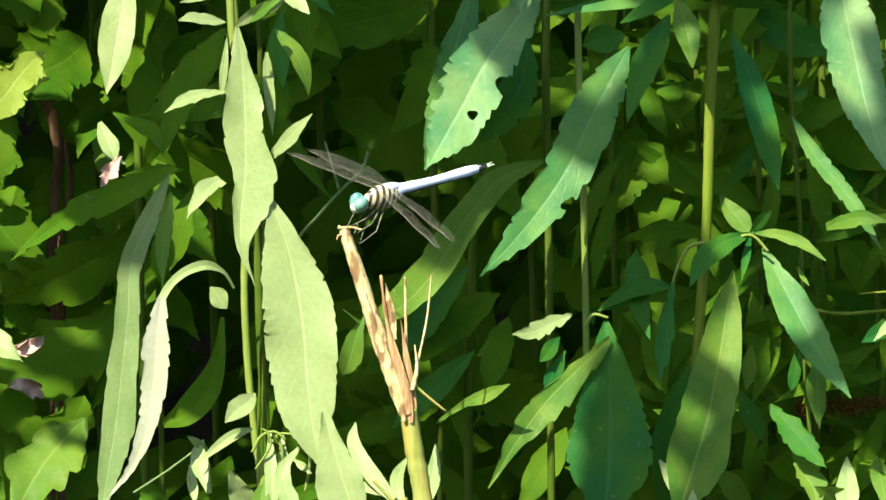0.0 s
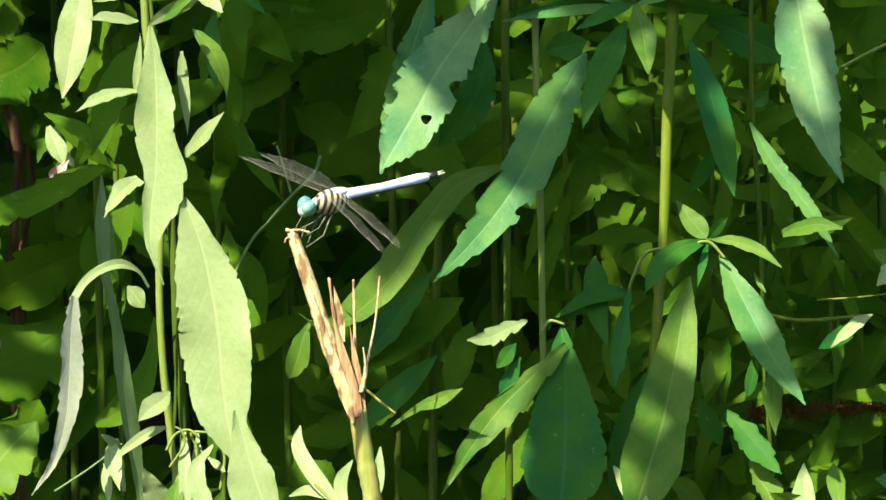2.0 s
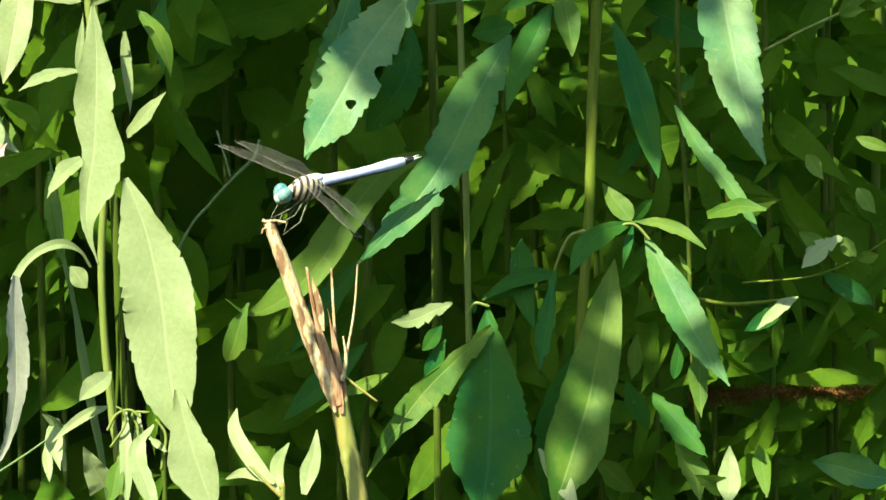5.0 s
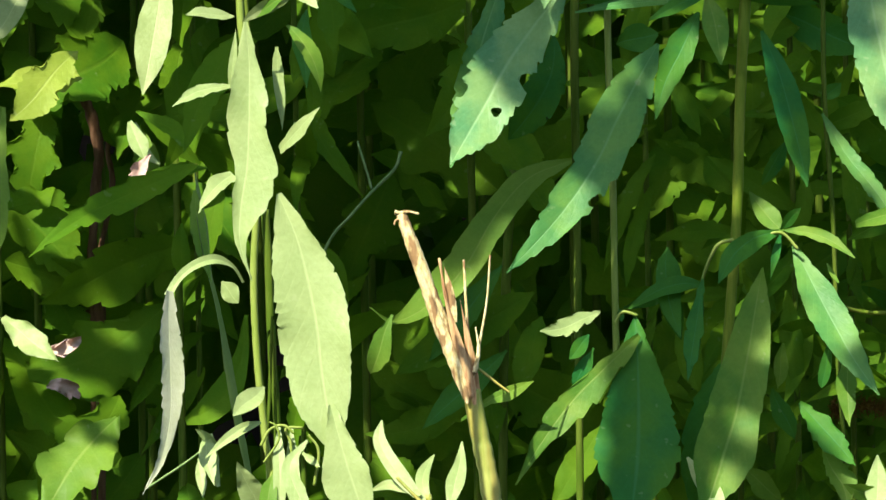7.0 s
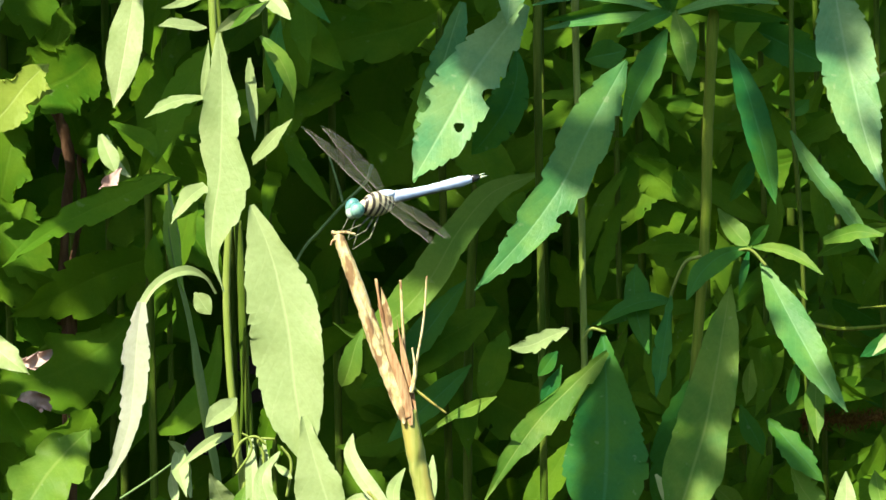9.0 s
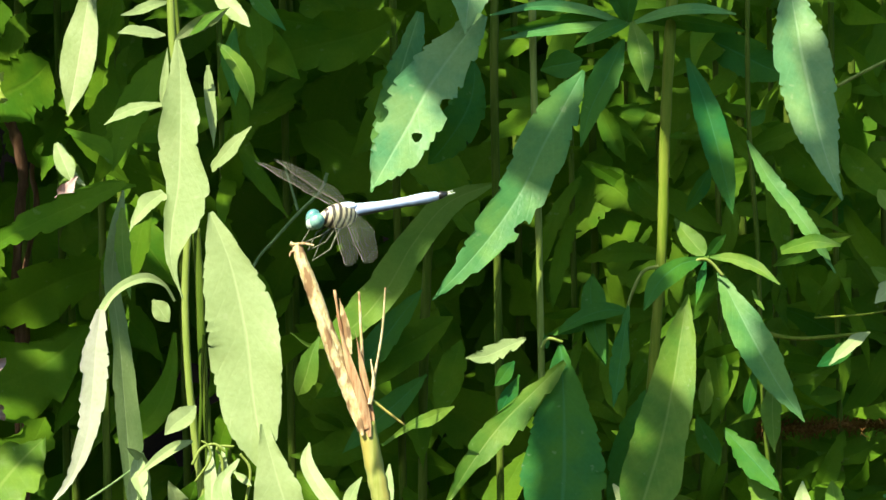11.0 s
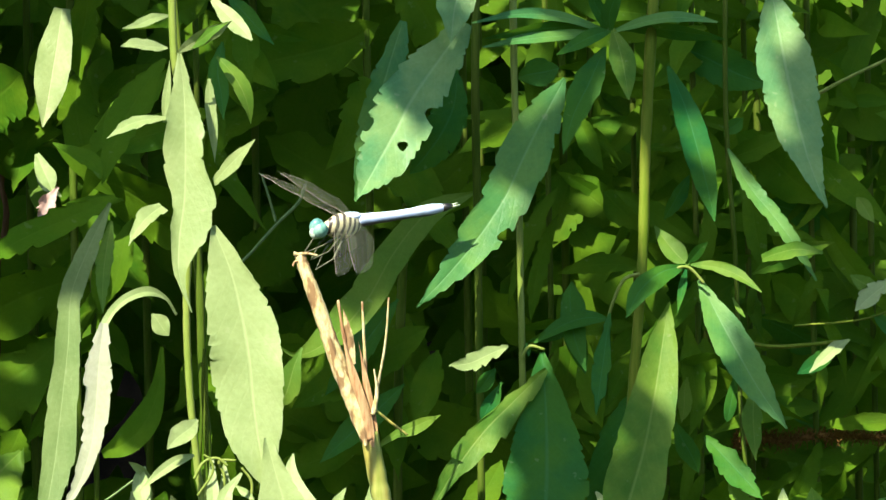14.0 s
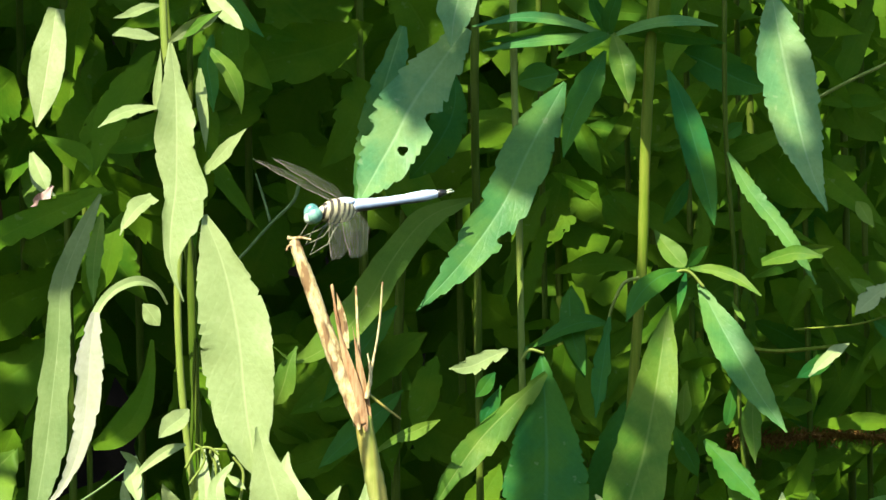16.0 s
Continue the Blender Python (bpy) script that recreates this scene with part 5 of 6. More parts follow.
stalk(dead, "bristle", [(-0.0096, 0.0010, 0.9703), (-0.0099, 0.0010, 0.9808), (-0.0101, 0.0010, 0.9928)], 0.0005, M["straw"], thin=0.6)
stalk(dead, "bristle", [(-0.0078, -0.0010, 0.9643), (-0.0036, -0.0010, 0.9607), (0.0009, -0.0010, 0.9571)], 0.0004, M["stem_yellow"], thin=0.7)
stalk(dead, "bristle", [(-0.0279, -0.0010, 1.0061), (-0.0267, -0.0010, 1.0058), (-0.0243, -0.0010, 1.0060), (-0.0216, -0.0010, 1.0054)], 0.0006, M["straw"], thin=0.5)
stalk(dead, "bristle", [(-0.0258, -0.0010, 1.0042), (-0.0276, -0.0010, 1.0039), (-0.0282, -0.0010, 1.0027)], 0.0004, M["bract"], thin=0.5)


# ---- the dragonfly ----
def ball(bm, centre, rx, ry, rz, u=16, v=10):
    bmesh.ops.create_uvsphere(bm, u_segments=u, v_segments=v, radius=1.0, matrix=Matrix.Translation(centre) @ Matrix.Diagonal((rx, ry, rz, 1)))


mm = 0.001
fly = thing("dragonfly", 0, 0, 0, "pale blue dragonfly with turquoise eyes and striped thorax", "dragonfly")
bm = bmesh.new()
ball(bm, (0.4 * mm, 0, 0.0 * mm), 5.6 * mm, 2.7 * mm, 3.6 * mm, 24, 16)
ball(bm, (4.6 * mm, 0, 0.3 * mm), 1.6 * mm, 1.6 * mm, 1.7 * mm)
thorax = part("thorax", bm, M["striped_shell"], fly, "cream and dark brown striped thorax")
bm = bmesh.new()
ball(bm, (-1.0 * mm, 0, 2.5 * mm), 3.9 * mm, 1.5 * mm, 1.15 * mm)
part("back", bm, M["pruinose"], fly, "frosted blue back")
bm = bmesh.new()
ball(bm, (8.6 * mm, 0, -1.1 * mm), 1.5 * mm, 1.8 * mm, 1.7 * mm)
head = part("head", bm, M["face"], fly, "pale face")
for side in (1, -1):
    bm = bmesh.new()
    ball(bm, (7.7 * mm, side * 1.1 * mm, 0.1 * mm), 2.1 * mm, 1.8 * mm, 2.3 * mm)
    part("eye", bm, M["eye"], head, "turquoise compound eye")
line = smooth_line([(-3.5 * mm, 0, 0.9 * mm), (-8 * mm, 0, 0.9 * mm), (-14 * mm, 0, 0.9 * mm), (-20 * mm, 0, 1.1 * mm), (-26 * mm, 0, 1.3 * mm), (-30 * mm, 0, 1.5 * mm)], 28)
girth = [mm * (1.9 - 0.5 * math.sin(i / 27 * math.pi) ** 2 - 0.9 * max(0, (i - 20) / 7) ** 1.4) * (1 - 0.05 * (i % 4 == 0)) for i in range(28)]
bm = bmesh.new()
tube_into(bm, line, girth, 14, 0.85)
part("abdomen", bm, M["frosted_shell"], fly, "frosted pale blue abdomen")
bm = bmesh.new()
tube_into(bm, [Vector((-29.6 * mm, 0, 1.48 * mm)), Vector((-31 * mm, 0, 1.55 * mm)), Vector((-32.6 * mm, 0, 1.7 * mm))], [1.1 * mm, 1.0 * mm, 0.6 * mm], 12)
part("abdomen_tip", bm, M["black_shell"], fly, "black abdomen tip")
for side in (1, -1):
    bm = bmesh.new()
    tube_into(bm, [Vector((-32.4 * mm, side * 0.4 * mm, 1.7 * mm)), Vector((-34.6 * mm, side * 0.6 * mm, 2.0 * mm))], [0.35 * mm, 0.15 * mm], 8)
    part("clasper", bm, M["clasper"], fly, "pale clasper")

grip = pose(0, 0, 0, -23, 12.5, 210).to_3x3().inverted()
for i, (fx, gx, gz) in enumerate(((3.2, -9.6, -8.6), (1.8, -7.6, -10.2), (0.4, -6.0, -12.6))):
    for side in (1, -1):
        foot = grip @ Vector((gx * mm, -3.5 * mm + side * -0.6 * mm, gz * mm))
        hip = Vector((fx * mm, side * 1.3 * mm, -2.6 * mm))
        knee = (hip + foot) / 2 + Vector((-0.2 * mm, side * 2.0 * mm, 0.2 * mm + 0.9 * mm * (1 - i)))
        shin = knee.lerp(foot, 0.85)
        bm = bmesh.new()
        tube_into(bm, [hip, hip.lerp(knee, 0.5), knee, knee.lerp(foot, 0.5), shin, foot], [0.30 * mm, 0.27 * mm, 0.21 * mm, 0.17 * mm, 0.14 * mm, 0.11 * mm], 6)
        part("leg", bm, M["leg"], fly, "thin dark leg")


def wing(side, length, chord, root):
    """A membrane with an angled leading edge, drawn veins and a dark stigma near its tip."""
    bm = bmesh.new()
    n, cols = 22, 5
    grid = []

    def at(t, c):
        lead = chord * (0.22 - 0.30 * t * t)
        w = chord * (0.32 + 0.9 * min(t / 0.35, 1) * (1 - t) ** 0.35 + 0.2 * (1 - t)) * (1 if t < 0.75 else max(1 - ((t - 0.75) / 0.25) ** 2, 0.01) ** 0.5) * 0.72
        return Vector((lead - c * w, side * t * length, 0.00012 * math.sin(t * 17 + c * 9)))

    for i in range(n + 1):
        grid.append([bm.verts.new(at(i / n, j / cols)) for j in range(cols + 1)])
    for r, q in zip(grid, grid[1:]):
        for j in range(cols):
            bm.faces.new((r[j], r[j + 1], q[j + 1], q[j]))
    ob = part("wing", bm, M["wing_glass"], fly, "clear veined wing")
    bm = bmesh.new()
    for c, r in ((0.0, 0.065), (0.14, 0.025), (0.3, 0.016), (0.55, 0.016), (0.8, 0.012), (1.0, 0.014)):
        tube_into(bm, [at(i / n, c) for i in range(n)], [r * mm] * n, 5)
    for i in range(2, n - 1):
        tube_into(bm, [at(i / n, 0.14), at((i + 0.3) / n, 0.55), at((i + 0.2) / n, 0.95)], [0.009 * mm] * 3, 4)
    part("venation", bm, M["wing_vein"], ob, "fine dark veins")
    bm = bmesh.new()
    tube_into(bm, [at(0.85, 0.07), at(0.94, 0.07)], [0.26 * mm, 0.24 * mm], 6, 0.3)
    part("stigma", bm, M["black_shell"], ob, "brown spot near the wing's tip")
    return ob


wings = [(wing(1, 31 * mm, 7.0 * mm, 0), 1, 1.8), (wing(1, 30 * mm, 8.5 * mm, 0), 1, -1.4),
         (wing(-1, 31 * mm, 7.0 * mm, 0), -1, 1.8), (wing(-1, 30 * mm, 8.5 * mm, 0), -1, -1.4)]


# ---- the thicket behind ----
# dark hollows between the weeds, as slopes across and up from the path: centre and half sizes
HOLLOWS = ((-0.0540, -0.0198, 0.0073, 0.0131), (-0.0918, 0.0284, 0.0056, 0.0035), (-0.0849, 0.0484, 0.0044, 0.0050), (-0.0768, -0.0223, 0.0028, 0.0038), (-0.0574, -0.0429, 0.0063, 0.0044), (-0.0218, 0.0246, 0.0038, 0.0023), (-0.0136, 0.0015, 0.0028, 0.0035), (-0.0793, -0.0485, 0.0028, 0.0063), (0.0133, -0.0123, 0.0023, 0.0050), (0.0220, -0.0048, 0.0018, 0.0050), (-0.0906, -0.0148, 0.0044, 0.0025))


def in_hollow(p, size):
    pad = 0.17 * size / (p.y + 1.2)
    u, v = p.x / (p.y + 1.2), (p.z - 1.0) / (p.y + 1.2)
    return any(((u - a) / (c + pad)) ** 2 + ((v - b) / (d + pad)) ** 2 < 1 for a, b, c, d in HOLLOWS) and p.z < 1.22


def thicket_spots(count, xs, ys, zs, sizes, seed, wide=(0.3, 0.5)):
    rng = random.Random(seed)
    out = []
    for _ in range(count):
        base = Vector((rng.uniform(*xs), rng.uniform(*ys), rng.uniform(*zs)))
        way = Vector((rng.gauss(0, 0.5), rng.uniform(-0.9, 0.2), rng.uniform(-1.1, 0.1)))
        face = Vector((rng.gauss(0, 0.5), -1, rng.uniform(0.0, 0.9)))
        ln = rng.uniform(*sizes)
        if in_hollow(base + way.normalized() * ln / 2, ln):
            continue
        out.append((base, way, ln, ln * rng.uniform(*wide), face))
    return out


def back_weed(x, y, seed, slender=False):
    """A weed in the shade behind: a stem with broad lobed leaves, or many slender toothed ones, that droop."""
    rng = random.Random(seed)
    w = plant("shade_weed", x, y, "slender weed in deep shade with many narrow drooping leaves" if slender else "weed in deep shade with large drooping leaves", "leaf_weed")
    stalk(w, "stem", [(x, y, -0.02), (x + 0.01, y, 0.5), (x, y, 0.9), (x - 0.006, y, 1.18)], 0.0010 if slender else 0.0014, M["stem_dark"], n=40)
    z = 0.90 + rng.uniform(0, 0.02)
    while z < 1.13:
        a = rng.uniform(0, math.tau)
        out = Vector((math.cos(a), -abs(math.sin(a)) * 0.5, rng.uniform(-1.3, -0.2) if not slender else rng.uniform(-1.6, 0.5))).normalized()
        ln = rng.uniform(0.016, 0.042) if slender else rng.uniform(0.032, 0.058)
        base = Vector((x, y, z))
        z += rng.uniform(0.004, 0.009) if slender else rng.uniform(0.011, 0.02)
        if in_hollow(base + out * ln / 2, ln):
            continue
        blade(w, base, base + out * ln, ln * (rng.uniform(0.17, 0.30) if slender else rng.uniform(0.34, 0.55)), bow=rng.uniform(-0.003, 0.003), droop=rng.uniform(0.001, 0.005), roll=rng.uniform(-45, 45),
              teeth=(rng.choice((0, 4, 6)) if slender else 0 if seed % 2 else 7), lobes=3 if seed % 2 and not slender else 0, peak=rng.uniform(0.35, 0.55), wave=0.1, tooth=0.22)


for i, (x, y) in enumerate(((-0.145, 0.17), (-0.105, 0.20), (-0.089, 0.16), (-0.035, 0.20), (0.0, 0.16), (0.03, 0.21), (0.06, 0.19), (0.09, 0.20), (0.12, 0.19), (0.15, 0.20))):
    back_weed(x, y, 40 + i)
for i, (x, y) in enumerate(((0.052, 0.115), (0.078, 0.13), (0.094, 0.105), (0.112, 0.14), (0.128, 0.11), (0.147, 0.125), (0.165, 0.11), (-0.050, 0.12), (-0.085, 0.18), (-0.178, 0.16))):
    back_weed(x, y, 70 + i, True)


def shade_clumps():
    """Further back, clumps of the same weeds: each a stem and its hanging leaves."""
    rng = random.Random(21)
    spots = thicket_spots(260, (-0.24, 0.24), (0.22, 0.32), (0.86, 1.16), (0.035, 0.06), 5)
    count = 13
    for i in range(count):
        x0, x1 = -0.24 + 0.48 * i / count, -0.24 + 0.48 * (i + 1) / count
        x = (x0 + x1) / 2
        w = plant("shade_weed", x, 0.29, "leafy weed far back in deep shade", "leaf_weed")
        stalk(w, "stem", [(x, 0.29, -0.02), (x + 0.01, 0.29, 0.5), (x, 0.29, 0.9), (x - 0.006, 0.285, 1.2)], 0.0015, M["stem_dark"], n=30)
        for base, way, ln, width, face in spots:
            if x0 <= base.x < x1:
                blade(w, base, base + way.normalized() * ln, width, droop=rng.uniform(0.0, 0.005), roll=rng.uniform(-40, 40), teeth=5, peak=rng.uniform(0.4, 0.55), wave=0.1)


shade_clumps()
thicket("weed_thicket", thicket_spots(1500, (-0.35, 0.35), (0.30, 0.62), (0.75, 1.25), (0.03, 0.08), 6), "tangled green weed leaves in deep shade", "foliage", M["leaf_weed"], seed=4)
thicket("weed_thicket", thicket_spots(2600, (-1.2, 1.2), (0.3, 1.1), (0.0, 1.3), (0.05, 0.11), 7), "dense leafy undergrowth on the bank", "foliage", M["leaf_weed"], seed=5)
# added out of view, only to keep the sun off the bank
thicket("weed_thicket", thicket_spots(3600, (-1.1, 0.5), (0.30, 1.15), (1.26, 2.05), (0.06, 0.11), 9), "unseen leaves added above the view to shade the bank", "foliage", M["leaf_weed"], seed=7)
thicket("weed_thicket", thicket_spots(1300, (-0.6, 0.6), (0.65, 1.3), (0.7, 1.5), (0.08, 0.15), 8), "dense leafy undergrowth on the bank", "foliage", M["leaf_weed"], seed=6)


# ---- leaves added overhead, out of view, that shade the thicket ----
def overhead_spots():
    """Unseen leaves added between the sun and the weeds, left open where sun patches are wanted."""
    # points to be sunlit, each with the radius kept free of leaves
    over_far_west = [((-0.1292, 0.170, 1.0123), 0.0060), ((-0.1290, 0.150, 1.0290), 0.0060), ((-0.1278, 0.138, 0.9727), 0.0035), ((-0.1262, 0.138, 0.9585), 0.0035),
                     ((-0.1233, 0.090, 0.9309), 0.0060), ((-0.1212, 0.085, 1.0485), 0.0060), ((-0.1207, 0.080, 1.0475), 0.0060), ((-0.1202, 0.075, 0.9349), 0.0060),
                     ((-0.1197, 0.095, 0.9372), 0.0060), ((-0.1159, 0.080, 0.9395), 0.0060), ((-0.1153, 0.100, 0.9450), 0.0060), ((-0.1111, 0.080, 0.9347), 0.0060),
                     ((-0.1110, 0.098, 0.9370), 0.0060), ((-0.1037, 0.177, 1.0331), 0.0040), ((-0.1035, -0.025, 1.0025), 0.0030), ((-0.1011, 0.172, 1.0244), 0.0050),
                     ((-0.0989, 0.131, 1.0503), 0.0030), ((-0.0977, 0.128, 1.0538), 0.0035), ((-0.0977, 0.133, 1.0562), 0.0040), ((-0.0957, 0.137, 1.0697), 0.0050),
                     ((-0.0948, 0.130, 1.0710), 0.0040), ((-0.0822, -0.035, 0.9901), 0.0040)]
    over_west = [((-0.0822, -0.045, 0.9656), 0.0030), ((-0.0731, 0.020, 0.9542), 0.0030), ((-0.0236, 0.026, 0.9505), 0.0050), ((-0.0225, 0.050, 0.9675), 0.0030),
                 ((-0.0209, 0.050, 0.9792), 0.0060), ((-0.0198, 0.026, 0.9420), 0.0060), ((-0.0147, 0.050, 0.9839), 0.0060), ((-0.0147, 0.052, 0.9823), 0.0050),
                 ((-0.0145, 0.030, 0.9372), 0.0060), ((-0.0109, 0.060, 0.9893), 0.0040), ((-0.0108, 0.055, 0.9854), 0.0050), ((-0.0064, 0.018, 1.0244), 0.0040),
                 ((-0.0061, 0.058, 0.9901), 0.0030), ((-0.0037, 0.018, 1.0274), 0.0040), ((-0.0029, 0.041, 1.0298), 0.0040), ((-0.0021, 0.021, 1.0385), 0.0050),
                 ((-0.0014, 0.043, 1.0376), 0.0040), ((-0.0006, 0.019, 1.0270), 0.0050), ((0.0009, 0.022, 1.0347), 0.0060), ((0.0017, 0.020, 1.0324), 0.0060),
                 ((0.0024, 0.022, 1.0462), 0.0050), ((0.0032, 0.022, 1.0400), 0.0060)]
    over_middle = [((0.0063, 0.025, 1.0478), 0.0058), ((0.0101, 0.024, 0.9593), 0.0050), ((0.0155, 0.026, 0.9965), 0.0050), ((0.0163, 0.027, 0.9420), 0.0070),
                   ((0.0217, 0.030, 0.9760), 0.0030), ((0.0217, 0.030, 0.9511), 0.0070), ((0.0224, 0.027, 1.0018), 0.0050), ((0.0232, 0.030, 0.9780), 0.0040),
                   ((0.0249, 0.036, 0.9601), 0.0050), ((0.0263, 0.031, 0.9780), 0.0060), ((0.0279, 0.032, 0.9595), 0.0060), ((0.0294, 0.030, 1.0149), 0.0040),
                   ((0.0309, 0.029, 1.0118), 0.0050), ((0.0310, 0.035, 0.9795), 0.0040), ((0.0311, 0.038, 0.9616), 0.0040), ((0.0333, 0.032, 1.0185), 0.0040),
                   ((0.0335, 0.040, 1.0673), 0.0030), ((0.0623, 0.026, 0.9390), 0.0022), ((0.0651, 0.115, 1.0250), 0.0030), ((0.0721, 0.050, 1.0144), 0.0012),
                   ((0.0729, 0.050, 1.0300), 0.0012), ((0.0736, 0.050, 1.0457), 0.0012)]
    over_east = [((0.0775, 0.036, 0.9848), 0.0035), ((0.0776, 0.034, 0.9756), 0.0035), ((0.0778, 0.030, 0.9803), 0.0020), ((0.0787, 0.044, 0.9353), 0.0030),
                 ((0.0793, 0.033, 0.9887), 0.0025), ((0.0807, 0.050, 1.0089), 0.0020), ((0.0883, 0.047, 1.0034), 0.0025), ((0.0922, 0.150, 1.0240), 0.0030),
                 ((0.0936, 0.045, 0.9925), 0.0040), ((0.0943, 0.044, 0.9521), 0.0030), ((0.0949, 0.042, 0.9848), 0.0035), ((0.0957, 0.042, 1.0006), 0.0030),
                 ((0.0972, 0.042, 0.9832), 0.0025), ((0.1003, 0.042, 0.9382), 0.0030), ((0.1022, 0.046, 1.0284), 0.0022), ((0.1035, 0.052, 0.9627), 0.0030),
                 ((0.1058, 0.015, 1.0611), 0.0015), ((0.1066, 0.042, 0.9332), 0.0030), ((0.1083, 0.044, 1.0190), 0.0022), ((0.1087, 0.014, 1.0474), 0.0020),
                 ((0.1088, 0.068, 1.0035), 0.0040), ((0.1112, 0.042, 0.9366), 0.0040)]
    over_far_east = [((0.1123, 0.012, 1.0382), 0.0020), ((0.1128, 0.042, 1.0112), 0.0022), ((0.1186, 0.054, 1.0074), 0.0022), ((0.1193, 0.042, 0.9351), 0.0040),
                     ((0.1215, 0.052, 0.9771), 0.0035), ((0.1263, 0.053, 0.9812), 0.0035), ((0.1276, 0.150, 1.0198), 0.0040), ((0.1327, 0.150, 1.0696), 0.0050),
                     ((0.1344, 0.055, 0.9987), 0.0020), ((0.1362, 0.058, 1.0200), 0.0030),
                     ((0.1512, 0.058, 1.0267), 0.0030)]
    over_withered = [((-0.0921, 0.0520, 1.0222), 0.0045), ((-0.0934, 0.0570, 1.0302), 0.0045), ((-0.1230, 0.1400, 0.9584), 0.0050)]
    over_top = [((0.0340, 0.025, 1.0850), 0.0055), ((0.0310, 0.022, 1.0740), 0.0050)]
    gaps = over_withered + over_top + over_far_west + over_west + over_middle + over_east + over_far_east
    # points to be kept dark by extra leaves towards the sun
    thick_west = [(-0.1259, 0.190, 0.9795), (-0.1229, 0.157, 0.9749), (-0.1215, 0.180, 1.0487), (-0.1179, 0.158, 0.9647), (-0.1163, 0.160, 1.0650), (-0.1145, 0.200, 0.9688),
                  (-0.1130, 0.160, 0.9731), (-0.1097, 0.162, 0.9782), (-0.1061, 0.160, 0.9663), (-0.0996, 0.163, 0.9782), (-0.0480, 0.150, 1.0510), (-0.0445, 0.200, 1.0651),
                  (-0.0392, 0.200, 1.0564), (-0.0392, 0.200, 1.0319), (-0.0325, 0.210, 1.0674), (-0.0322, 0.200, 1.0354), (-0.0287, 0.200, 1.0459), (-0.0254, 0.210, 1.0603),
                  (-0.0236, 0.210, 1.0727), (-0.0182, 0.200, 1.0634), (-0.0147, 0.200, 1.0424), (-0.0112, 0.200, 1.0564), (0.0025, 0.070, 1.0003), (0.0105, 0.072, 1.0083),
                  (0.0117, 0.026, 1.0570)]
    thick_middle = [(0.0132, 0.027, 1.0617), (0.0147, 0.026, 1.0586), (0.0163, 0.028, 1.0648), (0.0178, 0.027, 1.0494), (0.0185, 0.024, 1.0539), (0.0185, 0.076, 1.0163),
                    (0.0201, 0.028, 1.0525), (0.0224, 0.029, 1.0572), (0.0286, 0.028, 1.0187), (0.0332, 0.030, 1.0280), (0.0395, 0.034, 0.9694), (0.0402, 0.032, 1.0357),
                    (0.0418, 0.034, 0.9694), (0.0425, 0.030, 0.9480), (0.0457, 0.035, 0.9601), (0.0473, 0.036, 0.9709), (0.0473, 0.036, 1.0467), (0.0486, 0.030, 0.9588),
                    (0.0503, 0.033, 0.9510), (0.0525, 0.030, 0.9480), (0.0568, 0.040, 1.0515), (0.0637, 0.055, 0.9438), (0.0639, 0.028, 0.9404), (0.0654, 0.028, 0.9435),
                    (0.0661, 0.040, 1.0592)]
    thick_east = [(0.0663, 0.030, 0.9526), (0.0670, 0.024, 0.9421), (0.0671, 0.030, 0.9480), (0.0676, 0.026, 0.9374), (0.0681, 0.026, 0.9543), (0.0684, 0.055, 0.9595),
                  (0.0687, 0.032, 0.9572), (0.0700, 0.028, 0.9696), (0.0703, 0.033, 0.9618), (0.0707, 0.026, 0.9390), (0.0711, 0.034, 0.9818), (0.0717, 0.030, 0.9511),
                  (0.0722, 0.026, 0.9451), (0.0725, 0.030, 0.9695), (0.0726, 0.032, 0.9587), (0.0734, 0.028, 0.9604), (0.0734, 0.028, 0.9450), (0.0740, 0.030, 0.9526),
                  (0.0816, 0.040, 1.0484), (0.0848, 0.042, 1.0485), (0.0852, 0.036, 1.0374), (0.0862, 0.040, 1.0406), (0.0876, 0.038, 1.0313), (0.0877, 0.034, 1.0281),
                  (0.0897, 0.034, 1.0204)]
    thick_far_east = [(0.0897, 0.035, 1.0312), (0.1014, 0.036, 0.9733), (0.1017, 0.040, 0.9770), (0.1026, 0.014, 1.0534), (0.1043, 0.016, 1.0642), (0.1047, 0.038, 0.9724),
                      (0.1059, 0.034, 0.9656), (0.1076, 0.036, 0.9663), (0.1084, 0.010, 1.0412), (0.1118, 0.014, 1.0580), (0.1135, 0.016, 1.0627), (0.1140, 0.014, 1.0580),
                      (0.1146, 0.012, 1.0488), (0.1155, 0.006, 1.0320), (0.1178, 0.014, 1.0580), (0.1192, 0.012, 1.0458), (0.1216, 0.006, 1.0290), (0.1224, 0.014, 1.0626),
                      (0.1237, 0.012, 1.0534), (0.1250, 0.010, 1.0442), (0.1263, 0.008, 1.0351), (0.1291, 0.006, 1.0259)]
    shade_points = thick_west + thick_middle + thick_east + thick_far_east
    rng = random.Random(31)
    for _ in range(12):         # small sun flecks far back
        gaps.append(((rng.uniform(-0.14, 0.14), rng.uniform(0.17, 0.24), rng.uniform(0.92, 1.08)), rng.uniform(0.0005, 0.002)))
    rng = random.Random(11)
    beside = [((0.0271, 0.032, 1.0173), 0.0050), ((0.0310, 0.034, 1.0235), 0.0050), ((0.0225, 0.030, 1.0080), 0.0050), ((0.0178, 0.028, 1.0018), 0.0040),
              ((-0.0021, 0.018, 1.0262), 0.0050), ((0.0009, 0.020, 1.0293), 0.0050), ((0.0775, 0.036, 0.9818), 0.0040), ((0.0957, 0.042, 0.9848), 0.0040)]
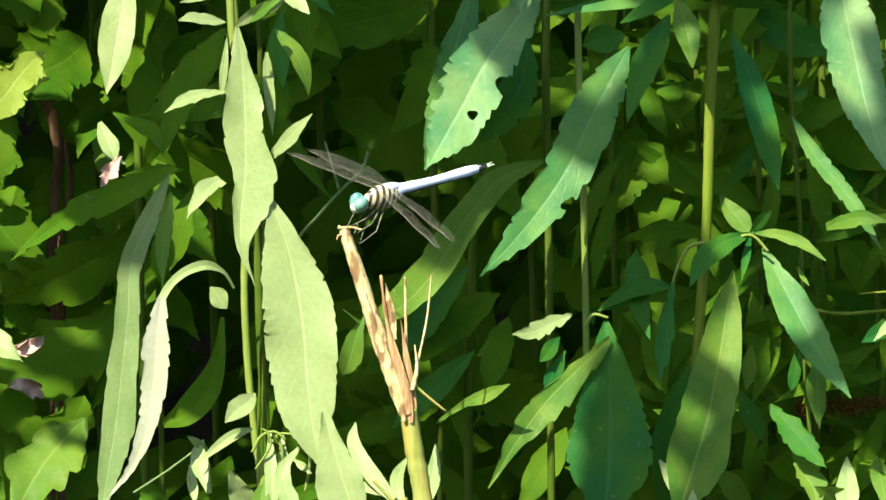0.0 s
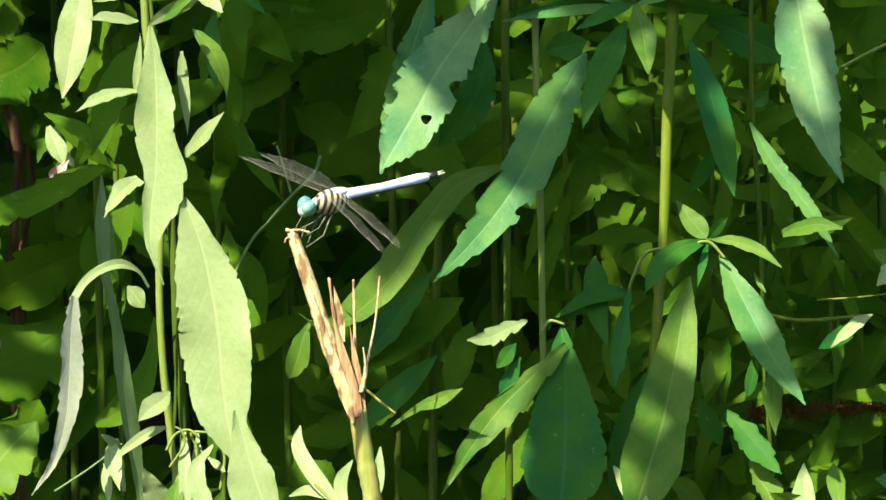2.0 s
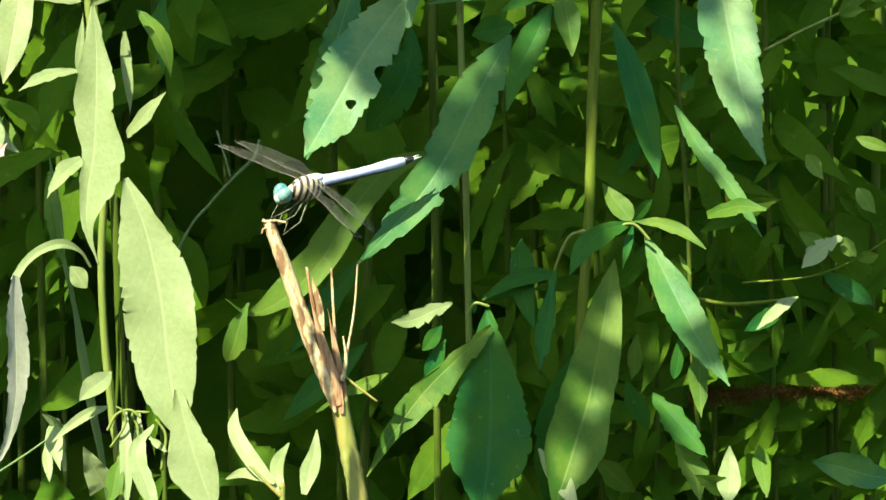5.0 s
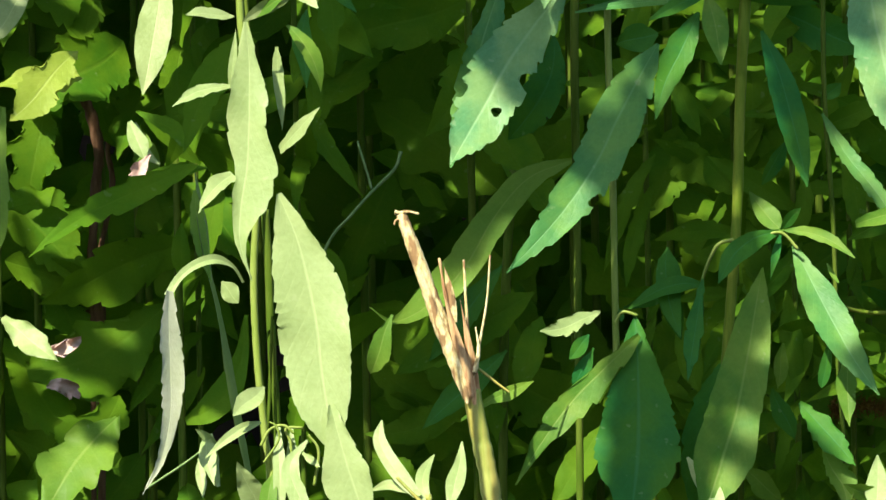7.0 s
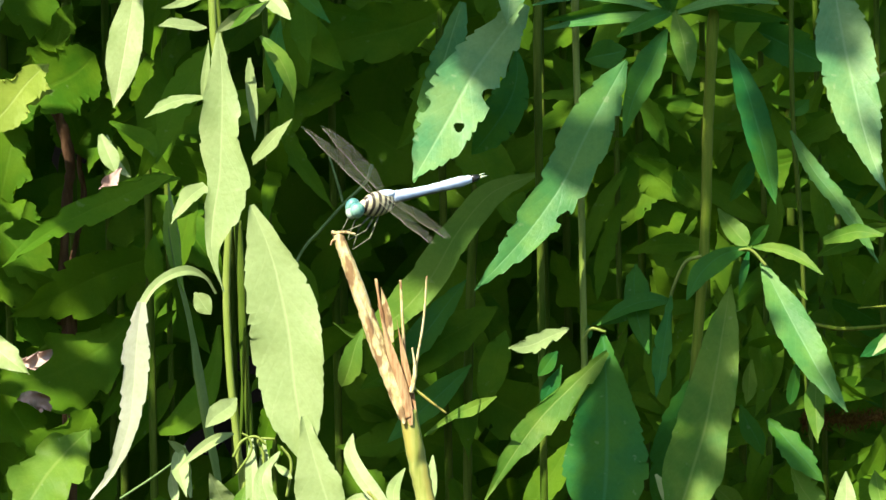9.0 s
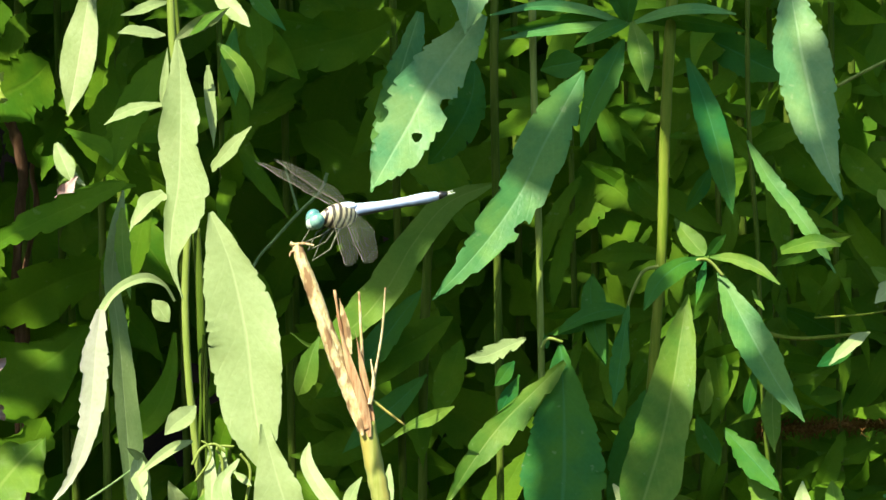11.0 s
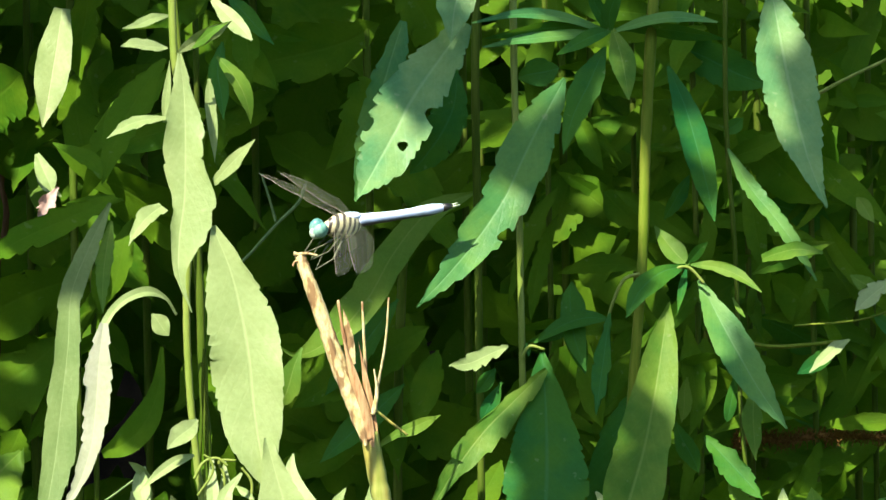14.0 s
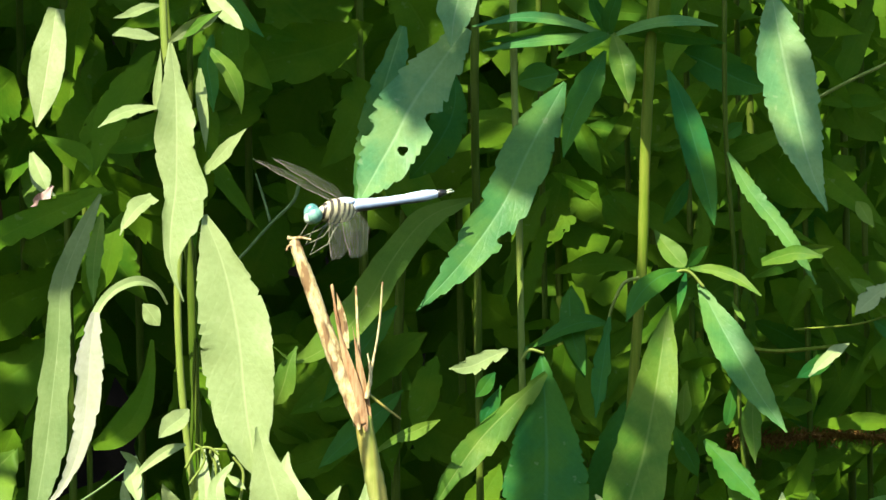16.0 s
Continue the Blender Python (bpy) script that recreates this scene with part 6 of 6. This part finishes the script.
    # areas kept sunlit: no added leaf stands between them and the sun
    openings = ((-0.10, -0.125, -0.018, 0.925, 1.075), (0.004, -0.042, 0.014, 0.996, 1.028), (0.0, -0.045, 0.002, 0.93, 1.006))
    out = {"still": [], "west": [], "middle": [], "east": []}
    count = 0
    while count < 5300:
        deep = rng.random() < 0.5
        over = count > 4200
        y = rng.uniform(0.13, 0.6) if deep else rng.uniform(0.0, 0.10)
        p = Vector((rng.uniform(-0.2, 0.2) if deep else rng.uniform(-0.04, 0.17), y, rng.uniform(0.86, 1.14)))
        if deep and p.x > 0.03 and rng.random() < 0.75:          # denser over the left and the middle of the thicket
            p.x = rng.choice((rng.uniform(-0.2, -0.02), rng.uniform(-0.055, 0.015)))
        if over:
            p = Vector(rng.choice(shade_points)) + Vector((rng.gauss(0, 0.004), 0, rng.gauss(0, 0.004)))
        c = p + SUN * (max((1.115 - p.z) / SUN.z, 0.12) + rng.uniform(0.0, 0.35) if deep and not over else rng.uniform(0.52, 0.95))
        ln = rng.uniform(0.022, 0.034) if not deep else rng.uniform(0.014, 0.032)
        if over:
            ln = rng.uniform(0.011, 0.020)
        r = ln * 0.32
        way = Vector((rng.gauss(0, 1), rng.gauss(0, 1), rng.gauss(-0.3, 0.4))).normalized()
        flat = way - SUN * way.dot(SUN)
        wide = ln * rng.uniform(0.38, 0.5)
        keep = c.z > (1.115 if deep and not over else 1.2)
        for b, open_r in (gaps + beside if (deep and not over) or p.x < 0.02 else gaps):
            d = c - Vector(b)
            d -= SUN * d.dot(SUN)
            along = max(-0.5 * ln, min(0.5 * ln, d.dot(flat) / max(flat.length_squared, 1e-6)))
            if (d - flat * along).length < open_r + wide * 0.4:
                keep = False
                break
        for yy, x0, x1, z0, z1 in openings:
            q = c - SUN * ((c.y - yy) / SUN.y)
            if x0 - r < q.x < x1 + r and z0 - r < q.z < z1 + r:
                keep = False
        if keep:
            count += 1
            bough = "still" if (deep and not over) or p.x < -0.045 or (p.x < 0.002 and p.z < 1.0) or (p.x < 0.060 and p.z < 0.975) else "west" if p.x < 0.02 and p.z > 1.0 else "middle" if p.x < 0.056 else "east"
            out[bough].append((c - way * ln / 2, way, ln, wide, SUN + Vector((rng.gauss(0, 0.4), rng.gauss(0, 0.4), rng.gauss(0, 0.4)))))
    return out


def shade_sapling():
    """An unseen tree added to block the sun: trunk, boughs and twigs that carry the shading leaves; the boughs are
    moved.
    """
    tree = thing("shade_sapling", -0.95, -0.75, 0, "unseen leaning tree added so that its crown shades the weeds", "tree")
    top = Vector((-0.42, -0.62, 2.1))
    stalk(tree, "trunk", [(-0.95, -0.75, -0.03), (-0.92, -0.78, 0.7), (-0.84, -0.76, 1.5), (-0.70, -0.82, 1.96), top], 0.014, M["bark"], thin=0.5, n=40)
    boughs = {}
    spots = overhead_spots()
    for key, ends in (("still", (-0.3, 0.1, 2.0)), ("west", (-0.3, -0.4, 1.8)), ("middle", (-0.15, -0.2, 2.05)), ("east", (0.0, -0.5, 2.0))):
        end = Vector(ends)
        limb = stalk(tree, "limb", [top, top.lerp(end, 0.5) + Vector((0, 0, 0.06)), end], 0.006, M["bark"], thin=0.3, n=20)
        crown = thicket("crown", spots[key], "crown of small green leaves", "", M["leaf_crown"], "stuff")
        crown.parent, crown.location = limb, -tree.location
        near = sorted(spots[key], key=lambda q: (q[0] - end).length)
        fork = top.lerp(end, 0.8) + Vector((0, 0, 0.02))
        bm = bmesh.new()
        for q in near[:200:20]:
            tube_into(bm, [p - tree.location for p in smooth_line([fork, (fork + q[0]) / 2 + Vector((0, 0, 0.02)), q[0]], 10)], [0.0012 - 0.00008 * i for i in range(10)], 6)
        part("twigs", bm, M["bark"], limb)
        boughs[key] = limb
    return boughs


boughs = shade_sapling()


# ---- what moves ----
def motions():
    near_sway = [
        (0.0, 0.0000, -0.0000),
        (0.5, -0.0015, -0.0002),
        (1.0, -0.0023, 0.0006),
        (1.5, -0.0020, 0.0012),
        (2.0, -0.0033, 0.0008),
        (2.5, -0.0033, 0.0020),
        (3.0, -0.0028, 0.0016),
        (3.2, -0.0030, 0.0013),
        (5.3, -0.0001, 0.0003),
        (5.5, -0.0012, -0.0003),
        (6.0, -0.0026, -0.0006),
        (6.5, -0.0008, 0.0001),
        (7.0, -0.0008, -0.0001),
        (7.5, -0.0022, 0.0001),
        (8.0, -0.0016, 0.0006),
        (8.5, -0.0015, 0.0004),
        (9.0, -0.0002, 0.0008),
        (9.5, -0.0017, 0.0008),
        (10.0, -0.0004, 0.0005),
        (12.5, -0.0007, 0.0023),
        (13.0, -0.0008, 0.0022),
        (13.5, 0.0014, 0.0017),
        (14.0, 0.0005, 0.0002),
        (14.5, -0.0016, 0.0021),
        (15.0, -0.0008, 0.0018),
        (15.5, -0.0006, 0.0008),
        (16.0, -0.0008, 0.0017),
    ]
    far_sway = [
        (0.0, 0.0000, -0.0000),
        (0.5, 0.0013, 0.0002),
        (1.0, 0.0023, -0.0006),
        (1.5, 0.0020, -0.0012),
        (2.0, 0.0029, -0.0008),
        (2.5, 0.0029, -0.0020),
        (3.0, 0.0025, -0.0016),
        (3.2, 0.0026, -0.0014),
        (5.3, -0.0005, -0.0002),
        (5.5, 0.0006, 0.0004),
        (6.0, 0.0021, 0.0007),
        (6.5, 0.0004, 0.0001),
        (7.0, 0.0005, 0.0002),
        (7.5, 0.0017, -0.0001),
        (8.0, 0.0011, -0.0005),
        (8.5, 0.0010, -0.0003),
        (9.0, -0.0002, -0.0007),
        (9.5, 0.0011, -0.0007),
        (10.0, -0.0000, -0.0004),
        (12.5, 0.0004, -0.0022),
        (13.0, 0.0006, -0.0021),
        (13.5, -0.0012, -0.0016),
        (14.0, -0.0004, -0.0001),
        (14.5, 0.0017, -0.0020),
        (15.0, 0.0010, -0.0017),
        (15.5, 0.0008, -0.0007),
        (16.0, 0.0010, -0.0015),
    ]
    patchy_sway = [
        (0.0, 0.0000, -0.0000),
        (0.5, 0.0020, 0.0005),
        (1.0, 0.0017, 0.0007),
        (1.5, 0.0029, -0.0003),
        (2.0, 0.0028, -0.0003),
        (2.5, 0.0026, -0.0019),
        (3.0, 0.0012, -0.0016),
        (3.2, 0.0012, -0.0016),
        (5.3, -0.0002, -0.0009),
        (5.5, -0.0002, -0.0009),
        (6.0, 0.0016, 0.0005),
        (6.5, -0.0006, -0.0004),
        (7.0, -0.0003, 0.0001),
        (7.5, 0.0007, 0.0005),
        (8.0, -0.0006, -0.0003),
        (8.5, -0.0004, -0.0002),
        (9.0, -0.0024, -0.0003),
        (9.5, 0.0004, -0.0003),
        (10.0, -0.0017, -0.0004),
        (12.5, -0.0023, -0.0012),
        (13.0, -0.0021, -0.0016),
        (13.5, -0.0025, -0.0020),
        (14.0, -0.0021, -0.0001),
        (14.5, -0.0007, -0.0010),
        (15.0, -0.0010, -0.0013),
        (15.5, -0.0011, -0.0006),
        (16.0, -0.0008, -0.0019),
    ]
    for ob, rows in ((aster_a, near_sway), (aster_b, near_sway), (aster_c, far_sway), (aster_d, far_sway), (aster_e, patchy_sway), (aster_f, far_sway)):
        x, y = ob.location.x, ob.location.y
        walk(ob, [(t, pose(x, y, dz, 0, math.degrees(dx), 0)) for t, dx, dz in rows])
    # loose leaves that the wind turns
    for ob, rows in ((back_leaf, ((0, 0, 0, 0), (1.5, 0, 0, 0), (2.0, 0.015, -2, 66), (3.2, 0.02, -2, 80), (6.5, 0.02, -2, 80), (10.2, 0.02, -2, 72), (12.3, 0.006, -1, 0), (14, 0, 0, 0), (16, 0, 0, 0))),
                     (side_leaf, ((0, 0, 0, 0), (1.5, 0, 0, 0), (2.0, 0.015, -8, 20), (3.2, 0.015, -8, 20), (10.2, 0.015, -8, 20), (12.3, 0, 0, 0), (16, 0, 0, 0))),
                     (top_leaf, ((0, 0, 0, 0), (1.5, 0, 0.5, 0), (2.5, 0, 1.4, -2), (5.3, 0, 2.2, -3), (10.2, 0, 2.4, -3), (12.5, 0, 2.4, -3), (13.5, 0, 1.2, -2), (16, 0, 1.0, -2))),
                     (broad_leaf, ((0, 0, 0, 0), (1.5, 0, -0.4, 0), (3.2, 0, -1.6, 0), (5.3, 0, -2.2, 0), (8.0, 0, -2.4, 0), (12.5, 0, -1.6, 0), (16, 0, -1.0, 0))),
                     (hanging_leaf, ((0, 0, 0, 0), (1.5, 0, 0, 6), (2.0, 0, 5, 38), (3.2, 0, 4, 42), (5.3, 0, 1, 44), (6.8, 0, 0, 42), (8.0, 0, 0, 4), (12.3, 0, 0, 0), (16, 0, 0, 0)))):
        x, y, z = ob.location
        walk(ob, [(t, pose(x, y + dy, z, 0, lean, turn)) for t, dy, lean, turn in rows])
    # the unseen boughs are shifted to steer the sun patches: seconds, sideways and up in mm
    for key, rows in (("west", ((0, 0, 0), (1.5, 0, 0), (2.5, 2, 4), (3.2, 1, 3), (5.3, -3, 2), (7.0, -3, 2), (7.5, 0, -1), (8.5, -3, -3), (10.2, -3, -4), (12.3, -4, -6), (13.5, -5, -8), (16, -5, -8))),
                      ("middle", ((0, 0, 0), (1.0, -1, -1), (2.0, -4, -6), (3.2, -5, -7), (5.3, -9, -5), (7.5, -8, -5), (8.2, -3, -4), (10.2, -2, -3), (12.3, 1, 1), (16, 0, 1))),
                      ("east", ((0, 0, 0), (1.5, 1, 1), (2.5, 5, 2), (3.2, 4, 3), (5.5, 6, -1), (6.0, 10, -5), (7.0, 10, -5), (8.0, 10, -5), (8.5, 12, -6), (9.0, 12, -6), (9.7, 1, 0), (10.2, 0, 0), (12.5, -9, 4), (13.5, -7, 3), (14.5, -3, 2), (15.5, 0, 1), (16, 0, 1)))):
        walk(boughs[key], [(t, pose(dx * mm, 0, dz * mm)) for t, dx, dz in rows])
    walk(dead, [
        (0.0, pose(-0.0108, 0, 0.0000, 0, -0.00, 0)),
        (0.5, pose(-0.0078, 0, 0.0004, 0, -0.16, 0)),
        (1.0, pose(-0.0128, 0, 0.0010, 0, -0.32, 0)),
        (1.5, pose(-0.0101, 0, 0.0000, 0, -0.48, 0)),
        (2.0, pose(-0.0013, 0, 0.0002, 0, -0.43, 0)),
        (2.5, pose(0.0004, 0, 0.0009, 0, -0.38, 0)),
        (3.0, pose(-0.0038, 0, -0.0008, 0, -0.34, 0)),
        (3.2, pose(-0.0025, 0, -0.0007, 0, -0.32, 0)),
        (5.3, pose(0.0391, 0, -0.0014, 0, -2.09, 0)),
        (5.5, pose(0.0376, 0, -0.0017, 0, -2.08, 0)),
        (6.0, pose(0.0310, 0, -0.0024, 0, -2.06, 0)),
        (6.5, pose(0.0345, 0, -0.0001, 0, -2.04, 0)),
        (7.0, pose(0.0337, 0, 0.0044, 0, -2.02, 0)),
        (7.5, pose(0.0263, 0, 0.0033, 0, -2.00, 0)),
        (8.0, pose(0.0271, 0, 0.0032, 0, -1.98, 0)),
        (8.5, pose(0.0281, 0, 0.0028, 0, -1.95, 0)),
        (9.0, pose(0.0231, 0, 0.0026, 0, -1.93, 0)),
        (9.5, pose(0.0250, 0, 0.0018, 0, -1.91, 0)),
        (10.0, pose(0.0233, 0, 0.0009, 0, -1.89, 0)),
        (12.5, pose(0.0216, 0, 0.0046, 0, -1.78, 0)),
        (13.0, pose(0.0229, 0, 0.0051, 0, -1.76, 0)),
        (13.5, pose(0.0251, 0, 0.0051, 0, -1.74, 0)),
        (14.0, pose(0.0238, 0, 0.0019, 0, -1.71, 0)),
        (14.5, pose(0.0165, 0, 0.0032, 0, -1.69, 0)),
        (15.0, pose(0.0182, 0, 0.0043, 0, -1.67, 0)),
        (15.5, pose(0.0213, 0, 0.0039, 0, -1.65, 0)),
        (16.0, pose(0.0220, 0, 0.0054, 0, -1.63, 0)),
    ])
    walk(fly, [
        (0.0, pose(-0.0158, 0.0040, 1.0142, -27.0, 12.5, 210.0)),
        (0.5, pose(-0.0156, 0.0040, 1.0144, -27.0, 11.8, 210.0)),
        (1.0, pose(-0.0234, 0.0040, 1.0148, -27.0, 11.2, 210.0)),
        (1.5, pose(-0.0234, 0.0040, 1.0137, -27.0, 10.5, 210.0)),
        (2.0, pose(-0.0139, 0.0040, 1.0138, -27.0, 10.8, 210.0)),
        (2.5, pose(-0.0113, 0.0040, 1.0145, -27.0, 11.1, 210.0)),
        (3.0, pose(-0.0146, 0.0040, 1.0128, -27.0, 11.4, 210.0)),
        (3.2, pose(-0.0130, 0.0040, 1.0128, -27.0, 11.5, 210.0)),
        (5.3, pose(-0.0028, 0.0040, 1.0125, -27.0, 12.0, 210.0)),
        (5.5, pose(-0.0042, 0.0040, 1.0122, -26.7, 12.0, 210.3)),
        (5.9, pose(-0.0091, 0.0040, 1.0117, -26.0, 12.0, 211.0)),
        (6.0, pose(-0.0105, 0.0040, 1.0117, -22.0, 12.5, 211.0)),
        (6.1, pose(-0.0124, -0.0100, 1.0919, -10.0, -25.0, 200.0)),
        (6.3, pose(0.0026, 0.0000, 1.1516, 0.0, -20.0, 190.0)),
        (6.7, pose(0.0169, 0.0200, 1.1643, 0.0, 0.0, 240.0)),
        (7.1, pose(0.0001, 0.0150, 1.0923, 0.0, 35.0, 255.0)),
        (7.2, pose(-0.0034, 0.0100, 1.0534, 6.0, 38.0, 252.0)),
        (7.3, pose(-0.0061, 0.0060, 1.0266, -22.0, 20.0, 230.0)),
        (7.4, pose(-0.0137, 0.0040, 1.0177, -28.0, 11.0, 226.0)),
        (7.5, pose(-0.0151, 0.0040, 1.0172, -28.0, 10.5, 226.0)),
        (8.0, pose(-0.0136, 0.0040, 1.0167, -28.7, 10.9, 223.9)),
        (8.2, pose(-0.0129, 0.0040, 1.0164, -29.0, 11.0, 223.0)),
        (8.5, pose(-0.0117, 0.0040, 1.0159, -30.5, 11.0, 217.8)),
        (8.6, pose(-0.0125, 0.0040, 1.0158, -31.0, 11.0, 216.0)),
        (9.0, pose(-0.0155, 0.0040, 1.0153, -31.0, 10.8, 215.0)),
        (9.5, pose(-0.0132, 0.0040, 1.0145, -30.2, 10.1, 213.8)),
        (10.0, pose(-0.0144, 0.0040, 1.0135, -29.3, 9.3, 212.5)),
        (12.5, pose(-0.0138, 0.0040, 1.0171, -28.0, 7.7, 206.1)),
        (13.0, pose(-0.0118, 0.0040, 1.0177, -28.0, 7.5, 206.3)),
        (13.5, pose(-0.0090, 0.0040, 1.0178, -28.0, 7.4, 206.5)),
        (14.0, pose(-0.0099, 0.0040, 1.0146, -28.0, 7.2, 206.8)),
        (14.5, pose(-0.0167, 0.0040, 1.0159, -28.0, 7.0, 207.0)),
        (15.0, pose(-0.0146, 0.0040, 1.0169, -28.0, 7.0, 207.0)),
        (15.5, pose(-0.0112, 0.0040, 1.0164, -28.0, 7.0, 207.0)),
        (16.0, pose(-0.0101, 0.0040, 1.0179, -28.0, 7.0, 207.0)),
    ])
    # wings: seconds, lift, forward sweep of the left and right pair, twist of the left and right pair
    beats = [
        (0.0, -3, 3, 20, -28, -10),
        (5.9, -3, 3, 20, -28, -10),
        (6.0, 10, 0, 5, -30, -20),
        (6.1, 40, 0, 0, 0, 0),
        (6.3, -20, 0, 0, 0, 0),
        (6.5, 40, 0, 0, 0, 0),
        (6.7, -20, 0, 0, 0, 0),
        (6.9, 40, 0, 0, 0, 0),
        (7.1, 0, 0, 0, 0, 0),
        (7.2, 5, 2, 2, 0, 0),
        (7.3, 18, -2, 0, -15, -20),
        (7.4, 14, -6, 4, -6, -14),
        (7.5, 12, -6, 5, -8, -16),
        (8.2, 10, -4, 6, -10, -16),
        (8.6, 9, 6, 8, -16, -18),
        (9.0, 8, 8, 8, -18, -18),
        (10.2, 2, 18, 14, -14, -15),
        (12.3, -2, 30, 18, -8, -14),
        (16.0, -2, 30, 18, -8, -14),
    ]
    for ob, side, root in wings:
        hind = 0 if root > 0 else 4
        walk(ob, [(t, pose(root * mm, side * 1.2 * mm, 2.9 * mm, side * up, 0, -side * ((left if side > 0 else right) - hind)) @ pose(0, 0, 0, 0, twist_left if side > 0 else twist_right, 0)) for t, up, left, right, twist_left, twist_right in beats])


motions()
